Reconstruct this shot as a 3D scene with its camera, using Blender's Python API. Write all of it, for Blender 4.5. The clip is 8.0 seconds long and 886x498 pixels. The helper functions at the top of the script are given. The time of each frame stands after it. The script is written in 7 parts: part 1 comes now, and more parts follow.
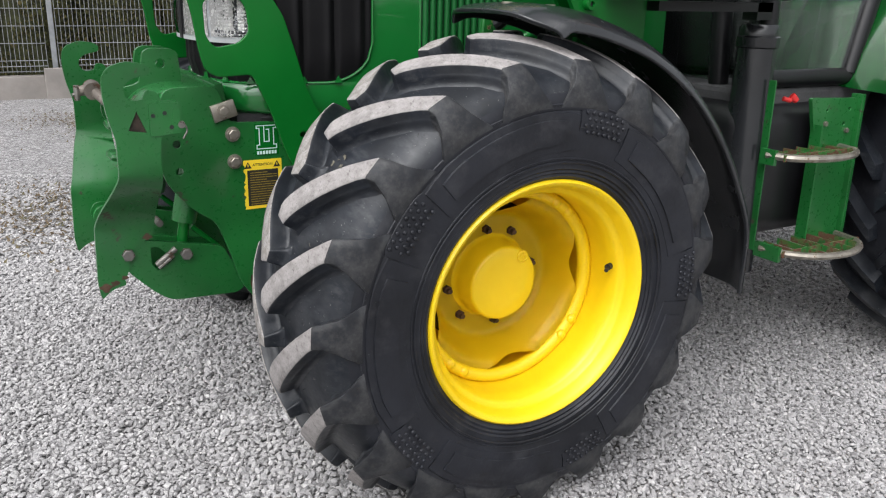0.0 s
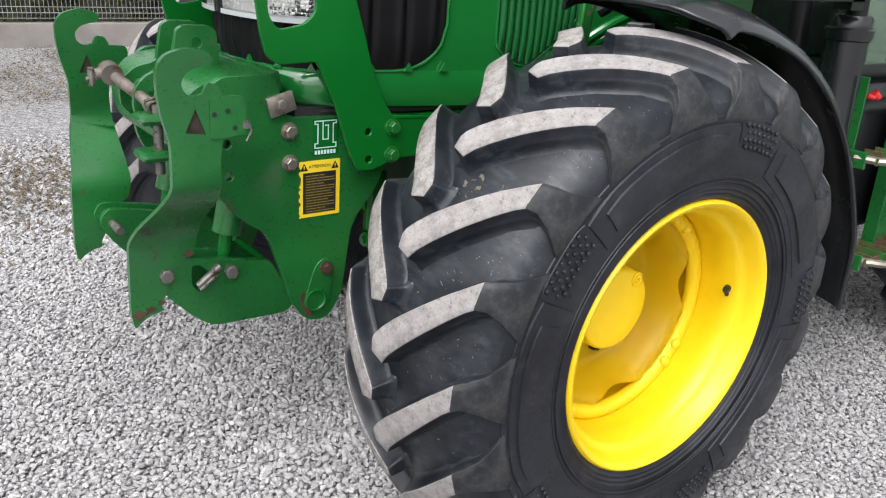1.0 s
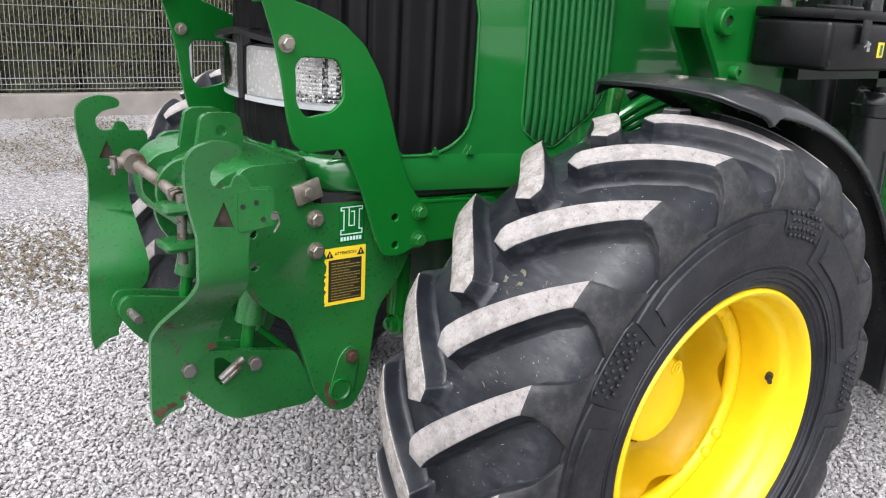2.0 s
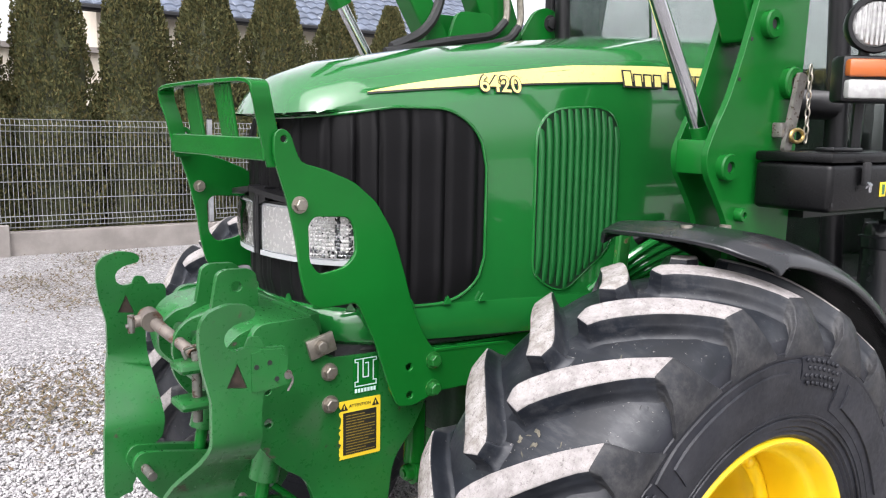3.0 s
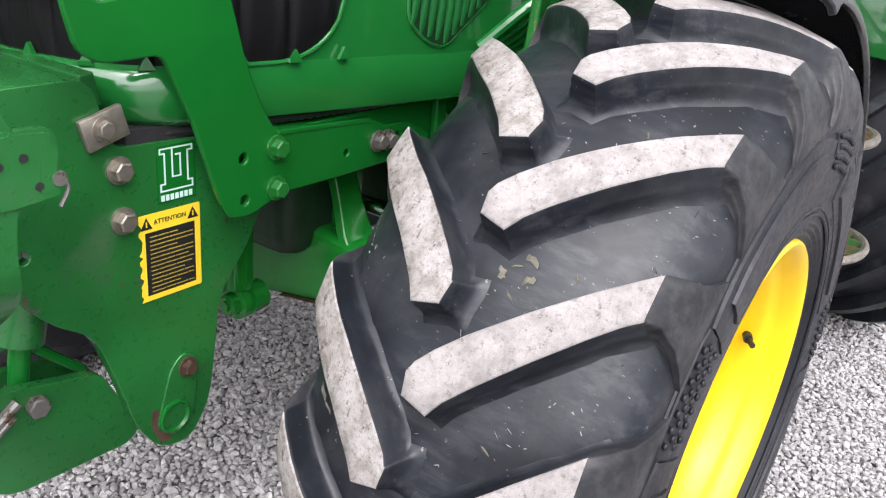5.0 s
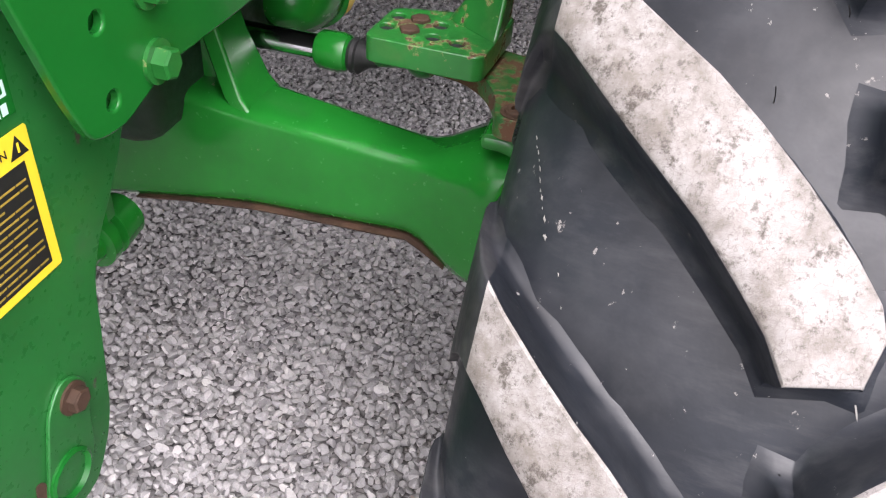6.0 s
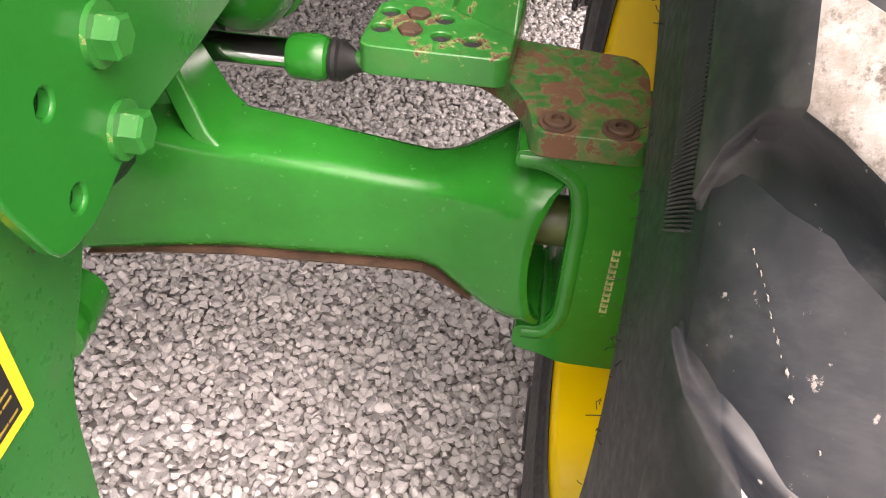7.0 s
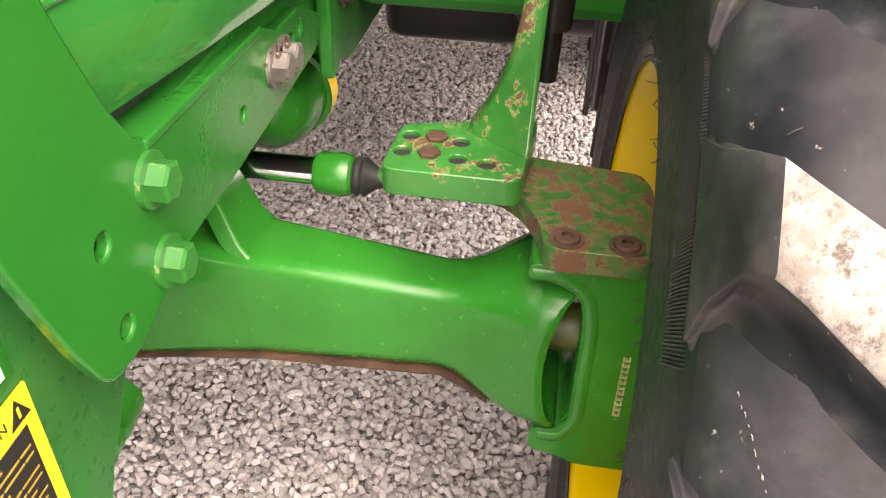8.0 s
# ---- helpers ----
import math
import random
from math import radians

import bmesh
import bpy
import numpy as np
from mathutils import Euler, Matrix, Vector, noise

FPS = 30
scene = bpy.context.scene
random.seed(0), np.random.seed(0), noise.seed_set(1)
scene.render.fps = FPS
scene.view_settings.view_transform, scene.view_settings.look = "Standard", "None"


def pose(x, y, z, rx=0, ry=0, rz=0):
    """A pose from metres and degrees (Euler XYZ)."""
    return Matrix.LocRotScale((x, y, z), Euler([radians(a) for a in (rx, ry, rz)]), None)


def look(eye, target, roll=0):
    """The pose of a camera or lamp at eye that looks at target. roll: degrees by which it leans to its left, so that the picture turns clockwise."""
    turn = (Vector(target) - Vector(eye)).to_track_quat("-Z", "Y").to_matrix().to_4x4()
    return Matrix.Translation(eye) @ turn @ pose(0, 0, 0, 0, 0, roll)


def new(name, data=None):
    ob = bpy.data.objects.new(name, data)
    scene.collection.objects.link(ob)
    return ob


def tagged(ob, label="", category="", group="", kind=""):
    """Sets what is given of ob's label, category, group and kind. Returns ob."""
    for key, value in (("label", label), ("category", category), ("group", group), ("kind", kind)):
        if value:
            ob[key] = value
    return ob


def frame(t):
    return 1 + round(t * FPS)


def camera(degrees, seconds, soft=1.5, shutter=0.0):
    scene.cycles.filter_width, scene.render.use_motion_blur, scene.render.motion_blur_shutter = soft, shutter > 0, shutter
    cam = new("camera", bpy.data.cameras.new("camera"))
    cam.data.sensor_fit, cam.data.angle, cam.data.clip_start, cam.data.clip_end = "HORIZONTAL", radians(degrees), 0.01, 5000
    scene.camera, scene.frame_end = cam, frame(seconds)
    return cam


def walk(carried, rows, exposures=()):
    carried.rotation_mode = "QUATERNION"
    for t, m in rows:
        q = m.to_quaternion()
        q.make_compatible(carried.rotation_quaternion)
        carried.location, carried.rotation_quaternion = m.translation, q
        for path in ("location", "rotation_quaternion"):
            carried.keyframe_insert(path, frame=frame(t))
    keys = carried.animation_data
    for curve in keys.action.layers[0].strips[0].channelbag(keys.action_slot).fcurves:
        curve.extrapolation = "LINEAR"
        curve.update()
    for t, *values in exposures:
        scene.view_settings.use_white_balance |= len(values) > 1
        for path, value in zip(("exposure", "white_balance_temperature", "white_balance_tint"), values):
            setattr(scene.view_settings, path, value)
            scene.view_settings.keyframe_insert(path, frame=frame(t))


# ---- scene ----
cam = camera(56.2, 8.0, soft=1.15)
PATH = [
    (0, (-1.222, -2.702, 1.395), (-0.259, -1.053, 0.798), 1.3),
    (0.5, (-1.264, -2.394, 1.411), (-0.327, -0.772, 0.712), 2.0),
    (1, (-1.461, -2.139, 1.435), (-0.314, -0.652, 0.746), 3.7),
    (1.5, (-1.488, -2.037, 1.436), (-0.323, -0.569, 0.737), 3.8),
    (2, (-1.477, -2.03, 1.48), (-0.309, -0.504, 0.925), 3.0),
    (2.2, (-1.481, -2.036, 1.516), (-0.315, -0.47, 1.08), 2.2),
    (3.3, (-1.448, -2.032, 1.566), (-0.293, -0.423, 1.289), 0.9),
    (3.5, (-1.433, -2.026, 1.559), (-0.278, -0.416, 1.287), 0.8),
    (4, (-1.342, -1.931, 1.499), (-0.121, -0.395, 1.112), 1.7),
    (4.2, (-1.321, -1.837, 1.459), (-0.026, -0.406, 0.935), 2.6),
    (5.3, (-1.142, -1.167, 1.345), (0.427, -0.257, 0.502), 5.2),
    (5.5, (-1.05, -1.035, 1.319), (0.467, -0.186, 0.33), 3.3),
    (5.7, (-0.986, -0.930, 1.298), (0.514, -0.222, 0.190), 2.6),
    (6, (-0.889, -0.772, 1.265), (0.644, -0.415, 0.031), 5.3),
    (6.2, (-0.832, -0.696, 1.255), (0.656, -0.466, -0.052), 5.8),
    (6.5, (-0.767, -0.629, 1.243), (0.687, -0.473, -0.122), 4.0),
    (7, (-0.721, -0.615, 1.242), (0.754, -0.456, -0.099), 2.9),
    (7.5, (-0.722, -0.611, 1.272), (0.812, -0.431, 0.002), 2.3),
    (8, (-0.737, -0.616, 1.299), (0.85, -0.392, 0.103), 1.4),
]
EXPOSURES = [(0.0, 0.76, 6350, 10), (1.0, 0.96, 6350, 10), (2.0, 1.20, 6350, 12), (3.5, 1.40, 6400, 15), (4.2, 1.42, 6400, 15), (5.5, 1.36, 6350, 16), (6.0, 1.76, 6500, 20), (6.8, 2.30, 7350, 24), (8.0, 2.54, 8150, 26)]
walk(cam, [(t, look(eye, target, roll)) for t, eye, target, roll in PATH], EXPOSURES)

# ==== body ====
from mathutils import geometry

# ---- world and light: a bright overcast sky ----
world = bpy.data.worlds.new("overcast_sky")
scene.world = world
world.use_nodes = True
wn = world.node_tree.nodes
wn.clear()
sky = wn.new("ShaderNodeTexSky")
sky.sky_type, sky.sun_disc = "NISHITA", False
sky.sun_elevation, sky.sun_rotation = radians(56), radians(235)
sky.air_density, sky.dust_density, sky.ozone_density = 1.0, 4.0, 1.0
grey = wn.new("ShaderNodeHueSaturation")
grey.inputs["Saturation"].default_value = 0.12
back = wn.new("ShaderNodeBackground")
back.inputs["Strength"].default_value = 0.15
wout = wn.new("ShaderNodeOutputWorld")
world.node_tree.links.new(sky.outputs[0], grey.inputs["Color"])
world.node_tree.links.new(grey.outputs[0], back.inputs["Color"])
world.node_tree.links.new(back.outputs[0], wout.inputs["Surface"])
sun = new("sun", bpy.data.lights.new("sun", "SUN"))
sun.data.energy, sun.data.angle, sun.data.color = 1.2, radians(80), (1.0, 0.98, 0.96)
sun.matrix_world = look((-4.6, -3.2, 8.3), (0, 0, 0))


# ---- materials ----
def shader(name):
    m = bpy.data.materials.new(name)
    m.use_nodes = True
    nt = m.node_tree
    return m, nt.nodes, nt.links, nt.nodes["Principled BSDF"]


def noise_node(n, l, scale, detail=4.0, rough=0.55):
    co = n.new("ShaderNodeTexCoord")
    t = n.new("ShaderNodeTexNoise")
    t.inputs["Scale"].default_value, t.inputs["Detail"].default_value, t.inputs["Roughness"].default_value = scale, detail, rough
    l.new(co.outputs["Object"], t.inputs["Vector"])
    return t


def ramp_node(n, l, src, a, b, ca=(0, 0, 0), cb=(1, 1, 1)):
    r = n.new("ShaderNodeValToRGB")
    r.color_ramp.elements[0].position, r.color_ramp.elements[1].position = a, b
    r.color_ramp.elements[0].color, r.color_ramp.elements[1].color = (*ca, 1), (*cb, 1)
    l.new(src, r.inputs[0])
    return r


def mix_node(n, l, fac, a, b):
    x = n.new("ShaderNodeMix")
    x.data_type = "RGBA"
    l.new(fac, x.inputs[0])
    for value, socket in ((a, x.inputs[6]), (b, x.inputs[7])):
        if isinstance(value, tuple):
            socket.default_value = (*value, 1)
        else:
            l.new(value, socket)
    return x.outputs[2]


def surface(name, colour, rough=0.5, metal=0.0, vary=0.12, big=3.0, fine=90.0, bump=0.15, coat=0.0, spots=None, spot_level=0.68, spot_scale=14.0, dust=None, dust_level=0.6, dust_scale=6.0, spec=0.5, chip_rim=None, streak=None):
    """Paint, rubber, metal or plastic: a colour that varies at two scales, with spots (rust, chips) and dust on top."""
    m, n, l, p = shader(name)
    lo = tuple(max(0, c * (1 - vary)) for c in colour)
    hi = tuple(c * (1 + vary) for c in colour)
    a = noise_node(n, l, big)
    col = mix_node(n, l, ramp_node(n, l, a.outputs[0], 0.35, 0.65).outputs[0], lo, hi)
    f = noise_node(n, l, fine, 3)
    if dust:
        d = noise_node(n, l, dust_scale, 6, 0.65)
        col = mix_node(n, l, ramp_node(n, l, d.outputs[0], dust_level - 0.12, dust_level + 0.16).outputs[0], col, dust)
    if streak:
        # dust wiped along the axle, in patches; its paleness also paints in sky sheen
        w = noise_node(n, l, 55, 7, 0.7)
        mp = n.new("ShaderNodeMapping")
        mp.inputs["Scale"].default_value = (1.0, 0.14, 1.0)
        co = n.new("ShaderNodeTexCoord")
        l.new(co.outputs["Object"], mp.inputs["Vector"])
        l.new(mp.outputs[0], w.inputs["Vector"])
        lines = ramp_node(n, l, w.outputs[0], 0.47, 0.66)
        patch = ramp_node(n, l, noise_node(n, l, 9, 3).outputs[0], 0.40, 0.62)
        both = n.new("ShaderNodeMath")
        both.operation = "MULTIPLY"
        l.new(lines.outputs[0], both.inputs[0])
        l.new(patch.outputs[0], both.inputs[1])
        col = mix_node(n, l, both.outputs[0], col, streak)
    rr = ramp_node(n, l, f.outputs[0], 0.3, 0.7, (rough * 0.85,) * 3, (min(1, rough * 1.2),) * 3)
    rough_out = rr.outputs[0]
    if spots:
        s = noise_node(n, l, spot_scale, 7, 0.7)
        if chip_rim:
            col = mix_node(n, l, ramp_node(n, l, s.outputs[0], spot_level - 0.013, spot_level - 0.004).outputs[0], col, chip_rim)
        mask = ramp_node(n, l, s.outputs[0], spot_level, spot_level + 0.03)
        col = mix_node(n, l, mask.outputs[0], col, spots)
        rough_out = mix_node(n, l, mask.outputs[0], rough_out, (0.85, 0.85, 0.85))
    l.new(col, p.inputs["Base Color"])
    l.new(rough_out, p.inputs["Roughness"])
    p.inputs["Metallic"].default_value, p.inputs["Coat Weight"].default_value, p.inputs["Coat Roughness"].default_value = metal, coat, 0.03
    p.inputs["Specular IOR Level"].default_value = spec
    if bump:
        b = n.new("ShaderNodeBump")
        b.inputs["Strength"].default_value, b.inputs["Distance"].default_value = bump, 0.004
        l.new(f.outputs[0], b.inputs["Height"])
        l.new(b.outputs[0], p.inputs["Normal"])
    return m


GREEN_C, RUST = (0.008, 0.125, 0.022), (0.10, 0.045, 0.024)
hood_green = surface("glossy_green_paint", GREEN_C, 0.16, vary=0.06, bump=0.006, coat=1.0, fine=30)
green = surface("green_paint", (0.004, 0.108, 0.014), 0.22, vary=0.12, bump=0.03, coat=0.0, spots=(0.02, 0.05, 0.02), spot_level=0.735, spot_scale=22, spec=0.28)
worn_green = surface("chipped_green_paint", (0.011, 0.108, 0.022), 0.30, vary=0.22, big=4, bump=0.05, coat=0.2, spots=(0.045, 0.040, 0.026), spot_level=0.635, spot_scale=11, dust=(0.06, 0.11, 0.06), dust_level=0.70, dust_scale=5)
axle_green = surface("axle_green_paint", (0.005, 0.135, 0.014), 0.23, vary=0.16, big=6, bump=0.06, coat=0.15, spots=RUST, spot_level=0.70, spot_scale=26, spec=0.34, chip_rim=(0.06, 0.16, 0.04))
rusty_green = surface("rusted_green_paint", (0.012, 0.11, 0.018), 0.5, vary=0.2, bump=0.2, spots=(0.095, 0.044, 0.022), spot_level=0.50, spot_scale=30, dust=(0.13, 0.085, 0.035), dust_level=0.58, dust_scale=42, chip_rim=(0.09, 0.105, 0.04))
text_cast = surface("bare_cast_marks", (0.30, 0.32, 0.14), 0.6, vary=0.3, big=60)
chip_green = surface("flaking_green_paint", (0.010, 0.125, 0.020), 0.34, vary=0.2, big=8, bump=0.08, coat=0.15, spots=(0.080, 0.040, 0.022), spot_level=0.575, spot_scale=24, dust=(0.05, 0.14, 0.035), dust_level=0.66, dust_scale=22, chip_rim=(0.16, 0.20, 0.07))
chip_worn = surface("scuffed_green_paint", (0.011, 0.108, 0.022), 0.30, vary=0.22, big=4, bump=0.05, coat=0.2, spots=(0.055, 0.040, 0.028), spot_level=0.625, spot_scale=12, dust=(0.02, 0.11, 0.035), dust_level=0.66, dust_scale=5)
silver_grey = surface("silver_grey_lamp_frame", (0.40, 0.41, 0.42), 0.3, vary=0.08, bump=0.02)
rust_mat = surface("rusty_steel", (0.068, 0.036, 0.022), 0.75, metal=0.2, vary=0.35, big=20, bump=0.3)
yellow = surface("yellow_paint", (0.84, 0.58, 0.004), 0.38, vary=0.05, bump=0.03, coat=0.1, spots=(0.12, 0.09, 0.02), spot_level=0.765, spot_scale=26)
rubber = surface("dusty_tyre_rubber", (0.0100, 0.0122, 0.0165), 0.36, vary=0.35, big=9, bump=0.10, fine=60, dust=(0.034, 0.036, 0.040), dust_level=0.62, dust_scale=8, spots=(0.20, 0.19, 0.18), spot_level=0.652, spot_scale=85, spec=0.35, streak=(0.040, 0.042, 0.046))
shoulder_rubber = surface("dusty_shoulder_rubber", (0.0150, 0.0162, 0.0195), 0.48, vary=0.35, big=12, bump=0.12, fine=70, dust=(0.048, 0.047, 0.047), dust_level=0.60, dust_scale=18, streak=(0.050, 0.050, 0.050), spots=(0.16, 0.15, 0.14), spot_level=0.68, spot_scale=90, spec=0.35)
sidewall_rubber = surface("tyre_sidewall_rubber", (0.0132, 0.0142, 0.0186), 0.46, vary=0.35, big=6, bump=0.12, dust=(0.045, 0.045, 0.05), dust_level=0.66, dust_scale=9, spots=(0.2, 0.19, 0.18), spot_level=0.765, spot_scale=48, spec=0.35)


def scuffed(name, pale, mid, deep, seen):
    """Rubber scuffed pale by the road: fine pale grain, small dark nicks and hair cracks; seen sets how much dark shows."""
    m, n, l, p = shader(name)
    a = noise_node(n, l, 34, 6, 0.7)
    col = mix_node(n, l, ramp_node(n, l, a.outputs[0], 0.34, 0.62).outputs[0], mid, pale)
    f = noise_node(n, l, 150, 9, 0.8)
    col = mix_node(n, l, ramp_node(n, l, f.outputs[0], 0.56 - seen, 0.66 - seen, (0, 0, 0), (0.75, 0.75, 0.75)).outputs[0], col, deep)
    big = noise_node(n, l, 23, 9, 0.8)
    col = mix_node(n, l, ramp_node(n, l, big.outputs[0], 0.60 - seen, 0.66 - seen).outputs[0], col, deep)
    co = n.new("ShaderNodeTexCoord")
    v = n.new("ShaderNodeTexVoronoi")
    v.feature = "DISTANCE_TO_EDGE"
    v.inputs["Scale"].default_value = 95
    warp = n.new("ShaderNodeMix")
    warp.data_type, warp.inputs[0].default_value = "RGBA", 0.03
    l.new(co.outputs["Object"], warp.inputs[6])
    l.new(noise_node(n, l, 60, 3).outputs["Color"], warp.inputs[7])
    l.new(warp.outputs[2], v.inputs["Vector"])
    crack = ramp_node(n, l, v.outputs["Distance"], 0.0, 0.035, (0.55, 0.55, 0.55), (0, 0, 0))
    col = mix_node(n, l, crack.outputs[0], col, mid)
    l.new(col, p.inputs["Base Color"])
    p.inputs["Roughness"].default_value, p.inputs["Specular IOR Level"].default_value = 0.85, 0.3
    b = n.new("ShaderNodeBump")
    b.inputs["Strength"].default_value, b.inputs["Distance"].default_value = 0.55, 0.003
    l.new(f.outputs[0], b.inputs["Height"])
    l.new(b.outputs[0], p.inputs["Normal"])
    return m


worn_tread = scuffed("scuffed_lug_rubber", (0.33, 0.307, 0.298), (0.20, 0.186, 0.18), (0.10, 0.092, 0.088), 0.02)
# inner row's copy: tan dirt, plus darkening that paints in its dimmer light
dim_dirty_tread = scuffed("dim_dirty_lug_rubber", (0.34, 0.322, 0.31), (0.175, 0.156, 0.138), (0.082, 0.072, 0.062), 0.036)
faded_plastic = surface("faded_black_plastic", (0.015, 0.016, 0.018), 0.24, vary=0.15, bump=0.0, fine=12, spec=0.7)
plastic = surface("black_plastic", (0.007, 0.007, 0.008), 0.34, vary=0.3, bump=0.05, fine=220, spec=0.4)
grille_black = surface("black_grille_mesh", (0.0042, 0.004, 0.0046), 0.55, vary=0.4, bump=0.12, fine=420, spec=0.16)
dark = surface("dark_shadowed_steel", (0.012, 0.012, 0.013), 0.7, vary=0.3, bump=0.1)
hose_rubber = surface("black_hose_rubber", (0.014, 0.014, 0.015), 0.5, vary=0.2)
chrome = surface("chrome_rod", (0.62, 0.63, 0.65), 0.12, metal=1.0, vary=0.05, bump=0.0)
dark_chrome = surface("dark_reflector_facet", (0.10, 0.10, 0.105), 0.15, metal=1.0, vary=0.1, bump=0.0)
zinc = surface("zinc_plated_steel", (0.33, 0.30, 0.255), 0.45, metal=0.85, vary=0.25, big=30, spots=(0.2, 0.13, 0.08), spot_level=0.62, spot_scale=40)
galvanised = surface("galvanised_wire", (0.27, 0.28, 0.29), 0.55, metal=0.3, vary=0.15, big=10)
concrete = surface("cast_concrete", (0.25, 0.228, 0.21), 0.9, vary=0.16, big=2.5, bump=0.4, fine=60, dust=(0.20, 0.18, 0.165), dust_level=0.60, dust_scale=3)
decal_yellow = surface("yellow_decal", (0.80, 0.58, 0.03), 0.4, vary=0.05, bump=0)
pale_yellow = surface("pale_yellow_decal", (0.80, 0.68, 0.22), 0.3, vary=0.04, bump=0)
decal_black = surface("black_decal", (0.012, 0.012, 0.012), 0.45, vary=0.1, bump=0)
mark_pale = surface("pale_mint_print", (0.50, 0.68, 0.62), 0.5, vary=0.06, bump=0)
decal_white = surface("white_decal", (0.74, 0.76, 0.75), 0.45, vary=0.06, bump=0)
amber = surface("amber_lens", (0.42, 0.105, 0.022), 0.2, vary=0.1, bump=0.1, coat=0.5)
red_plastic = surface("red_plastic", (0.5, 0.02, 0.02), 0.35)
reflector = surface("lamp_reflector", (0.62, 0.60, 0.57), 0.25, metal=0.4, vary=0.05, big=40, bump=0.0)
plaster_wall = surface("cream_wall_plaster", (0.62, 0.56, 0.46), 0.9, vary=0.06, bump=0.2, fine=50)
roof_tile = surface("slate_blue_roof_tile", (0.10, 0.12, 0.16), 0.55, vary=0.25, big=4)
bark = surface("tree_bark", (0.09, 0.06, 0.04), 0.9, vary=0.3, big=10, bump=0.5)


def glass_material(name, tint, rough=0.02, ior=1.5):
    m, n, l, p = shader(name)
    p.inputs["Base Color"].default_value = (*tint, 1)
    p.inputs["Roughness"].default_value, p.inputs["Transmission Weight"].default_value, p.inputs["IOR"].default_value = rough, 1.0, ior
    return m


glass = glass_material("tinted_cab_glass", (0.40, 0.48, 0.45))
# same glass for the doors, with the roofed cab's shade put into its colour
door_shade = glass_material("shade_dark_door_glass", (0.16, 0.20, 0.19), 0.02, 1.28)
lens_glass = glass_material("clear_lamp_lens", (0.95, 0.96, 0.97), 0.03, 1.22)


def island_material(name, stops, rough, bump_scale=120.0, bump=0.2):
    """For loose pieces joined in one mesh: each piece takes its own tone."""
    m, n, l, p = shader(name)
    g = n.new("ShaderNodeNewGeometry")
    r = n.new("ShaderNodeValToRGB")
    while len(r.color_ramp.elements) < len(stops):
        r.color_ramp.elements.new(0.5)
    for e, (pos, c) in zip(r.color_ramp.elements, stops):
        e.position, e.color = pos, (*c, 1)
    l.new(g.outputs["Random Per Island"], r.inputs[0])
    f = noise_node(n, l, bump_scale, 4, 0.65)
    col = n.new("ShaderNodeMix")
    col.data_type, col.blend_type = "RGBA", "MULTIPLY"
    col.inputs[0].default_value = 0.55
    l.new(r.outputs[0], col.inputs[6])
    l.new(ramp_node(n, l, f.outputs[0], 0.25, 0.7, (0.55, 0.55, 0.55), (1, 1, 1)).outputs[0], col.inputs[7])
    l.new(col.outputs[2], p.inputs["Base Color"])
    p.inputs["Roughness"].default_value = rough
    b = n.new("ShaderNodeBump")
    b.inputs["Strength"].default_value, b.inputs["Distance"].default_value = bump, 0.003
    l.new(f.outputs[0], b.inputs["Height"])
    l.new(b.outputs[0], p.inputs["Normal"])
    return m


stone_mat = island_material("grey_gravel_stone", [(0.0, (0.21, 0.205, 0.208)), (0.2, (0.36, 0.35, 0.351)), (0.8, (0.455, 0.442, 0.44)), (1.0, (0.56, 0.545, 0.535))], 0.85, 300, 0.5)
leaf_mat = island_material("dry_thuja_foliage", [(0.0, (0.044, 0.053, 0.016)), (0.5, (0.088, 0.090, 0.027)), (0.85, (0.120, 0.108, 0.034)), (1.0, (0.15, 0.118, 0.042))], 0.85, 60)
leaf_shade = surface("shaded_crown_core", (0.036, 0.039, 0.014), 0.9, vary=0.5, big=8, bump=0.8, fine=30)
weed_mat = island_material("dry_weeds", [(0.0, (0.075, 0.055, 0.032)), (0.6, (0.14, 0.10, 0.06)), (1.0, (0.11, 0.10, 0.045))], 0.9, 60)


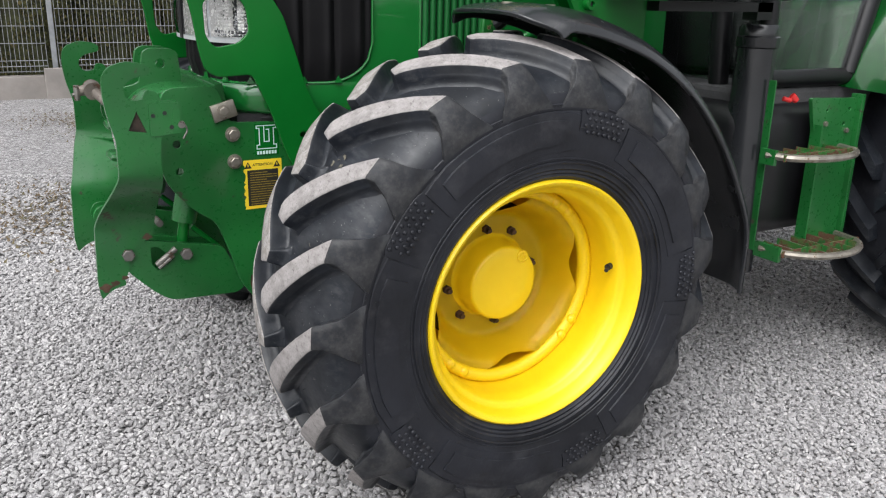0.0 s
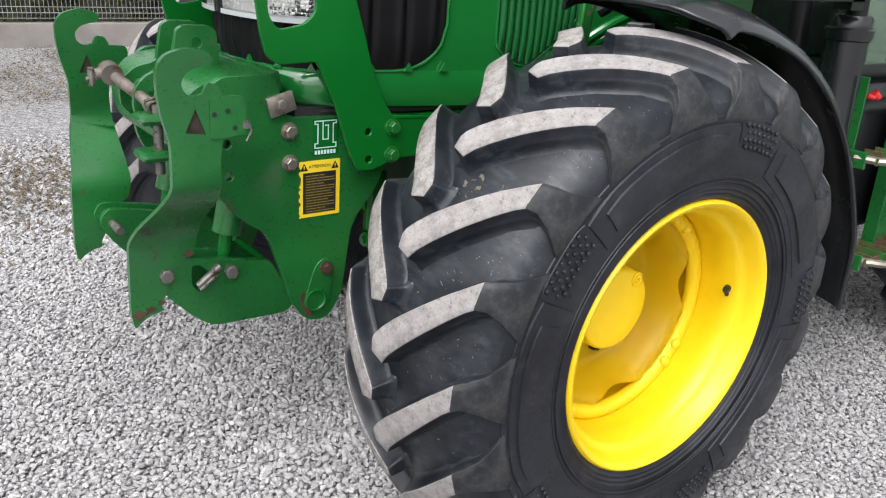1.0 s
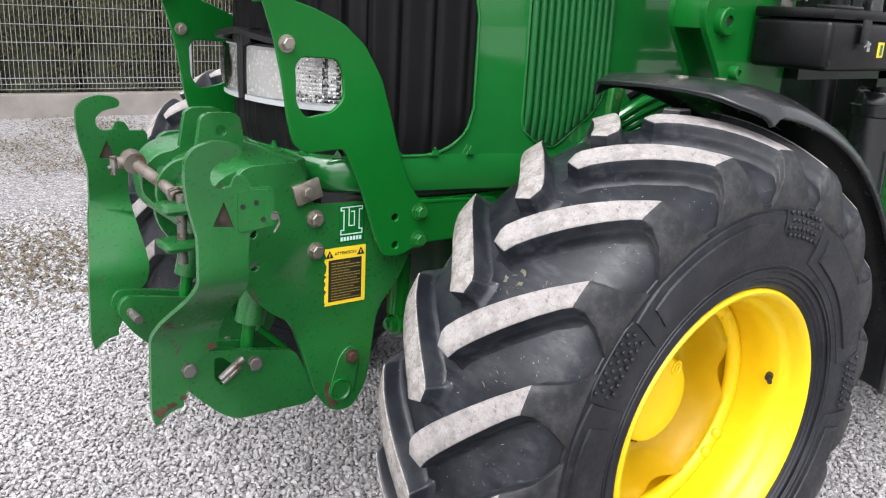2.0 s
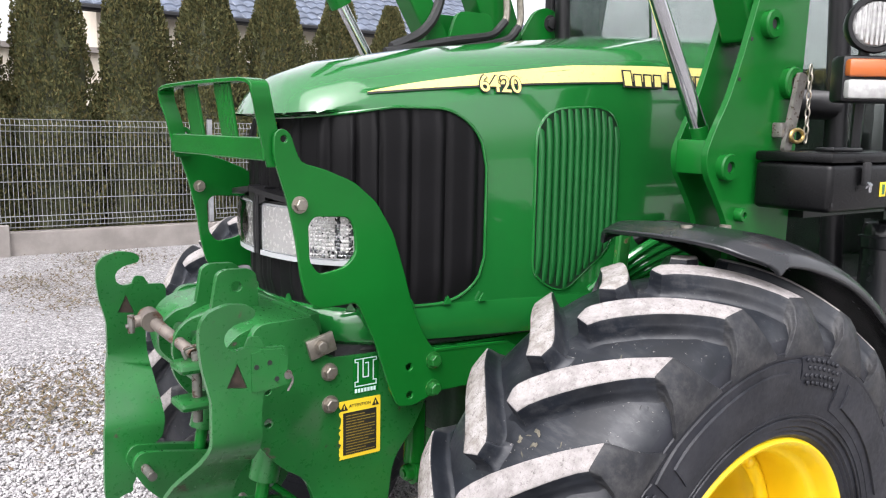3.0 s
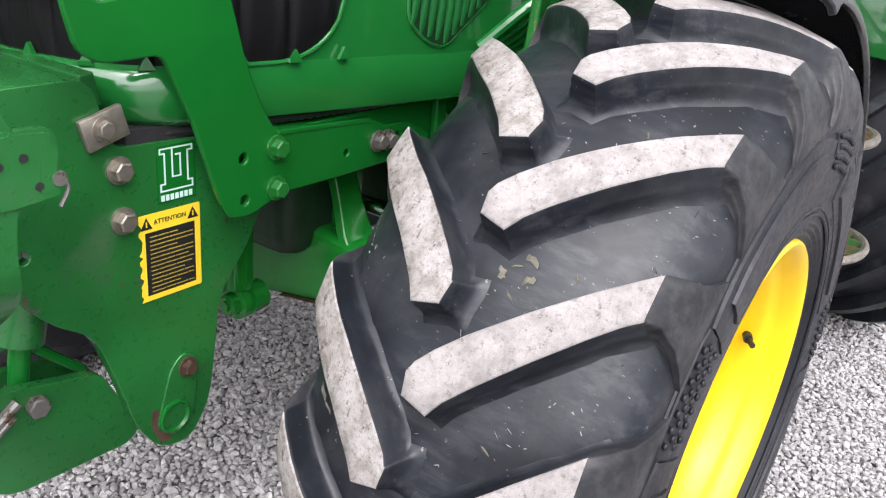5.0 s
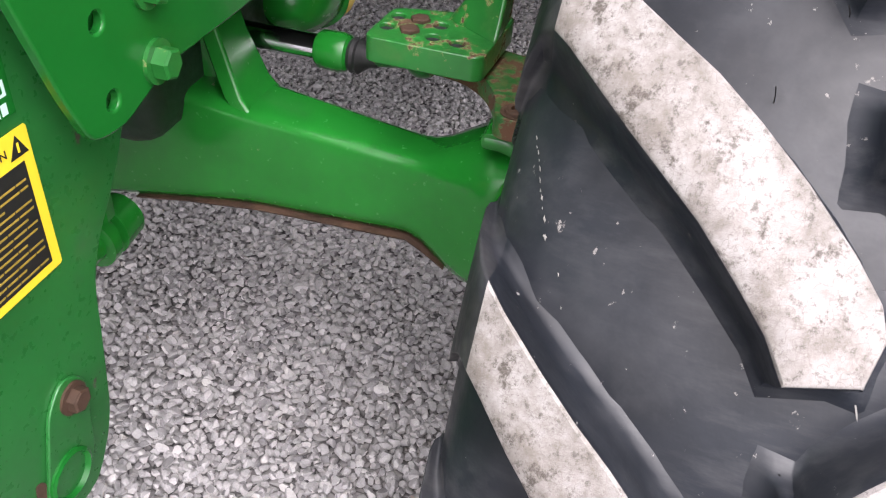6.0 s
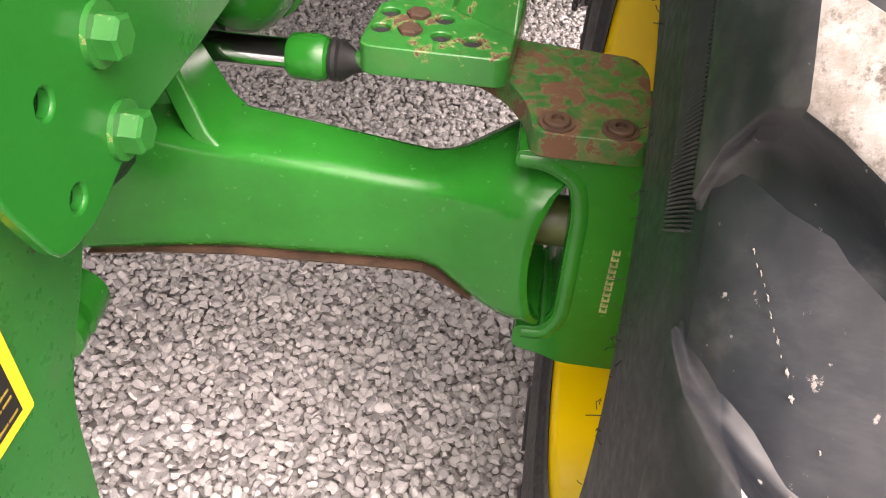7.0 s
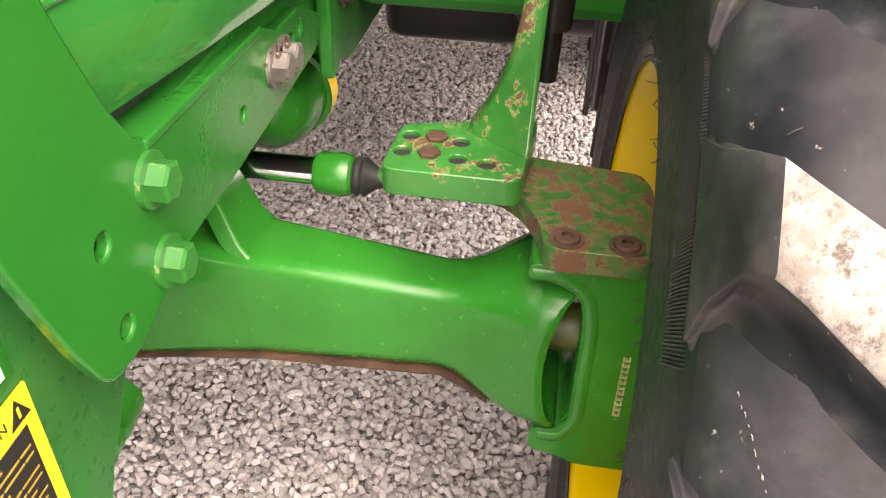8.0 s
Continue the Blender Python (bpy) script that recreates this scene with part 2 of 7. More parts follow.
def ground_material():
    m, n, l, p = shader("gravel_ground")
    co = n.new("ShaderNodeTexCoord")
    v = n.new("ShaderNodeTexVoronoi")
    v.inputs["Scale"].default_value, v.inputs["Randomness"].default_value = 46, 1
    l.new(co.outputs["Object"], v.inputs["Vector"])
    e = n.new("ShaderNodeTexVoronoi")
    e.feature = "DISTANCE_TO_EDGE"
    e.inputs["Scale"].default_value = 46
    l.new(co.outputs["Object"], e.inputs["Vector"])
    sep = n.new("ShaderNodeSeparateColor")
    l.new(v.outputs["Color"], sep.inputs[0])
    tone = ramp_node(n, l, sep.outputs[0], 0.0, 1.0, (0.20, 0.193, 0.194), (0.51, 0.492, 0.489))
    # shade between the stones, put into the flat sheet's colour
    gap_shade = ramp_node(n, l, e.outputs["Distance"], 0.0, 0.12, (0.2, 0.2, 0.2), (0.85, 0.85, 0.85))
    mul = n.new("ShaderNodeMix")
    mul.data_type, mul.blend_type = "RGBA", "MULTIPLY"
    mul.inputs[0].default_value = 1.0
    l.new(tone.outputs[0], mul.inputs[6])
    l.new(gap_shade.outputs[0], mul.inputs[7])
    d1 = noise_node(n, l, 0.55, 6, 0.6)
    d2 = noise_node(n, l, 7.0, 5, 0.65)
    dirt = n.new("ShaderNodeMath")
    dirt.operation = "MULTIPLY"
    l.new(ramp_node(n, l, d1.outputs[0], 0.57, 0.74).outputs[0], dirt.inputs[0])
    l.new(ramp_node(n, l, d2.outputs[0], 0.40, 0.66, (0, 0, 0), (0.45, 0.45, 0.45)).outputs[0], dirt.inputs[1])
    l.new(mix_node(n, l, dirt.outputs[0], mul.outputs[2], (0.17, 0.125, 0.085)), p.inputs["Base Color"])
    p.inputs["Roughness"].default_value = 0.9
    b = n.new("ShaderNodeBump")
    b.inputs["Strength"].default_value, b.inputs["Distance"].default_value = 0.9, 0.012
    l.new(e.outputs["Distance"], b.inputs["Height"])
    l.new(b.outputs[0], p.inputs["Normal"])
    return m


ground_mat = ground_material()


# ---- building helpers ----
def part(name, bm, material, parent=None, label="", smooth=35, bevel=0.0, recalc=True):
    """Links a bmesh as one mesh object under a thing or a part."""
    if recalc:
        bmesh.ops.recalc_face_normals(bm, faces=bm.faces)
    me = bpy.data.meshes.new(name)
    bm.to_mesh(me)
    bm.free()
    return link_mesh(name, me, material, parent, label, smooth, bevel)


def link_mesh(name, me, material, parent=None, label="", smooth=35, bevel=0.0):
    for m in material if isinstance(material, (list, tuple)) else [material]:
        if len(me.materials) < 4:
            me.materials.append(m)
    if smooth:
        me.shade_smooth()
        me.set_sharp_from_angle(angle=radians(smooth))
    ob = new(name, me)
    if bevel:
        mod = ob.modifiers.new("worn_edge", "BEVEL")
        mod.width, mod.segments, mod.limit_method, mod.angle_limit = bevel, 2, "ANGLE", radians(40)
        mod.harden_normals = False
    attach(ob, parent)
    if label:
        ob["label"] = label
    return ob


def attach(ob, parent):
    if parent is not None:
        ob.parent = parent
        if parent.type == "EMPTY":
            ob.matrix_parent_inverse = Matrix.Translation(parent.location).inverted()


def thing(name, at, label, category, group=""):
    ob = new(name)
    ob.empty_display_size = 0.1
    ob.location = at
    return tagged(ob, label, category, group)


def fillet(pts, r, n=4):
    """Rounds the corners of a closed outline; r is one radius, or one for each corner."""
    out, k = [], len(pts)
    for i in range(k):
        p, a, b = Vector(pts[i]), Vector(pts[i - 1]), Vector(pts[(i + 1) % k])
        rad = r[i] if isinstance(r, (list, tuple)) else r
        u, v = (a - p), (b - p)
        d = min(rad, u.length * 0.45, v.length * 0.45)
        if d < 1e-4:
            out.append(tuple(p))
            continue
        s, e = p + u.normalized() * d, p + v.normalized() * d
        for j in range(n + 1):
            t = j / n
            out.append(tuple((1 - t) ** 2 * s + 2 * t * (1 - t) * p + t * t * e))
    return out


def ring(cx, cz, r, n=16):
    return [(cx + r * math.cos(2 * math.pi * i / n), cz + r * math.sin(2 * math.pi * i / n)) for i in range(n)]


def inside(p, loop):
    hit = False
    for i in range(len(loop)):
        (xa, ya), (xb, yb) = loop[i - 1][:2], loop[i][:2]
        if (ya > p[1]) != (yb > p[1]) and p[0] < (xb - xa) * (p[1] - ya) / (yb - ya) + xa:
            hit = not hit
    return hit


def plate(pts, y0, y1, holes=(), axis="y"):
    """A flat plate with an outline and holes in (x, z), from y0 to y1. axis z: the outline is in (x, y); x: in (y, z)."""
    bm = bmesh.new()
    flat, edges = [], []
    for loop in (pts, *holes):
        k = len(flat)
        flat += [Vector(p[:2]) for p in loop]
        edges += [(k + i, k + (i + 1) % len(loop)) for i in range(len(loop))]
    got, _, tris, *_ = geometry.delaunay_2d_cdt(flat, edges, [], 1, 1e-6)
    vs = [bm.verts.new((p[0], y0, p[1])) for p in got]
    for t in tris:
        c = sum((Vector(got[i]) for i in t), Vector((0, 0))) / len(t)
        if inside(c, pts) and not any(inside(c, h) for h in holes):
            bm.faces.new([vs[i] for i in t])
    bmesh.ops.delete(bm, geom=[v for v in bm.verts if not v.link_faces], context="VERTS")
    got = bmesh.ops.extrude_face_region(bm, geom=list(bm.faces))
    bmesh.ops.translate(bm, verts=[g for g in got["geom"] if isinstance(g, bmesh.types.BMVert)], vec=(0, y1 - y0, 0))
    if axis == "z":
        for v in bm.verts:
            v.co = (v.co.x, v.co.z, v.co.y)
    if axis == "x":
        for v in bm.verts:
            v.co = (v.co.y, v.co.x, v.co.z)
    return bm


def box(bm, lo, hi, m=None):
    got = bmesh.ops.create_cube(bm, size=1.0)
    for v in got["verts"]:
        v.co = Vector([lo[i] + (v.co[i] + 0.5) * (hi[i] - lo[i]) for i in range(3)])
        if m:
            v.co = m @ v.co
    return got["verts"]


def rod(bm, a, b, r, n=16, r2=None):
    a, b = Vector(a), Vector(b)
    d = b - a
    m = Matrix.Translation((a + b) / 2) @ d.to_track_quat("Z", "Y").to_matrix().to_4x4()
    return bmesh.ops.create_cone(bm, cap_ends=True, segments=n, radius1=r, radius2=r if r2 is None else r2, depth=d.length, matrix=m)["verts"]


def rounded_block(lo, hi, r=0.01, seg=3):
    bm = bmesh.new()
    box(bm, lo, hi)
    bmesh.ops.bevel(bm, geom=list(bm.edges), offset=r, segments=seg, affect="EDGES", profile=0.5)
    return bm


def smooth_path(pts, n=8):
    """Points along a curve through pts."""
    ps = [Vector(p) for p in pts]
    ps = [2 * ps[0] - ps[1]] + ps + [2 * ps[-1] - ps[-2]]
    out = []
    for i in range(1, len(ps) - 2):
        a, b, c, d = ps[i - 1:i + 3]
        for j in range(n):
            t = j / n
            out.append(0.5 * (2 * b + (c - a) * t + (2 * a - 5 * b + 4 * c - d) * t * t + (3 * b - a - 3 * c + d) * t ** 3))
    return out + [ps[-2]]


def tube(bm, pts, r, n=10, closed=False, ridges=0.0):
    ps = [Vector(p) for p in pts]
    k = len(ps)
    rows, up = [], Vector((0, 0, 1))
    for i, p in enumerate(ps):
        d = (ps[(i + 1) % k] - ps[i - 1]) if closed else (ps[min(i + 1, k - 1)] - ps[max(i - 1, 0)])
        d.normalize()
        side = d.cross(up)
        if side.length < 0.05:
            side = d.cross(Vector((0, 1, 0)))
        side.normalize()
        top = side.cross(d)
        up = top
        rr = r * (1 + ridges * (i % 2))
        rows.append([bm.verts.new(p + rr * (math.cos(2 * math.pi * j / n) * side + math.sin(2 * math.pi * j / n) * top)) for j in range(n)])
    for i in range(k if closed else k - 1):
        a, b = rows[i], rows[(i + 1) % k]
        for j in range(n):
            bm.faces.new((a[j], a[(j + 1) % n], b[(j + 1) % n], b[j]))
    if not closed:
        bm.faces.new(rows[0])
        bm.faces.new(rows[-1][::-1])
    return bm


def lathe(bm, profile, n=64, m=None, closed=False):
    """Turns a profile of (w, r) round the wheel's axis: w outward (-y), r from the axis."""
    rows = []
    for w, r in profile:
        if r < 1e-5:
            rows.append([bm.verts.new((0, -w, 0))])
        else:
            rows.append([bm.verts.new((r * math.cos(2 * math.pi * i / n), -w, r * math.sin(2 * math.pi * i / n))) for i in range(n)])
    for a, b in zip(rows, rows[1:] + rows[:1] if closed else rows[1:]):
        for i in range(n):
            j = (i + 1) % n
            if len(a) == 1:
                bm.faces.new((a[0], b[j], b[i]))
            elif len(b) == 1:
                bm.faces.new((a[i], a[j], b[0]))
            else:
                bm.faces.new((a[i], a[j], b[j], b[i]))
    if m:
        bmesh.ops.transform(bm, matrix=m, verts=bm.verts)
    return bm


def bolt_mesh(name, r, h, washer):
    """A hexagon bolt head with its chamfer and washer, along +z."""
    bm = bmesh.new()
    if washer:
        rod(bm, (0, 0, 0), (0, 0, h * 0.22), r * 1.35, 20)
    z = h * 0.22 if washer else 0
    rod(bm, (0, 0, z), (0, 0, h * 0.9), r, 6)
    rod(bm, (0, 0, h * 0.9), (0, 0, h), r * 0.97, 6, r * 0.8)
    me = bpy.data.meshes.new(name)
    bm.to_mesh(me)
    bm.free()
    return me


def bolt(parent, at, direction, material, r=0.016, h=0.016, washer=True, name="bolt", turn=0.0, label=""):
    key = (name, material.name, round(r, 4), round(h, 4), washer)
    if key not in BOLTS:
        me = bolt_mesh(name, r, h, washer)
        me.materials.append(material)
        me.shade_smooth()
        me.set_sharp_from_angle(angle=radians(30))
        BOLTS[key] = me
    ob = new(name, BOLTS[key])
    ob.matrix_basis = Matrix.Translation(at) @ Vector(direction).to_track_quat("Z", "Y").to_matrix().to_4x4() @ Matrix.Rotation(turn, 4, "Z")
    attach(ob, parent)
    if label:
        ob["label"] = label
    return ob


BOLTS = {}


def flat_text(name, text, size, m, material, parent, depth=0.0006, label="", heavy=0.0):
    """Raised lettering as a mesh."""
    cu = bpy.data.curves.new(name, "FONT")
    cu.body, cu.size, cu.extrude, cu.align_x, cu.align_y, cu.offset = text, size, depth, "CENTER", "CENTER", heavy
    tmp = bpy.data.objects.new(name, cu)
    scene.collection.objects.link(tmp)
    dg = bpy.context.evaluated_depsgraph_get()
    me = bpy.data.meshes.new_from_object(tmp.evaluated_get(dg))
    bpy.data.objects.remove(tmp)
    me.materials.clear()
    me.materials.append(material)
    ob = new(name, me)
    ob.matrix_basis = m
    attach(ob, parent)
    if label:
        ob["label"] = label
    return ob


# ---- ground ----
def icosphere(level):
    bm = bmesh.new()
    bmesh.ops.create_icosphere(bm, subdivisions=level, radius=1.0)
    v, f = np.array([p.co[:] for p in bm.verts]), np.array([[p.index for p in q.verts] for q in bm.faces])
    bm.free()
    return v, f


def gravel(name, count, lo, hi, size, seed, level=1, keep_out=None, fade=0.0):
    """Crushed stones packed side by side, with some lying on top: spheres cut flat by chance planes, joined into one mesh."""
    rng = np.random.default_rng(seed)
    base, tri = icosphere(level)
    nv = len(base)
    cell = size * 0.97
    gx, gy = np.meshgrid(np.arange(lo[0], hi[0], cell), np.arange(lo[1], hi[1], cell * 0.87))
    gx[1::2] += 0.5 * cell
    x = np.concatenate([(gx + rng.normal(0, 0.17 * cell, gx.shape)).ravel(), rng.uniform(lo[0], hi[0], count)])
    y = np.concatenate([(gy + rng.normal(0, 0.17 * cell, gy.shape)).ravel(), rng.uniform(lo[1], hi[1], count)])
    upper = np.arange(len(x)) >= gx.size
    if keep_out is not None:
        ok = ~((x > keep_out[0]) & (x < keep_out[2]) & (y > keep_out[1]) & (y < keep_out[3]))
        x, y, upper = x[ok], y[ok], upper[ok]
    if fade:
        # the sheet thins out towards its margin
        edge = np.minimum(np.minimum(x - lo[0], hi[0] - x), np.minimum(y - lo[1], hi[1] - y)) / fade
        ok = rng.uniform(0, 1, len(x)) < np.clip(edge, 0, 1) ** 0.8
        x, y, upper = x[ok], y[ok], upper[ok]
    tri = tri[base[tri].mean(1)[:, 2] > -0.45]
    k = len(x)
    s = size * rng.lognormal(0, 0.17, k) * 0.5
    v = base[None] * rng.uniform(0.985, 1.015, (k, nv, 1))
    for _ in range(10):
        d = rng.normal(0, 1, (k, 3))
        d /= np.linalg.norm(d, axis=1)[:, None]
        over = np.maximum(0, np.einsum("knc,kc->kn", v, d) - rng.uniform(0.50, 0.80, (k, 1)))
        v = v - over[..., None] * d[:, None, :]
    shape = 1.03 * s[:, None] * np.stack([rng.uniform(1.0, 1.45, k), rng.uniform(0.85, 1.12, k), rng.uniform(0.68, 1.0, k)], 1)
    v = v * shape[:, None, :]
    yaw, tip = rng.uniform(0, 2 * math.pi, k), rng.normal(0, 0.35, k)
    c, q = np.cos(tip)[:, None], np.sin(tip)[:, None]
    v = np.stack([c * v[..., 0] + q * v[..., 2], v[..., 1], -q * v[..., 0] + c * v[..., 2]], -1)
    c, q = np.cos(yaw)[:, None], np.sin(yaw)[:, None]
    v = np.stack([c * v[..., 0] - q * v[..., 1], q * v[..., 0] + c * v[..., 1], v[..., 2]], -1)
    z = (rng.uniform(-0.30, 0.35, k) + 0.15 + 0.75 * upper) * s
    v += np.stack([x, y, z], 1)[:, None, :]
    f = (tri[None] + nv * np.arange(k)[:, None, None]).reshape(-1, 3)
    me = bpy.data.meshes.new(name)
    me.vertices.add(nv * k)
    me.vertices.foreach_set("co", v.reshape(-1))
    me.loops.add(len(f) * 3)
    me.loops.foreach_set("vertex_index", f.reshape(-1))
    me.polygons.add(len(f))
    me.polygons.foreach_set("loop_start", np.arange(0, len(f) * 3, 3))
    me.update(calc_edges=True)
    return me


bm = bmesh.new()
for x0, x1, y0, y1 in ((-400, 400, -400, 400),):
    bm.faces.new([bm.verts.new(p) for p in ((x0, y0, -0.004), (x1, y0, -0.004), (x1, y1, -0.004), (x0, y1, -0.004))])
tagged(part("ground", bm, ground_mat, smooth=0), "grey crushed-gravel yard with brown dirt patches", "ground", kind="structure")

# ---- low wall, wire fence, hedge trees and house behind the yard ----
WALL_Y = 8.75
bm = bmesh.new()
for i in range(13):
    x0 = -10.69 + 2.64 * i
    box(bm, (x0 + 0.004, WALL_Y, -0.2), (x0 + 2.636, WALL_Y + 0.2, 0.27))
tagged(part("wall_yard", bm, concrete, smooth=0, bevel=0.008), "low weathered concrete plinth wall under the fence", "wall", kind="structure")


def fence_panel(x0, width):
    bm = bmesh.new()
    y, z0, z1 = WALL_Y + 0.06, 0.31, 1.60
    for i in range(int(width / 0.05) + 1):
        x = x0 + 0.05 * i
        # the upright wires fold forward near both ends
        for za, zb, da, db in ((z0, 0.385, 0.0, 0.03), (0.385, 0.455, 0.03, 0.0), (0.455, 1.455, 0.0, 0.0), (1.455, 1.525, 0.0, 0.03), (1.525, z1, 0.03, 0.0)):
            rod(bm, (x, y - da, za), (x, y - db, zb), 0.0034, 4)
    for z, fold in ((0.325, 0.0), (0.39, 0.03), (0.455, 0.0), (0.66, 0.0), (0.865, 0.0), (1.07, 0.0), (1.28, 0.0), (1.455, 0.0), (1.525, 0.03), (1.595, 0.0)):
        for dy in (-0.008, 0.008):
            rod(bm, (x0, y + dy - fold, z), (x0 + width, y + dy - fold, z), 0.0042, 5)
    return bm


POSTS = [-10.69 + 2.64 * i for i in range(12)]
fence = thing("wire_fence", (0, WALL_Y + 0.1, 0.0), "galvanised double-wire mesh fence standing on the concrete wall", "fence")
for i, x in enumerate(POSTS):
    bm = bmesh.new()
    box(bm, (x - 0.03, WALL_Y + 0.075, 0.28), (x + 0.03, WALL_Y + 0.135, 1.64))
    post = part("fence_post", bm, galvanised, fence, "pale galvanised square post", smooth=0, bevel=0.006)
    bm = bmesh.new()
    box(bm, (x - 0.032, WALL_Y + 0.073, 1.64), (x + 0.032, WALL_Y + 0.137, 1.655))
    part("cap", bm, plastic, post, smooth=0)
    if i == 4:
        bm = bmesh.new()
        box(bm, (x - 0.15, WALL_Y - 0.06, -0.1), (x + 0.17, WALL_Y - 0.004, 0.37))
        part("foot", bm, concrete, post, "cast concrete foot block", smooth=0, bevel=0.012)
    if i + 1 < len(POSTS):
        tagged(part("fence_panel", fence_panel(x + 0.05, 2.5), galvanised, fence, "thin double-wire mesh", smooth=0), kind="stuff")


def thuja(name, x, y, h, r, seed):
    """A columnar hedge tree: trunk, and a crown of many small upright sprays with an uneven outline."""
    tree = thing(name, (x, y, 0), "tall columnar thuja with dry brownish-green foliage", "tree", "hedge trees behind the fence")
    bm = bmesh.new()
    rod(bm, (x, y, -0.05), (x, y, h * 0.8), 0.07, 8, 0.02)
    for i in range(10):
        a, z = i * 2.4, 0.3 + i * h * 0.07
        rod(bm, (x, y, z), (x + 0.3 * math.cos(a), y + 0.3 * math.sin(a), z + 0.35), 0.018, 5, 0.006)
    part("trunk", bm, bark, tree)
    rng = np.random.default_rng(seed)
    k = 24000 if -1.5 < x < 7.5 else 6000
    u = rng.uniform(0, 1, k) ** 0.9
    z = 0.12 + u * (h - 0.1)
    prof = r * (1 + 0.42 * np.clip((0.50 - u) / 0.12, 0, 1)) * (0.98 + 0.22 * np.sin(np.clip(u * 2.2 + 0.35, 0, math.pi))) * np.clip((1.03 - u) / 0.34, 0, 1) ** 0.6 * np.clip(1.08 - 0.62 * (u - 0.42), 0.6, 1.06)
    a = rng.uniform(0, 2 * math.pi, k)
    lump = 1 + 0.12 * np.sin(3 * a + 7 * u + seed) + 0.10 * np.sin(5 * a - 13 * u + 2 * seed) + 0.06 * np.sin(11 * a + 31 * u)
    d = prof * lump * (1 - 0.20 * rng.uniform(0, 1, k) ** 2)
    c = np.stack([x + d * np.cos(a), y + d * np.sin(a), z], 1)
    out = np.stack([np.cos(a), np.sin(a), np.zeros(k)], 1)
    tan = np.stack([-np.sin(a), np.cos(a), np.zeros(k)], 1)
    up = np.array([0, 0, 1.0]) + 0.5 * out + rng.normal(0, 0.34, (k, 3))
    up /= np.linalg.norm(up, axis=1)[:, None]
    side = np.cross(up, out + rng.normal(0, 0.7, (k, 3)))
    side /= np.linalg.norm(side, axis=1)[:, None]
    le, wi = rng.uniform(0.035, 0.068, (k, 1)), rng.uniform(0.011, 0.021, (k, 1))
    mid = c + up * le * 0.55 + out * 0.012
    v = np.stack([c, mid + side * wi, c + up * le, mid - side * wi], 1).reshape(-1, 3)
    f = np.arange(4 * k).reshape(-1, 4)
    me = bpy.data.meshes.new("crown")
    me.from_pydata(v.tolist(), [], f.tolist())
    link_mesh("crown", me, leaf_mat, tree, smooth=0)
    # closed core inside the sprays; its dark colour is the crown's inner shade
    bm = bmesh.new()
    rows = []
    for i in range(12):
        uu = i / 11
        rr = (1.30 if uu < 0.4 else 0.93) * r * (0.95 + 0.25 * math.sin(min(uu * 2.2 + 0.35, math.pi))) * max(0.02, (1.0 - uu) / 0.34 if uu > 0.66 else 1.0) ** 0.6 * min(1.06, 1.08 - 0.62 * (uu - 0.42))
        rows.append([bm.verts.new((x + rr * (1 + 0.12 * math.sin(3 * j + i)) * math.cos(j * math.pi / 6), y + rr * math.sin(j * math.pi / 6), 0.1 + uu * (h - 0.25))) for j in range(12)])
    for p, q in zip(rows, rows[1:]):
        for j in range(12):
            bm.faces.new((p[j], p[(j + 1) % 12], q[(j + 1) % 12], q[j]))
    part("inner_foliage", bm, leaf_shade, tree, "inner core darkened as the crown's shade", smooth=0)
    return tree


TREES = [(-7.4, 3.6), (-6.3, 3.5), (-5.25, 3.7), (-4.2, 3.6), (-3.15, 3.55), (-2.2, 3.7), (-1.25, 3.6), (-0.28, 3.65), (0.79, 3.75), (1.90, 3.7), (2.91, 3.75), (3.95, 3.65), (5.04, 3.5), (6.06, 3.25), (7.1, 2.95), (8.3, 2.9), (9.6, 3.0), (11.0, 2.9), (12.4, 3.0)]
for i, (x, h) in enumerate(TREES):
    thuja("thuja_tree", x, 9.95 + 0.08 * math.sin(i * 5.0), h * 1.08, 0.378 + 0.02 * math.sin(i * 3.1), 40 + i)

house = thing("house", (5.5, 16.0, 0), "cream plastered house with a slate-blue tiled roof behind the hedge", "house")
bm = bmesh.new()
box(bm, (2.6, 15.0, -0.1), (13.5, 22.0, 3.75))
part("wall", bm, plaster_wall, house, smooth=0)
bm = bmesh.new()
box(bm, (-7.0, 14.6, -0.1), (2.58, 21.0, 2.85))
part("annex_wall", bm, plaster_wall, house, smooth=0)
bm = bmesh.new()
box(bm, (-7.2, 14.45, 2.854), (2.56, 21.2, 2.95))
part("annex_cornice", bm, concrete, house, "grey cornice along the flat roof edge", smooth=0)
bm = bmesh.new()
rng_roof = random.Random(5)
for j in range(14):
    for i in range(44):
        x0, t0 = 2.2 + 0.27 * i, j * 0.32
        y0, z0, y1, z1 = 14.6 + t0 * 0.87, 3.70 + t0 * 0.5, 14.6 + (t0 + 0.36) * 0.87, 3.70 + (t0 + 0.36) * 0.5
        dz = rng_roof.uniform(0, 0.008)
        row = []
        for k in range(5):
            xx = x0 + 0.27 * k / 4
            hump = 0.035 * math.sin(math.pi * k / 4)
            row.append((bm.verts.new((xx, y0, z0 + 0.045 + hump + dz)), bm.verts.new((xx, y1, z1 + 0.01 + hump + dz)), bm.verts.new((xx, y0, z0 + hump - 0.01 + dz))))
        for a, b in zip(row, row[1:]):
            bm.faces.new((a[0], b[0], b[1], a[1]))
            bm.faces.new((a[2], b[2], b[0], a[0]))
tagged(part("roof", bm, roof_tile, house, "slate-blue pantile roof", smooth=40), kind="stuff")
bm = bmesh.new()
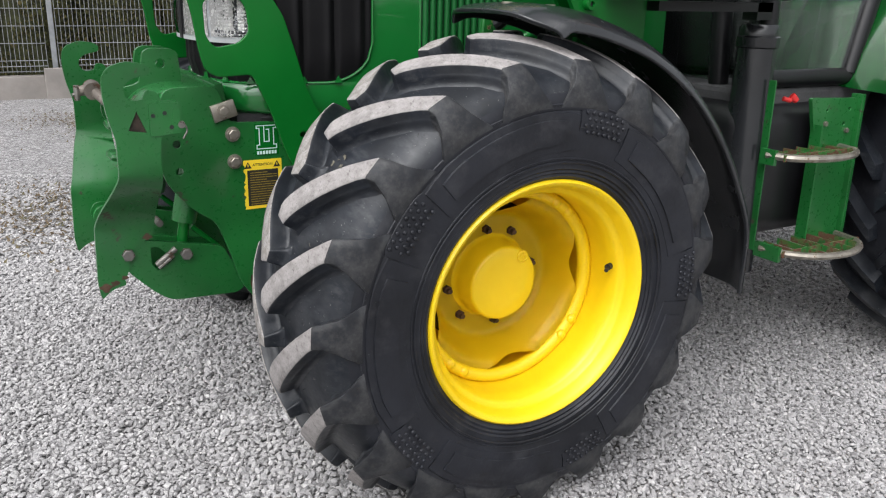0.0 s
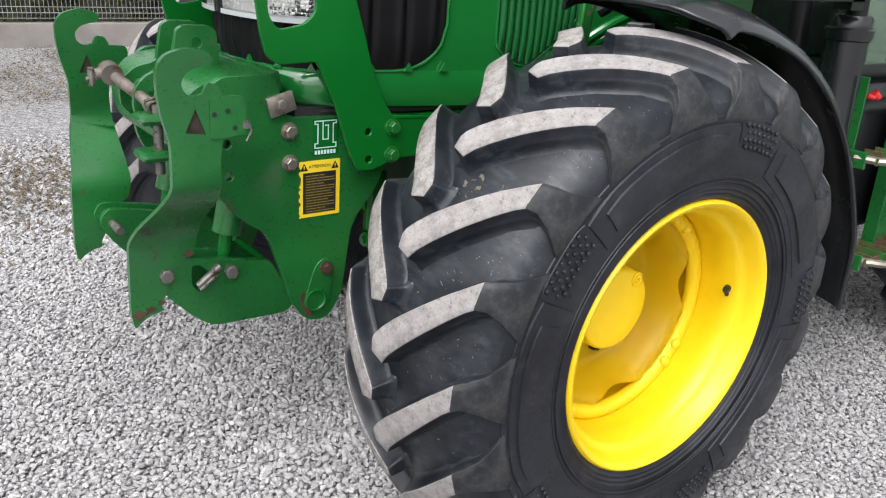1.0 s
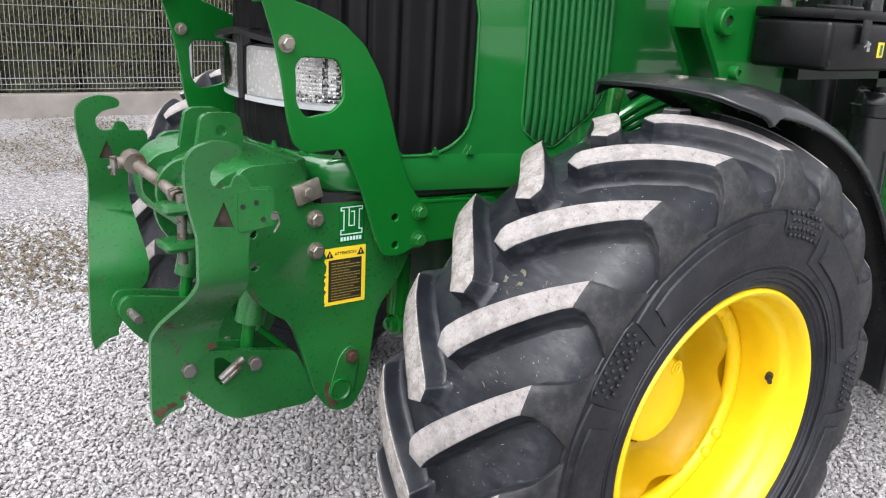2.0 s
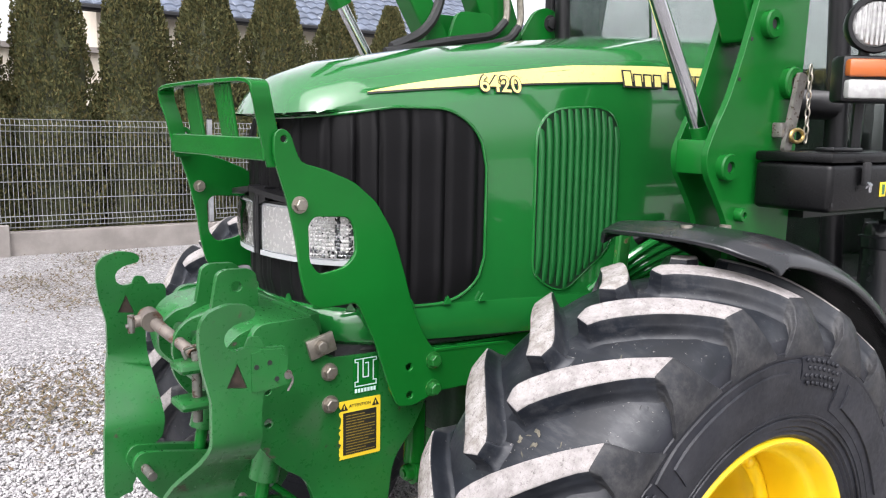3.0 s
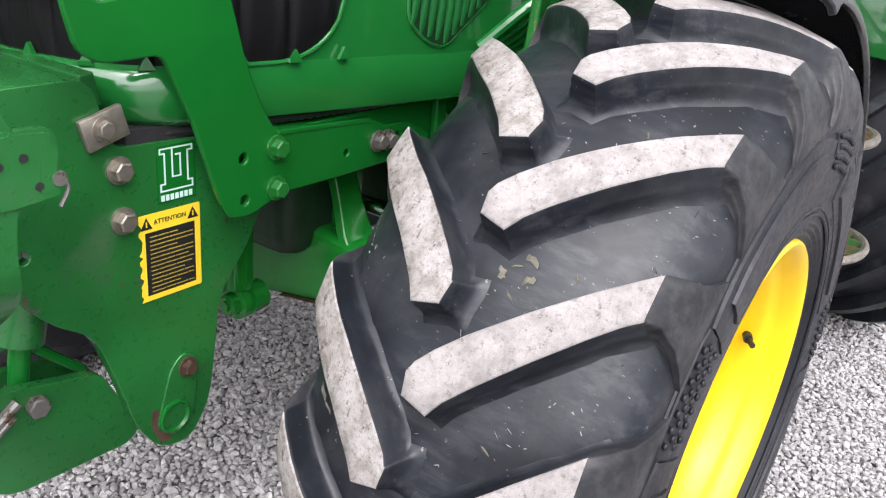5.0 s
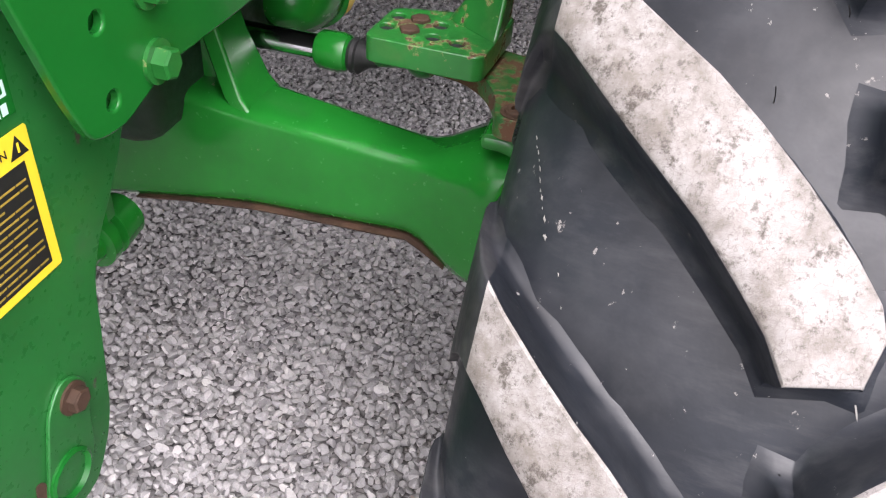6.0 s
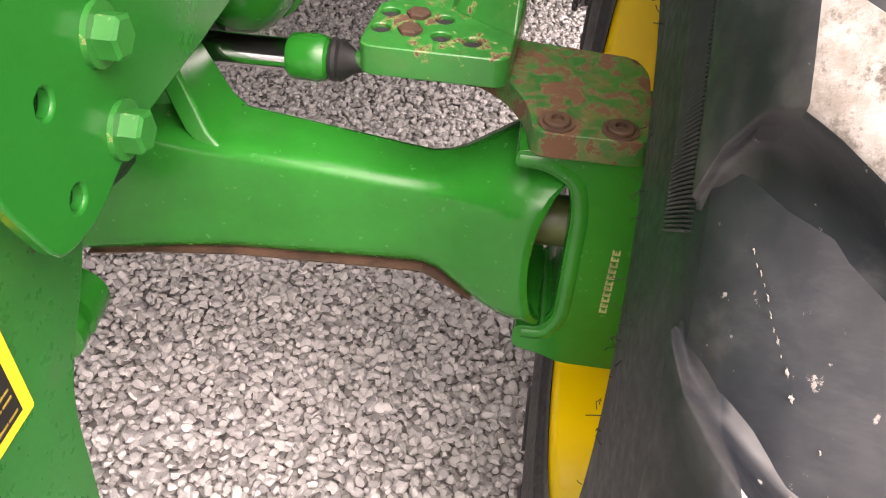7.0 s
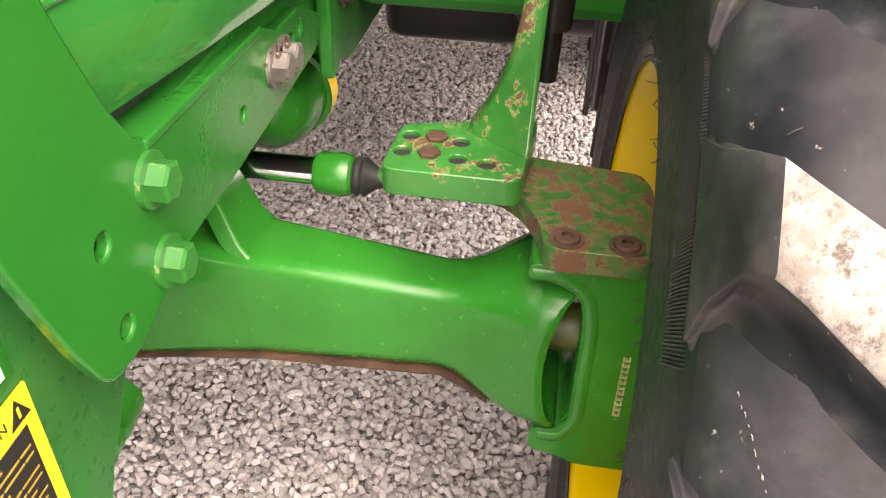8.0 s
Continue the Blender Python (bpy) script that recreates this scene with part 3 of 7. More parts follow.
tube(bm, [(2.1, 14.5, 3.66), (14.2, 14.5, 3.66)], 0.075, 10)
part("gutter", bm, plastic, house, "dark rain gutter along the eave")
for wx, wy, wz0, wz1, ww in ((0.55, 14.58, 1.45, 2.55, 0.62), (5.35, 14.98, 1.6, 2.9, 1.1), (9.3, 14.98, 1.6, 2.9, 1.1)):
    fr = plate(fillet([(wx - ww / 2, wz0), (wx + ww / 2, wz0), (wx + ww / 2, wz1), (wx - ww / 2, wz1)], 0.01, 2), wy - 0.05, wy - 0.004, [[(wx - ww / 2 + 0.07, wz0 + 0.07), (wx + ww / 2 - 0.07, wz0 + 0.07), (wx + ww / 2 - 0.07, wz1 - 0.07), (wx - ww / 2 + 0.07, wz1 - 0.07)]])
    win = part("window", fr, decal_white, house, "white window frame", smooth=0)
    bm = bmesh.new()
    box(bm, (wx - ww / 2 + 0.06, wy - 0.03, wz0 + 0.06), (wx + ww / 2 - 0.06, wy - 0.008, wz1 - 0.06))
    part("pane", bm, surface("window_pane", (0.16, 0.18, 0.2), 0.06, vary=0.05, bump=0), win, "grey reflecting pane", smooth=0)


def loft(bm, sections):
    rows = [[bm.verts.new(p) for p in sec] for sec in sections]
    k = len(rows[0])
    for a, b in zip(rows, rows[1:]):
        for j in range(k):
            bm.faces.new((a[j], a[(j + 1) % k], b[(j + 1) % k], b[j]))
    bm.faces.new(rows[0])
    bm.faces.new(rows[-1][::-1])
    return bm


# ---- the tractor ----
tractor = thing("tractor", (0.6, 0, 0), "green farm tractor with yellow wheels and a narrow bonnet on gravel", "tractor")

# bonnet: a plan curve swept up into a rounded, rising top
PLAN = smooth_path([(-0.648, 0.0, 0), (-0.640, 0.09, 0), (-0.617, 0.175, 0), (-0.565, 0.243, 0), (-0.47, 0.283, 0), (-0.30, 0.308, 0), (-0.10, 0.340, 0), (0.20, 0.378, 0), (0.60, 0.405, 0), (1.02, 0.415, 0)], 8)
CROWN = ((-0.65, 1.600), (-0.56, 1.690), (-0.434, 1.737), (-0.116, 1.795), (0.498, 1.873), (1.2, 1.916))


def crown_z(x):
    for (a, za), (b, zb) in zip(CROWN, CROWN[1:]):
        if x <= b:
            return za + (zb - za) * max(0, (x - a)) / (b - a)
    return CROWN[-1][1]


# share of the way to the spine, and drop below the crown
SECTION = ((0.0, None), (0.004, 0.27), (0.012, 0.20), (0.035, 0.145), (0.085, 0.098), (0.17, 0.064), (0.30, 0.038), (0.48, 0.018), (0.70, 0.006), (1.0, 0.0))


def nose_pull(x):
    """How far the front below the lip stands back."""
    t = min(1.0, max(0.0, (-0.36 - x) / 0.28))
    return 0.090 * t * t * (3 - 2 * t)


def bonnet_rows(p, side):
    sx = max(p.x, -0.50) if p.x < -0.50 else p.x
    zt = crown_z(p.x)
    out = [Vector((p.x, side * p.y * 0.985, 1.03)), Vector((p.x, side * p.y, 1.12)), Vector((p.x, side * p.y, 1.30)), Vector((p.x, side * p.y, 1.45))]
    for k, drop in SECTION[1:]:
        zc = crown_z(p.x + (sx - p.x) * k)
        low = max(zc - drop, 1.46 + 0.02 * (1 - drop))
        out.append(Vector((p.x + (sx - p.x) * k, side * p.y * (1 - k), low)))
    return out


bm = bmesh.new()
for side in (-1, 1):
    rows = [[bm.verts.new(v) for v in bonnet_rows(p, side)] for p in PLAN]
    for a, b in zip(rows, rows[1:]):
        for j in range(len(a) - 1):
            bm.faces.new((a[j], b[j], b[j + 1], a[j + 1]))
bmesh.ops.remove_doubles(bm, verts=bm.verts, dist=0.0008)
# a lip stands over the grille: everything below it is set back
for dz in (-0.005, 0.005):
    bmesh.ops.bisect_plane(bm, geom=list(bm.verts) + list(bm.edges) + list(bm.faces), plane_co=(-0.65, 0, 1.586 + dz), plane_no=(-0.117, 0, 1))
for v in bm.verts:
    if v.co.z - 0.117 * (v.co.x + 0.65) < 1.586:
        v.co.x += nose_pull(v.co.x)
bonnet = part("bonnet", bm, hood_green, tractor, "glossy green bonnet", smooth=60)


def bonnet_y(x, z):
    """Half width of the bonnet at x and height z."""
    for a, b in zip(PLAN, PLAN[1:]):
        if a.x <= x <= b.x:
            t = (x - a.x) / max(b.x - a.x, 1e-6)
            ra, rb = bonnet_rows(a, 1), bonnet_rows(b, 1)
            row = [u.lerp(v, t) for u, v in zip(ra, rb)]
            for u, v in zip(row, row[1:]):
                if u.z <= z <= v.z:
                    return u.y + (v.y - u.y) * (z - u.z) / max(v.z - u.z, 1e-6)
            return row[0].y if z < row[0].z else 0.0
    return PLAN[-1].y


def plan_at(s):
    """Point and outward normal on the bonnet's plan at s metres from the middle of the nose; negative s: the left side."""
    side = -1 if s < 0 else 1
    d, i = abs(s), 0
    while i < len(PLAN) - 2 and d > (PLAN[i + 1] - PLAN[i]).length:
        d -= (PLAN[i + 1] - PLAN[i]).length
        i += 1
    t = (PLAN[i + 1] - PLAN[i]).normalized()
    p = PLAN[i] + t * d
    p = Vector((p.x + nose_pull(p.x), p.y, 0))
    return Vector((p.x, side * p.y, 0)), Vector((-t.y, side * t.x, 0)).normalized() if abs(s) > 0.02 else Vector((-1, 0, 0))


S_END = 0.735
grille_edge = []
for half in (-1, 1):
    bm = bmesh.new()
    cols = []
    n = 150
    for i in range(n + 1):
        s = S_END * i / n
        p, nrm = plan_at(half * s if s > 0 else half * 1e-6)
        corner = max(0.0, (s - (S_END - 0.15)) / 0.15)
        cut = 0.15 * (1 - math.sqrt(max(0.0, 1 - corner ** 2)))
        z0, z1 = 1.118 + 0.8 * cut, 1.584 + 0.117 * min(0.29, max(0.0, p.x - nose_pull(p.x) + 0.65)) - cut
        rib = (s * 10.5) % 1.0
        lift = 0.010 - 0.010 * math.exp(-((rib - 0.5) / 0.09) ** 2) + 0.006 * math.exp(-((rib - 0.28) / 0.1) ** 2)
        lift *= 1 - corner ** 6
        cols.append([bm.verts.new(p + nrm * (lift if 0 < j < 9 else 0.0) + Vector((0, 0, z0 + (z1 - z0) * j / 9))) for j in range(10)])
        if half < 0:
            grille_edge.append((p + nrm * 0.004, z0, z1))
    for a, b in zip(cols, cols[1:]):
        for j in range(9):
            bm.faces.new((a[j], b[j], b[j + 1], a[j + 1]))
    part("grille", bm, grille_black, tractor, "black mesh grille with upright pleats", smooth=50)
edge = [Vector((p.x, p.y, z1)) for p, z0, z1 in grille_edge[::3]] + [Vector((p.x, p.y, z0)) for p, z0, z1 in grille_edge[::-3]]
for side in (1, -1):
    bm = bmesh.new()
    tube(bm, [Vector((p.x, p.y * side, p.z)) for p in edge], 0.0042, 8)
    part("grille_surround", bm, hood_green, tractor)

# rounded green band that closes the bonnet below the grille
bm = bmesh.new()
ssteps = [1.62 * i / 60 - 0.0 for i in range(61)]
rows = []
for s in [-x for x in ssteps[::-1]] + ssteps[1:]:
    p, nrm = plan_at(s if abs(s) > 1e-6 else 1e-6)
    prof = [(-0.02, 1.125), (0.008, 1.122), (0.020, 1.105), (0.024, 1.075), (0.018, 1.045), (0.0, 1.028), (-0.03, 1.024)]
    flat = 1 - 0.72 * min(1, max(0, (abs(s) - 0.30) / 0.25))
    rows.append([bm.verts.new(p + nrm * (o * flat if o > 0 else o) + Vector((0, 0, z - 0.012 * min(1, max(0, (abs(s) - 0.5) / 0.6))))) for o, z in prof])
for a, b in zip(rows, rows[1:]):
    for j in range(6):
        bm.faces.new((a[j], b[j], b[j + 1], a[j + 1]))
part("bonnet_band", bm, hood_green, tractor, "rounded green lower band of the bonnet", smooth=60)
for side in (-1, 1):
    for i in range(7):
        p, nrm = plan_at(side * (0.10 + 0.105 * i))
        tdir = Vector((-nrm.y, nrm.x, 0))
        bm = bmesh.new()
        loft(bm, [[p + nrm * o + tdir * dx + Vector((0, 0, z)) for dx, z in ((-0.013, 1.118), (0.013, 1.118), (0.0, 1.140))] for o in (0.006, 0.014)])
        part("grille_tooth", bm, hood_green, tractor, smooth=0)

# headlamps wrapped round the nose, in a black bezel
def nose_patch(s0, s1, z0, z1, lift, name, material, parent, n=14, label="", depth=0.03, slope=0.0, crown=0.0):
    bm = bmesh.new()
    front, behind = [], []
    for i in range(n + 1):
        s = s0 + (s1 - s0) * i / n
        p, nrm = plan_at(s)
        col, bk = [], []
        for j in range(7):
            zz = z0 + (z1 - z0) * j / 6 + slope * (i / n)
            e = min(1.0, 4 * min(i / n, 1 - i / n)) * min(1.0, 4 * min(j / 6, 1 - j / 6))
            col.append(bm.verts.new(p + nrm * (lift + crown * e) + Vector((0, 0, zz))))
            bk.append(bm.verts.new(p + nrm * (lift - depth) + Vector((0, 0, zz))))
        front.append(col)
        behind.append(bk)
    for i in range(n):
        for j in range(6):
            bm.faces.new((front[i][j], front[i + 1][j], front[i + 1][j + 1], front[i][j + 1]))
            bm.faces.new((behind[i][j], behind[i][j + 1], behind[i + 1][j + 1], behind[i + 1][j]))
        for j in (0, 6):
            bm.faces.new((front[i][j], behind[i][j], behind[i + 1][j], front[i + 1][j]))
    for i in (0, n):
        for j in range(6):
            bm.faces.new((front[i][j], front[i][j + 1], behind[i][j + 1], behind[i][j]))
    return part(name, bm, material, parent, label, smooth=40)


for side in (-1, 1):
    bez = nose_patch(side * 0.001, side * 0.405, 1.240, 1.375, 0.028, "headlamp", plastic, tractor, label="headlamp unit in a black bezel", depth=0.05)
    nose_patch(side * 0.001, side * 0.30, 1.398, 1.412, 0.062, "brow", plastic, bez, label="thin black plastic brow that rises to the nose", depth=0.085, slope=-0.034)
    nose_patch(side * 0.001, side * 0.016, 1.236, 1.400, 0.044, "divider", plastic, bez, label="black strip between the two lamps", depth=0.05, crown=0.004)
    nose_patch(side * 0.016, side * 0.050, 1.366, 1.400, 0.043, "divider_flare", plastic, bez, depth=0.03, slope=0.012)
    nose_patch(side * 0.018, side * 0.400, 1.243, 1.369, 0.0325, "lamp_frame", silver_grey, bez, depth=0.03)
    nose_patch(side * 0.026, side * 0.170, 1.250, 1.362, 0.034, "reflector", reflector, bez)
    nose_patch(side * 0.182, side * 0.394, 1.250, 1.362, 0.034, "reflector", reflector, bez)
    nose_patch(side * 0.020, side * 0.397, 1.246, 1.366, 0.042, "lens", lens_glass, bez, depth=0.004, crown=0.008)
    nose_patch(side * 0.020, side * 0.405, 1.234, 1.247, 0.042, "lamp_sill", silver_grey, bez, depth=0.03)
    # facets of the outer reflector
    rf = random.Random(8)
    bm = bmesh.new()
    for i in range(24):
        for k in range(12):
            sv = side * (0.204 + 0.0078 * i)
            p, nrm = plan_at(sv)
            tdir = Vector((-nrm.y, nrm.x, 0))
            c = p + nrm * 0.0345 + Vector((0, 0, 1.256 + 0.0091 * k))
            apex = c + nrm * rf.uniform(0.0006, 0.0016) + tdir * rf.uniform(-0.002, 0.002) + Vector((0, 0, rf.uniform(-0.0025, 0.0025)))
            ring_v = [bm.verts.new(c + tdir * dx * 0.0039 + Vector((0, 0, dz * 0.0044))) for dx, dz in ((-1, -1), (1, -1), (1, 1), (-1, 1))]
            top_v = bm.verts.new(apex)
            for a, b in zip(ring_v, ring_v[1:] + ring_v[:1]):
                bm.faces.new((a, b, top_v)).material_index = 1 if (i in (8, 9, 13, 14) and rf.random() < 0.75) or (k < 2 and rf.random() < 0.5) or rf.random() < 0.06 else 0
    tagged(part("facets", bm, [reflector, dark_chrome], bez, "small mirror facets", smooth=0), kind="stuff")
badge = nose_patch(-0.05, 0.05, 1.49, 1.575, 0.018, "badge", decal_yellow, tractor, label="green badge with a yellow rim", depth=0.01)
nose_patch(-0.042, 0.042, 1.498, 1.567, 0.0205, "badge_field", hood_green, badge, depth=0.003)

# yellow stripe and the lettering on it
for side in (-1, 1):
    bm = bmesh.new()
    lo, hi, lo2 = [], [], []
    for i in range(61):
        x = -0.422 + 1.42 * i / 60
        f = i / 60
        z = 1.652 + 0.068 * (1 - (1 - f) ** 2.2)
        h = 0.046 * min(1, (f / 0.42) ** 0.75)
        for zz, keep in ((z, lo), (z + h, hi), (z - 0.005, lo2)):
            keep.append(bm.verts.new((x, side * (bonnet_y(x, zz) + 0.0045), zz)))
    for a, b, mi in ((lo, hi, 0), (lo2, lo, 1)):
        for i in range(60):
            fc = bm.faces.new((a[i], a[i + 1], b[i + 1], b[i]))
            fc.material_index = mi
    part("stripe", bm, [pale_yellow, decal_black], tractor, "yellow side stripe with a dark lower edge", smooth=60, recalc=False)


def on_bonnet(x, z, lift, side=-1):
    """A pose on the bonnet's side: x along it, y up it, z out of it."""
    dx = Vector((0.02, side * (bonnet_y(x + 0.01, z) - bonnet_y(x - 0.01, z)), 0)).normalized()
    dz = Vector((0, side * (bonnet_y(x, z + 0.01) - bonnet_y(x, z - 0.01)), 0.02)).normalized()
    nrm = dx.cross(dz).normalized()
    m = Matrix((dx, nrm.cross(dx), nrm)).transposed().to_4x4()
    m.translation = Vector((x, side * bonnet_y(x, z), z)) + nrm * lift
    return m


NUM = on_bonnet(-0.060, 1.683, 0.0)
for nm, heavy, lift, mt, lb in (("model_number_shadow", 0.0036, 0.0055, decal_black, "black outline of the number"), ("model_number", 0.0006, 0.0070, pale_yellow, "pale yellow model number")):
    ob = flat_text(nm, "6420", 0.063, NUM, mt, tractor, label=lb, heavy=heavy)
    for v in ob.data.vertices:
        w = NUM @ Vector((v.co.x, v.co.y, 0))
        v.co = (w.x, -bonnet_y(w.x, w.z) - lift - (v.co.z if v.co.z > 0 else 0), w.z)
    ob.matrix_basis = Matrix.Identity(4)
for k, x in enumerate([0.362 + 0.0385 * i for i in range(4)] + [0.538 + 0.0385 * i for i in range(5)]):
    half, tall = (0.0185, 0.026) if k in (0, 4) else (0.0175, 0.021)
    bm = rounded_block((-half, -0.022, 0), (half, 2 * tall - 0.022, 0.0014), 0.0006, 1)
    ob = part("maker_mark", bm, decal_black, tractor, smooth=0)
    ob.matrix_basis = on_bonnet(x, 1.711 + 0.02 * (x - 0.37), 0.008)
    bm = rounded_block((-half + 0.0055, -0.017, 0.0014), (half - 0.0055, 2 * tall - 0.027, 0.0026), 0.0005, 1)
    part("mark_face", bm, pale_yellow, ob, smooth=0)

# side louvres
# the backing sheet's dark green is the shade between the louvres
vent_shade = surface("dark_green_vent_shade", (0.003, 0.020, 0.006), 0.7, vary=0.2, spec=0.2)
louvre_green = surface("satin_green_louvre", (0.006, 0.092, 0.019), 0.40, vary=0.15, bump=0.04, spec=0.35)
for side in (-1, 1):
    x0, x1 = 0.045, 0.330
    outline = fillet([(x0, 1.18), (x0 + 0.06, 1.135), (x0 + 0.11, 1.125), (x1, 1.25), (x1, 1.638), (x0, 1.622)], [0.03, 0.03, 0.05, 0.08, 0.10, 0.10], 6)
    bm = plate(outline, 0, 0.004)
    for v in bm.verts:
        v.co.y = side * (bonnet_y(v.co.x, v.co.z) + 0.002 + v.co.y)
    vent = part("side_vent", bm, vent_shade, tractor, "vent backing coloured as dark shade between green upright louvres", smooth=0)
    bm = bmesh.new()
    tube(bm, [Vector((x, side * (bonnet_y(x, z) + 0.002), z)) for x, z in outline], 0.0045, 8, closed=True)
    part("vent_rim", bm, hood_green, vent)
    for i in range(12):
        x = x0 + 0.014 + i * 0.0236
        u = i / 11
        dl, dr = max(0.0, x0 + 0.10 - x), max(0.0, x - x1 + 0.10)
        zt = 1.621 + 0.014 * u - (0.10 - math.sqrt(max(0.0, 0.01 - dl * dl))) - (0.10 - math.sqrt(max(0.0, 0.01 - dr * dr)))
        zb = 1.132 + (0.034 * (x0 + 0.11 - x) / 0.11 if x < x0 + 0.11 else 0.125 * (x - x0 - 0.11) / (x1 - x0 - 0.11)) + (0.012 if i in (0, 11) else 0)
        bm = bmesh.new()
        rows = []
        for j in range(14):
            f = j / 13
            z = zb + (zt - zb) * f
            taper = min(1, 8 * f + 0.15, 8 * (1 - f) + 0.15)
            y = bonnet_y(x, z)
            sec = [(-0.0085, 0.003), (-0.0082, 0.004 + 0.006 * taper), (-0.0055, 0.004 + 0.0105 * taper), (0.0, 0.004 + 0.0125 * taper), (0.0062, 0.004 + 0.0105 * taper), (0.0102, 0.004 + 0.0055 * taper), (0.0112, 0.003)]
            rows.append([bm.verts.new((x + a, side * (y + b), z)) for a, b in sec])
        for a, b in zip(rows, rows[1:]):
            for j in range(6):
                bm.faces.new((a[j], a[j + 1], b[j + 1], b[j]))
        bm.faces.new(rows[0])
        bm.faces.new(rows[-1])
        part("louvre", bm, louvre_green, vent, smooth=70)

# chassis rails with bolted flange, hose along the top
for side in (-1, 1):
    rail_outline = fillet([(-0.30, 0.93), (-0.26, 0.885), (0.20, 0.89), (0.34, 0.80), (1.6, 0.78), (1.6, 1.02), (-0.30, 1.0)], 0.03, 3)
    y = 0.3192
    rail = part("chassis_rail", plate(rail_outline, side * y, side * (y - 0.03)), green, tractor, "green chassis rail with bolt heads", bevel=0.004)
    for x, z, mt in ((0.33, 0.955, rust_mat), (0.335, 0.905, rust_mat), (0.24, 0.955, zinc), (0.42, 0.95, rust_mat)):
        bolt(rail, (x, side * y, z), (0, side, 0), mt, 0.015, 0.016)
    bm = bmesh.new()
    box(bm, (0.20, side * (y + 0.002), 0.84), (0.235, side * (y + 0.02), 1.02))
    part("rail_strap", bm, green, rail, smooth=0, bevel=0.004)
    bm = bmesh.new()
    tube(bm, smooth_path([(-0.45, side * 0.270, 1.016), (-0.2, side * 0.300, 1.016), (0.05, side * 0.328, 1.018), (0.5, side * 0.35, 1.02)], 24), 0.010, 8, ridges=0.1)
    part("hose", bm, hose_rubber, tractor, "black corrugated hose along the rail")
bm = bmesh.new()
box(bm, (-0.52, -0.28, 0.92), (1.3, 0.28, 1.03))
part("engine_bed", bm, dark, tractor, "dark engine bed under the bonnet", smooth=0)
# sump: the guard plate's shadow is put into its dark green
bm = bmesh.new()
box(bm, (-0.10, -0.20, 0.66), (1.5, 0.20, 0.95))
bmesh.ops.bevel(bm, geom=list(bm.edges), offset=0.05, segments=3, affect="EDGES", profile=0.5)
part("engine_sump", bm, surface("shade_dark_green_casting", (0.006, 0.028, 0.010), 0.55, vary=0.35, big=14, bump=0.2), tractor, "green engine sump in a colour darkened for shade")

# green hoses that leave the bonnet above the tyre
for i in range(5):
    bm = bmesh.new()
    tube(bm, smooth_path([(0.20 + 0.028 * i, -0.43, 1.13 - 0.004 * i), (0.255 + 0.03 * i, -0.50, 1.215 - 0.010 * i), (0.36 + 0.03 * i, -0.53, 1.275 - 0.018 * i), (0.48 + 0.02 * i, -0.54, 1.298 - 0.022 * i), (0.66 + 0.02 * i, -0.54, 1.30 - 0.024 * i)], 8), 0.0125, 10)
    part("hydraulic_pipe", bm, hood_green, tractor, "curved green hydraulic pipe")

# ---- front axle ----
def axle_section(y, x0, x1, z0, z1, ridge, r):
    """A beam section with a soft upper front ridge."""
    pts = fillet([(x0 + 0.012, z0), (x1, z0), (x1, z1), (x0 + ridge, z1), (x0, z1 - ridge * 0.55), (x0, z0 + 0.02)], r, 3)
    i = max((k for k in range(len(pts) - 1) if pts[k][0] < x0 + 0.5 * ridge), key=lambda k: abs(pts[k + 1][1] - pts[k][1]))
    a, b = pts[i], pts[i + 1]
    pts = list(pts[:i + 1]) + [(a[0] + (b[0] - a[0]) * f / 8, a[1] + (b[1] - a[1]) * f / 8) for f in range(1, 8)] + list(pts[i + 1:])
    return [(p[0], y, p[1]) for p in pts]


def axle_half(side):
    secs = []
    for y, x0, x1, z0, z1, ridge, r in ((0.0, -0.05, 0.095, 0.525, 0.750, 0.014, 0.010), (0.12, -0.034, 0.09, 0.538, 0.738, 0.014, 0.010), (0.20, -0.026, 0.082, 0.547, 0.725, 0.014, 0.010), (0.28, -0.022, 0.074, 0.557, 0.713, 0.014, 0.010), (0.40, -0.020, 0.064, 0.562, 0.703, 0.014, 0.010), (0.49, -0.020, 0.056, 0.567, 0.696, 0.014, 0.010), (0.515, -0.020, 0.054, 0.567, 0.695, 0.014, 0.011), (0.535, -0.024, 0.056, 0.562, 0.698, 0.017, 0.014), (0.555, -0.032, 0.064, 0.552, 0.706, 0.024, 0.022), (0.58, -0.044, 0.078, 0.541, 0.720, 0.034, 0.034), (0.61, -0.055, 0.095, 0.535, 0.734, 0.042, 0.044), (0.640, -0.062, 0.110, 0.533, 0.744, 0.048, 0.05), (0.660, -0.065, 0.115, 0.532, 0.747, 0.05, 0.05), (0.668, -0.062, 0.112, 0.537, 0.744, 0.05, 0.05), (0.665, -0.052, 0.10, 0.550, 0.732, 0.044, 0.045), (0.60, -0.042, 0.09, 0.562, 0.715, 0.038, 0.04)):
        secs.append(axle_section(side * y, x0, x1, z0, z1, ridge, r))
    bm = bmesh.new()
    loft(bm, secs)
    # the mouth is cut back between its upper and lower eyes
    for v in bm.verts:
        t = min(1.0, max(0.0, (abs(v.co.y) - 0.585) / 0.07))
        v.co.y -= side * 0.031 * t * math.sqrt(max(0.0, 1 - ((v.co.z - 0.632) / 0.098) ** 2))
    return bm


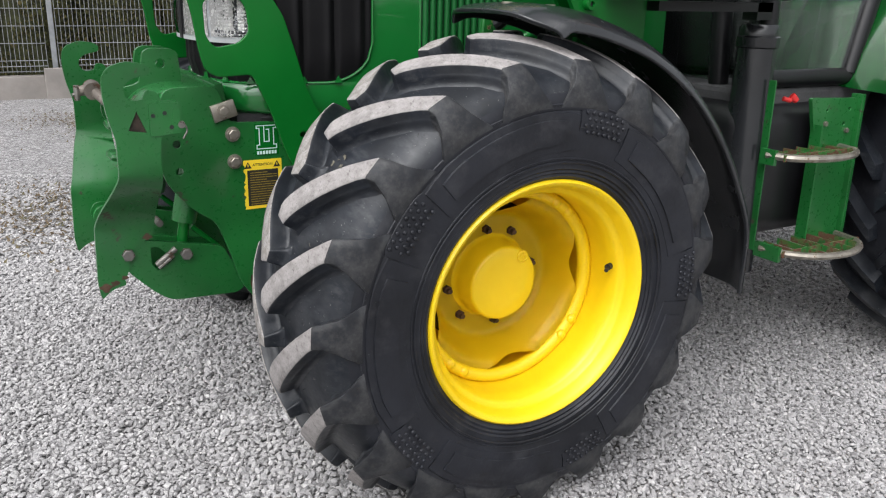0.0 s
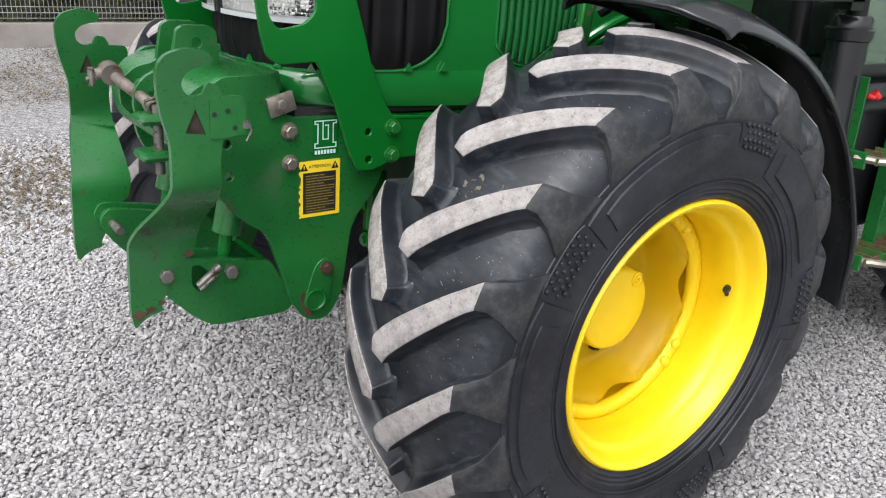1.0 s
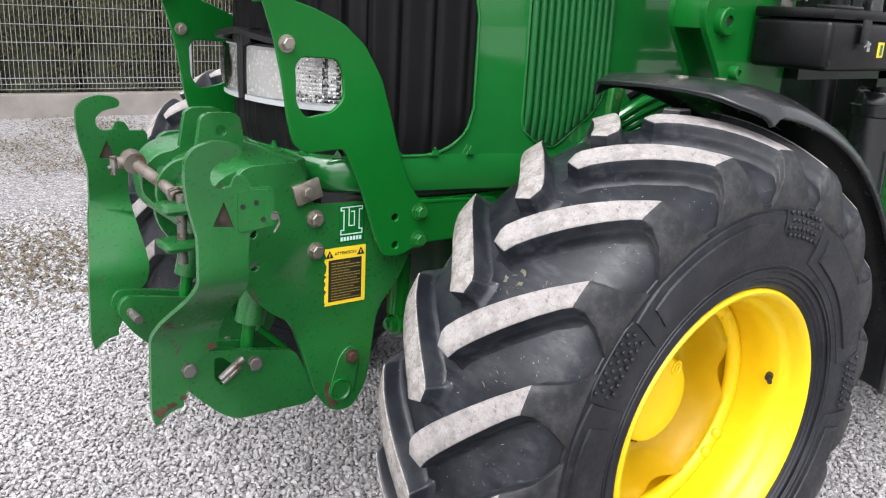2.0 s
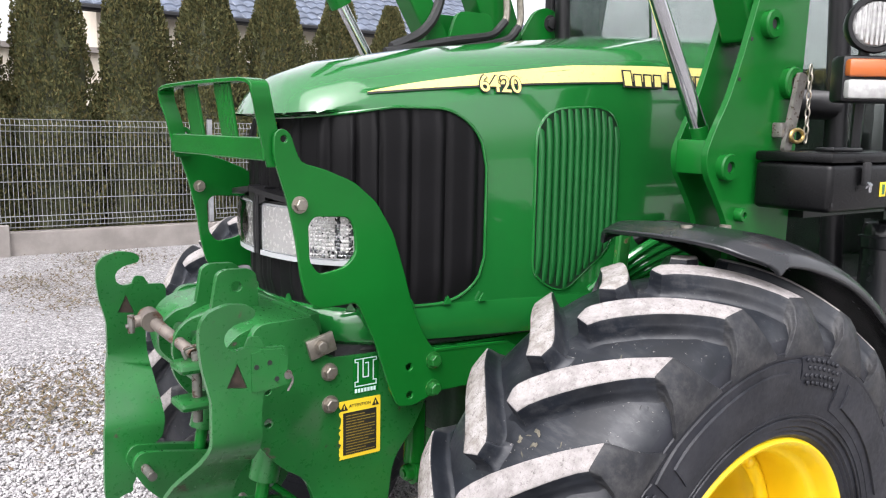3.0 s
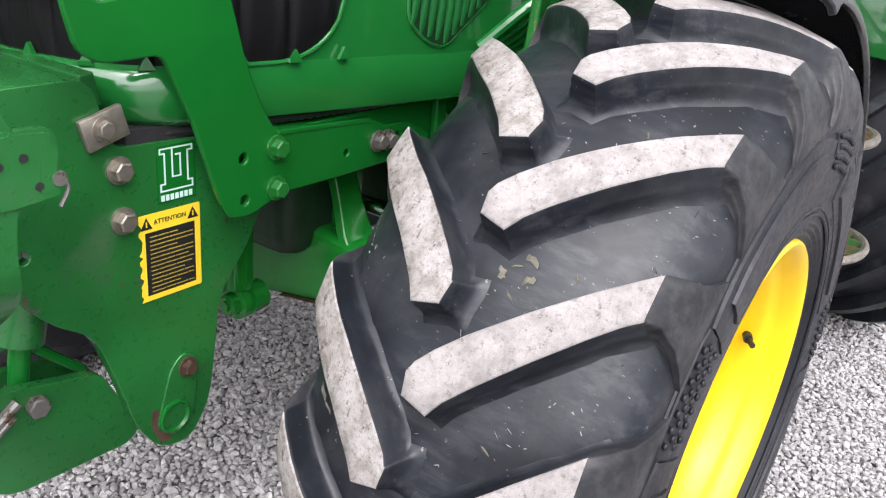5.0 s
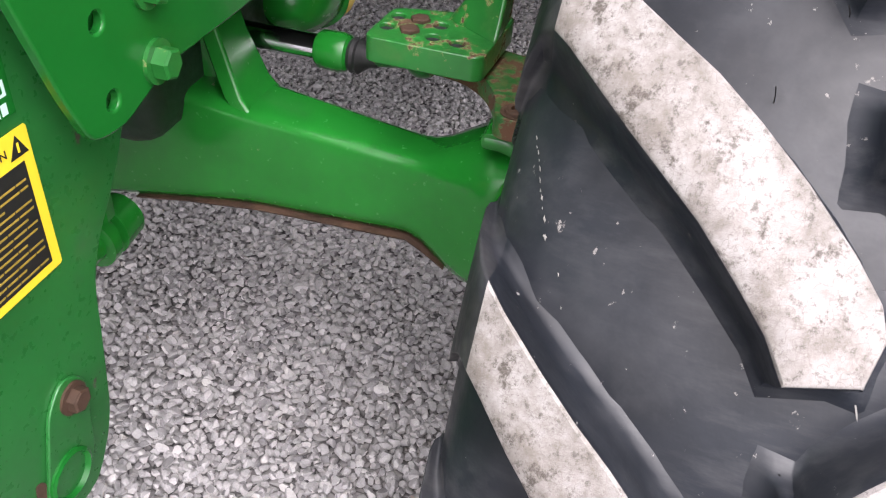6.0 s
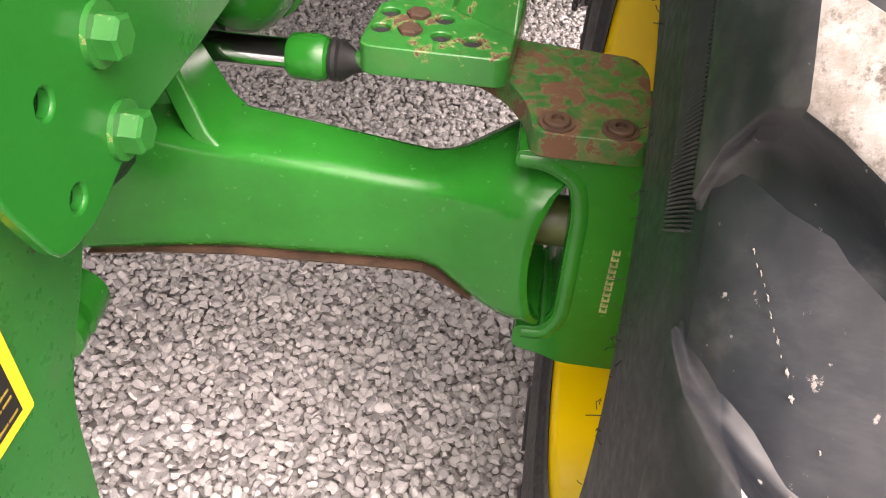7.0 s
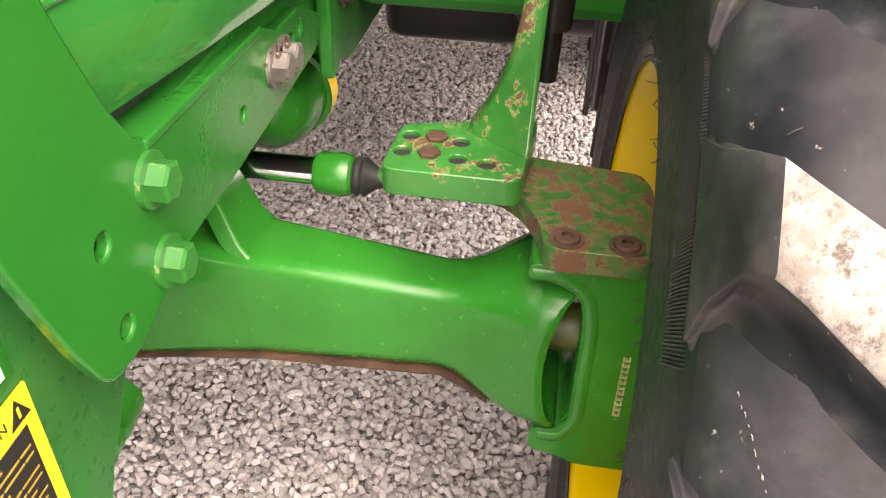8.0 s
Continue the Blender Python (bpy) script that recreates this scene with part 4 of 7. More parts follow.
joint_steel = surface("oily_dark_steel", (0.07, 0.065, 0.055), 0.35, metal=0.7, vary=0.4, big=40)
for side in (-1, 1):
    ax = part("front_axle", axle_half(side), axle_green, tractor, "green cast front axle beam with a flared end", smooth=40)
    bm = bmesh.new()
    loft(bm, [[(x, side * y, z) for x, y in ((xa, ya - 0.024), (xb, ya - 0.024), (xb, ya + 0.004), (xa, ya + 0.004))] for xa, xb, ya, z in ((-0.019, 0.08, 0.305, 0.69), (-0.016, 0.078, 0.288, 0.706), (-0.010, 0.078, 0.272, 0.722), (0.000, 0.07, 0.246, 0.79), (-0.005, 0.065, 0.218, 0.90))])
    part("axle_web", bm, axle_green, ax, smooth=40, bevel=0.004)
    bm = bmesh.new()
    loft(bm, [[(xx + dx, side * y, z) for dx, z in ((-0.0245, 0.5475 + k), (0.06, 0.5475 + k), (0.06, 0.5435 + k), (-0.022, 0.5435 + k))] for y, k, xx in ((0.10, -0.012, -0.006), (0.18, 0.0, -0.002), (0.29, 0.012, 0.001), (0.40, 0.016, 0.002), (0.515, 0.021, 0.002), (0.545, 0.010, -0.004), (0.575, -0.003, -0.012))])
    part("axle_flange", bm, rust_mat, ax, "rust-edged lower lip", smooth=0)
    # steering knuckle: a fork round the joint
    pts = fillet([(0.610, 0.773), (0.76, 0.773), (0.76, 0.468), (0.690, 0.468), (0.665, 0.480), (0.630, 0.488), (0.630, 0.525), (0.658, 0.524), (0.674, 0.545), (0.674, 0.700), (0.668, 0.735), (0.640, 0.752), (0.610, 0.752)], [0.01, 0.01, 0.01, 0.03, 0.02, 0.012, 0.012, 0.02, 0.03, 0.03, 0.03, 0.02, 0.008], 5)
    bm = plate([(side * a, b) for a, b in pts], -0.048, 0.09, axis="x")
    knuckle = part("steering_knuckle", bm, axle_green, tractor, "green forked steering knuckle with cast marks", smooth=40, bevel=0.010)
    bm = bmesh.new()
    tube(bm, [(-0.0380, side * a, b) for a, b in fillet([(0.614, 0.760), (0.642, 0.760), (0.676, 0.742), (0.685, 0.700), (0.685, 0.545), (0.668, 0.512), (0.640, 0.512)], [0, 0.02, 0.02, 0.02, 0.02, 0.015, 0], 5)], 0.0125, 14)
    part("cast_lip", bm, axle_green, knuckle, "rounded lip round the fork's mouth", smooth=60)
    bm = bmesh.new()
    lathe(bm, [(-0.055, 0.03), (-0.02, 0.045), (0.07, 0.075), (0.075, 0.0)], 32, Matrix.Translation((0.02, side * 0.78, 0.634)) @ (Matrix.Rotation(math.pi, 4, "Z") if side > 0 else Matrix.Identity(4)))
    part("hub_carrier", bm, axle_green, knuckle, smooth=40)
    bm = bmesh.new()
    rod(bm, (0.02, side * 0.61, 0.634), (0.02, side * 0.74, 0.634), 0.030, 20)
    part("drive_joint", bm, surface("oily_olive_casting", (0.055, 0.075, 0.018), 0.5, vary=0.3, big=30), knuckle, "olive drive joint inside the fork", smooth=40)
    bm = bmesh.new()
    lathe(bm, [(0.600, 0.0), (0.600, 0.058), (0.606, 0.058), (0.607, 0.052), (0.609, 0.064), (0.608, 0.050), (0.622, 0.050), (0.624, 0.056), (0.630, 0.056), (0.632, 0.046), (0.640, 0.044)], 28, Matrix.Translation((0.02, 0, 0.634)) @ (Matrix.Rotation(math.pi, 4, "Z") if side > 0 else Matrix.Identity(4)))
    part("joint_seal", bm, joint_steel, knuckle, "worn steel seal rings in the dark mouth", smooth=40)
    for i in range(11):
        z = 0.652 - 0.0088 * i
        bm = bmesh.new()
        for a, b, c, d in ((0.0, 0.0022, 0.0, 0.0066), (0.0022, 0.0085, 0.0, 0.0022), (0.0065, 0.0085, 0.0022, 0.0066 - 0.002 * (i % 2)), (0.0035, 0.0048, 0.0022, 0.0052 - 0.001 * (i % 3))):
            box(bm, (-0.0495, side * (0.7235 + a), z + c), (-0.046, side * (0.7235 + b), z + d))
        part("cast_mark", bm, text_cast, knuckle, smooth=0)
    # rusted steering arm bolted on top
    arm = fillet([(side * 0.622, -0.058), (side * 0.738, -0.058), (side * 0.738, 0.075), (side * 0.725, 0.105), (side * 0.60, 0.12), (side * 0.56, 0.14), (side * 0.49, 0.14), (side * 0.455, 0.115), (side * 0.465, 0.075), (side * 0.556, 0.062), (side * 0.594, 0.030), (side * 0.617, -0.015)], 0.02, 4)
    bm = plate([(b, a) for a, b in arm], 0.774, 0.802, axis="z")
    sarm = part("steering_arm", bm, rusty_green, tractor, "steering arm with flaking green paint and rust", smooth=40, bevel=0.008)
    for bx, by in ((-0.040, 0.706), (-0.038, 0.645)):
        bm = bmesh.new()
        lathe(bm, [(0.800, 0.0185), (0.8035, 0.0185), (0.8035, 0.0142), (0.8025, 0.0135), (0.8060, 0.0130), (0.8075, 0.0115), (0.8075, 0.0062), (0.803, 0.006), (0.803, 0.0)], 18, Matrix.Translation((bx, side * by, 0)) @ Matrix.Rotation(radians(-90), 4, "X"))
        part("socket_bolt", bm, rust_mat, sarm)
    # plate with rows of holes, and the mudguard stay that grows from it
    holes = [ring(hx, side * hy, 0.0103, 12) for hx, hy in ((0.074, 0.462), (0.072, 0.492), (0.068, 0.520), (0.038, 0.459), (0.036, 0.489), (0.031, 0.521), (0.026, 0.553))]
    bm = plate(fillet([(-0.002, side * 0.442), (-0.004, side * 0.592), (0.14, side * 0.602), (0.098, side * 0.448)], 0.016, 4), 0.811, 0.843, holes, axis="z")
    hp = part("stay_plate", bm, chip_green, tractor, "thick drilled plate with chipped green paint", smooth=40, bevel=0.006)
    for hx, hy in ((0.072, 0.492), (0.036, 0.489)):
        bolt(hp, (hx, side * hy, 0.836), (0, 0, 1), rust_mat, 0.013, 0.012, False)
    for hx, hy in ((0.074, 0.462), (0.068, 0.520), (0.038, 0.459), (0.031, 0.521), (0.026, 0.553)):
        bm = bmesh.new()
        rod(bm, (hx, side * hy, 0.815), (hx, side * hy, 0.838), 0.0098, 14)
        part("plugged_hole", bm, dark, hp)
    secs = []
    for f in range(19):
        t = (f / 18) ** 1.4
        y1 = 0.597 + 0.012 * t
        y0 = y1 - 0.021 - 0.055 * (1 - t) ** 7
        z = 0.840 + 0.496 * t
        xx = 0.108 + 0.03 * t
        fr = 0.018 + 0.05 * (1 - t) ** 8
        secs.append([(xx - 0.016, side * y0, z), (xx + 0.022, side * y0, z), (xx + 0.022, side * y1, z), (xx - fr, side * y1, z)])
    bm = bmesh.new()
    loft(bm, secs)
    part("mudguard_stay", bm, chip_green, tractor, "curved green mudguard stay", smooth=60, bevel=0.005)
    bm = bmesh.new()
    rod(bm, (0.170, side * 0.606, 0.945), (0.170, side * 0.614, 1.17), 0.022, 16)
    rod(bm, (0.170, side * 0.604, 0.88), (0.170, side * 0.606, 0.95), 0.013, 12)
    part("stay_tube", bm, plastic, tractor, "black mudguard tube")
    # steering ram
    bm = bmesh.new()
    RX, RZ = 0.104, 0.762
    rod(bm, (RX, side * 0.05, RZ), (RX, side * 0.345, RZ), 0.0185, 24)
    ram = part("steering_ram", bm, chrome, tractor, "chromed steering ram rod")
    turn = Matrix.Rotation(math.pi, 4, "Z") if side > 0 else Matrix.Identity(4)
    bm = bmesh.new()
    lathe(bm, [(-0.024, 0.0), (-0.024, 0.022), (-0.018, 0.0265), (0.010, 0.0275), (0.020, 0.025), (0.026, 0.018), (0.026, 0.0)], 24, Matrix.Translation((RX, side * 0.362, RZ)) @ turn)
    part("ram_end", bm, axle_green, ram, "green ram end")
    bm = bmesh.new()
    lathe(bm, [(0.0, 0.015), (0.0, 0.022), (0.005, 0.025), (0.009, 0.022), (0.014, 0.025), (0.020, 0.020), (0.030, 0.013), (0.042, 0.011), (0.042, 0.0)], 24, Matrix.Translation((RX, side * 0.386, RZ)) @ turn)
    part("ram_boot", bm, hose_rubber, ram, "black rubber boot")
    bm = bmesh.new()
    rod(bm, (RX, side * 0.41, RZ), (RX, side * 0.49, RZ + 0.012), 0.012, 16)
    bmesh.ops.create_uvsphere(bm, u_segments=16, v_segments=10, radius=0.026, matrix=Matrix.Translation((RX, side * 0.49, RZ + 0.014)))
    part("ball_joint", bm, chip_green, ram)
    bm = bmesh.new()
    rod(bm, (RX, side * 0.03, RZ), (RX, side * 0.20, RZ), 0.034, 24)
    part("ram_barrel", bm, axle_green, ram)
bm = bmesh.new()
loft(bm, [[(x, y, z) for x, z in fillet([(0.030 + d, 0.66), (0.10, 0.66), (0.10, top), (0.040 + d, top), (0.030 + d, top - 0.02)], 0.012, 3)] for y, d, top in ((-0.222, 0.012, 0.89), (-0.205, 0.0, 0.90), (0.0, -0.01, 0.92), (0.205, 0.0, 0.90), (0.222, 0.012, 0.89))])
part("axle_housing", bm, axle_green, tractor, "green cast housing over the middle of the axle", smooth=45)
# suspension accumulator with a yellow warning band
ACCU = Matrix.Translation((0.27, -0.225, 0.755)) @ Matrix.Rotation(radians(90), 4, "Z")
bm = bmesh.new()
lathe(bm, [(-0.06, 0.0), (-0.055, 0.025), (-0.035, 0.047), (0.0, 0.062), (0.054, 0.066), (0.056, 0.073), (0.078, 0.073), (0.080, 0.060), (0.12, 0.05), (0.13, 0.0)], 40, ACCU)
accu = part("accumulator", bm, axle_green, tractor, "green pressure accumulator with a yellow sticker")
bm = bmesh.new()
rows = []
for i in range(9):
    a = radians(-32 + 8 * i)
    rows.append([bm.verts.new(ACCU @ Vector((-0.0745 * math.cos(a), -w, 0.0745 * math.sin(a)))) for w in (0.050, 0.082)])
for a, b in zip(rows, rows[1:]):
    bm.faces.new((a[0], a[1], b[1], b[0]))
part("sticker_band", bm, decal_yellow, accu)
bm = bmesh.new()
box(bm, (0.325, -0.262, 0.82), (0.352, -0.244, 1.0))
part("accumulator_strap", bm, axle_green, accu, smooth=0, bevel=0.003)
bm = bmesh.new()
lathe(bm, [(-0.06, 0.0), (-0.06, 0.045), (-0.004, 0.050), (0.0, 0.036), (0.012, 0.036), (0.015, 0.050), (0.036, 0.050), (0.039, 0.034), (0.062, 0.032), (0.068, 0.026), (0.068, 0.0)], 24, Matrix.Translation((-0.190, -0.165, 0.600)) @ Matrix.Rotation(radians(-90), 4, "Z") @ Matrix.Scale(0.72, 4))
part("pivot_bushing", bm, axle_green, tractor, "grooved round pivot bushing")
bm = bmesh.new()
rod(bm, (-0.245, -0.165, 0.600), (-0.238, -0.165, 0.600), 0.013, 6)
rod(bm, (-0.215, -0.165, 0.63), (-0.205, -0.155, 0.69), 0.022, 14)
rod(bm, (-0.20, -0.16, 0.63), (-0.19, -0.15, 0.80), 0.03, 10)
part("pivot_bracket", bm, axle_green, tractor)


# ---- wheels ----
WHEEL = Matrix.Translation((0, -0.90, 0.634)) @ Matrix.Rotation(radians(-0.2), 4, "Z") @ Matrix.Rotation(radians(1.6), 4, "X")
CARCASS = [(0.214, 0.318), (0.219, 0.334), (0.228, 0.342), (0.2265, 0.348), (0.232, 0.352), (0.2305, 0.358), (0.2355, 0.362), (0.234, 0.369), (0.240, 0.40), (0.2425, 0.45), (0.240, 0.495), (0.237, 0.503), (0.239, 0.507), (0.229, 0.543), (0.208, 0.568), (0.17, 0.588), (0.11, 0.606), (0.05, 0.617), (0.0, 0.620)]


def carcass_r(w):
    pts = CARCASS[12:]
    a = abs(w)
    for (w1, r1), (w0, r0) in zip(pts, pts[1:]):
        if w0 <= a <= w1:
            return r0 + (r1 - r0) * (a - w0) / (w1 - w0)
    return CARCASS[12][1]


def inner_w(w):
    """The inner half of the tyre is a little narrower at its shoulder."""
    return w * (1 - 0.115 * (abs(w) / 0.24) ** 4)


UPPER_SIDE = ((2.7, -0.06), (1.9, 0.02), (1.3, 0.09), (0.92, 0.20), (0.70, 0.38), (0.52, 0.62), (0.36, 0.84), (0.20, 0.95), (0.0, 1.0))
LOWER_SIDE = ((2.7, -0.06), (1.9, 0.02), (1.35, 0.09), (1.10, 0.20), (0.98, 0.36), (0.90, 0.48), (0.76, 0.535), (0.58, 0.60), (0.36, 0.84), (0.20, 0.95), (0.0, 1.0))
SMOOTH_SIDE = ((2.7, -0.06), (1.9, 0.02), (1.3, 0.09), (0.92, 0.20), (0.76, 0.32), (0.66, 0.44), (0.58, 0.53), (0.50, 0.64), (0.36, 0.84), (0.20, 0.95), (0.0, 1.0))
NOSE_ROWS = ((-0.06, -0.027), (0.03, -0.018), (0.10, -0.012), (0.24, -0.008), (0.55, -0.0055), (0.86, -0.0035), (0.96, -0.0015))


def lug_mesh(mirror, pull):
    """One tread lug: a nose near the middle, steep sides that run out into the carcass, and a foot that widens down the shoulder."""
    st = [((-0.004, -2.4), (0.000, -0.3)), ((0.001, -3.5), (0.034, 0.5)), ((0.018, -5.2), (0.048, -1.4)), ((0.047, -7.7), (0.068, -3.3)), ((0.075, -9.9), (0.092, -5.5)), ((0.10, -12.0), (0.116, -7.9)), ((0.125, -14.2), (0.138, -10.1)), ((0.15, -16.5), (0.160, -12.4)), ((0.185, -19.7), (0.187, -15.2)), ((0.1965, -20.8), (0.197, -16.1)), ((0.203, -21.4), (0.203, -16.6))]
    foot = [((0.217, 0.603), (0.210, 0.560), -22.2, -16.9), ((0.232, 0.572), (0.219, 0.550), -23.5, -15.7), ((0.2385, 0.546), (0.226, 0.535), -25.2, -14.0), ((0.2408, 0.521), (0.231, 0.520), -27.2, -12.3), ((0.236, 0.503), (0.230, 0.503), -28.4, -11.4)]
    if mirror:
        # the inner feet end above the serrated band
        foot = foot[:3] + [((0.2375, 0.537), (0.229, 0.531), -25.6, -13.7), ((0.229, 0.531), (0.228, 0.529), -25.8, -13.5)]
    lines = []
    for (wl, tl), (wt, tt) in st:
        lines.append([((w, 0.667 - 1.15 * w * w), (w, carcass_r(w) - 0.001), th + pull * max(0.0, (w - 0.09) / 0.12)) for w, th in ((wl, tl), (wt, tt))])
    for top, base, tl, tt in foot:
        lines.append([(top, base, th + pull * (0.203 - 0.09) / 0.12) for th in (tl, tt)])
    sections = [(lines[0], dw, lid) for lid, dw in NOSE_ROWS] + [(line, 0.0, 2.0) for line in lines]
    bm = bmesh.new()
    rows = []
    for (up, low), dw, lid in sections:
        row = []
        ledge = 0.0 if mirror else min(1.0, max(0.0, (low[0][0] - 0.05) / 0.05))
        lower = [tuple(a + (b - a) * ledge for a, b in zip(p, q)) for p, q in zip(SMOOTH_SIDE, LOWER_SIDE)]
        for (top, base, th), side, sgn in ((up, UPPER_SIDE, -1), (low, lower[::-1], 1)):
            high = math.hypot(top[0] - base[0], top[1] - base[1])
            if sgn > 0:
                for f in (0.34, 0.67):
                    m = [up[0][k] + (low[0][k] - up[0][k]) * f for k in (0, 1)]
                    g = [up[1][k] + (low[1][k] - up[1][k]) * f for k in (0, 1)]
                    q = min(1.0, lid)
                    row.append((g[0] + (m[0] - g[0]) * q + dw, up[2] + (low[2] - up[2]) * f, g[1] + (m[1] - g[1]) * q))
            for spread, frac in side:
                q = min(frac, lid)
                row.append((base[0] + (top[0] - base[0]) * q + dw, th + sgn * spread * min(1.0, max(0.2, high / 0.045)), base[1] + (top[1] - base[1]) * q))
        rows.append([bm.verts.new(polar(w if not mirror else -inner_w(w), th, r)) for w, th, r in row])
    edge, n_nose = len(UPPER_SIDE) - 1, len(NOSE_ROWS)
    for i, (a, b) in enumerate(zip(rows, rows[1:])):
        for j in range(len(a) - 1):
            f = bm.faces.new((a[j], a[j + 1], b[j + 1], b[j]))
            f.material_index = 1 if (edge - 1 <= j <= edge + 3 and n_nose - 1 <= i < n_nose + 10) else 2 if i >= n_nose + 10 else 0
    bmesh.ops.recalc_face_normals(bm, faces=bm.faces)
    me = bpy.data.meshes.new("lug")
    bm.to_mesh(me)
    bm.free()
    me.materials.append(rubber)
    me.materials.append(dim_dirty_tread if mirror else worn_tread)
    me.materials.append(shoulder_rubber)
    me.shade_smooth()
    me.set_sharp_from_angle(angle=radians(58))
    return me


def polar(w, th, r):
    a = radians(th)
    return Vector((r * math.cos(a), -w, r * math.sin(a)))


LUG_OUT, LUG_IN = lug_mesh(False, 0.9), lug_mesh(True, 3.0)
LUGS = 19


def tyre(parent, m, label):
    bm = bmesh.new()
    prof = CARCASS + [(-inner_w(w) * 0.985, r) for w, r in CARCASS[-2::-1]]
    lathe(bm, prof, 152)
    for f in bm.faces:
        c = f.calc_center_median()
        f.material_index = 1 if c.y < -0.222 or c.y > 0.200 else 0
    ob = part("front_tyre", bm, [rubber, sidewall_rubber], parent, label, smooth=45)
    ob.matrix_basis = m
    for i in range(LUGS):
        for me, off in ((LUG_OUT, 139.0), (LUG_IN, 148.6)):
            lug = new("lug", me)
            lug.matrix_basis = Matrix.Rotation(-radians(off + i * 360 / LUGS), 4, "Y")
            lug.parent = ob
    # raised panels with sloping ends and fields of studs on the outer sidewall
    for k in range(5):
        a0 = 2.5 + 72 * k
        for b0, span, ri, ro, lift, ends in ((a0 + 9.5, 53.0, 0.400, 0.506, 0.0, 6.0), (a0 + 14.5, 43.0, 0.420, 0.488, 0.0035, 7.0), (a0 - 9.0, 18.0, 0.444, 0.512, 0.0, 9.0)):
            bm = bmesh.new()
            rows = []
            for i in range(25):
                f = i / 24
                e = min(1.0, ends * f, ends * (1 - f))
                th = b0 + span * f
                rm = 0.5 * (ri + ro)
                r0, r1 = rm + (ri - rm) * (0.9 + 0.1 * e), rm + (ro - rm) * (0.86 + 0.14 * e)
                edge_w, mid_w = 0.2445 + lift - 0.0035 * max(0, r1 - 0.49) / 0.02, 0.2462 + lift
                rows.append([bm.verts.new(polar(w, th, r)) for w, r in ((0.232, r0 - 0.001), (edge_w, r0 + 0.004), (mid_w, 0.5 * (r0 + r1)), (edge_w, r1 - 0.004), (0.232, r1 + 0.001))])
            for a, b in zip(rows, rows[1:]):
                for j in range(4):
                    bm.faces.new((a[j], a[j + 1], b[j + 1], b[j]))
            bm.faces.new(rows[0])
            bm.faces.new(rows[-1][::-1])
            part("sidewall_panel", bm, sidewall_rubber, ob, smooth=25)
        bm = bmesh.new()
        for i in range(7):
            for j in range(4):
                th = a0 - 7.2 + 2.2 * i + (1.1 if j % 2 else 0)
                p = polar(0.2465 - 0.002 * (j / 3) ** 2, th, 0.455 + 0.0155 * j)
                bmesh.ops.create_icosphere(bm, subdivisions=2, radius=0.0054, matrix=Matrix.Translation(p) @ Matrix.Diagonal((1, 0.62, 1, 1)))
        tagged(part("sidewall_studs", bm, sidewall_rubber, ob, "rows of small rubber studs", smooth=60), kind="stuff")
    for r in (0.378, 0.388, 0.517):
        bm = bmesh.new()
        tube(bm, [polar(0.2375 if r < 0.5 else 0.2358, 3 * i, r) for i in range(120)], 0.0030, 6, closed=True)
        part("sidewall_ring", bm, sidewall_rubber, ob)
    # fine serrations on the inner shoulder
    bm = bmesh.new()
    for i in range(236):
        th = 76 + 0.27 * i
        loft(bm, [[polar(w + 0.0010 * k, th + 0.135 * k, r) for w, r in ((-0.2060, 0.476), (-0.2115, 0.479), (-0.2122, 0.483), (-0.2118, 0.502), (-0.2096, 0.522), (-0.2040, 0.528), (-0.2000, 0.500))] for k in (0, 1)])
    tagged(part("shoulder_serration", bm, sidewall_rubber, ob, "fine serrated band on the shoulder", smooth=0), kind="stuff")
    return ob


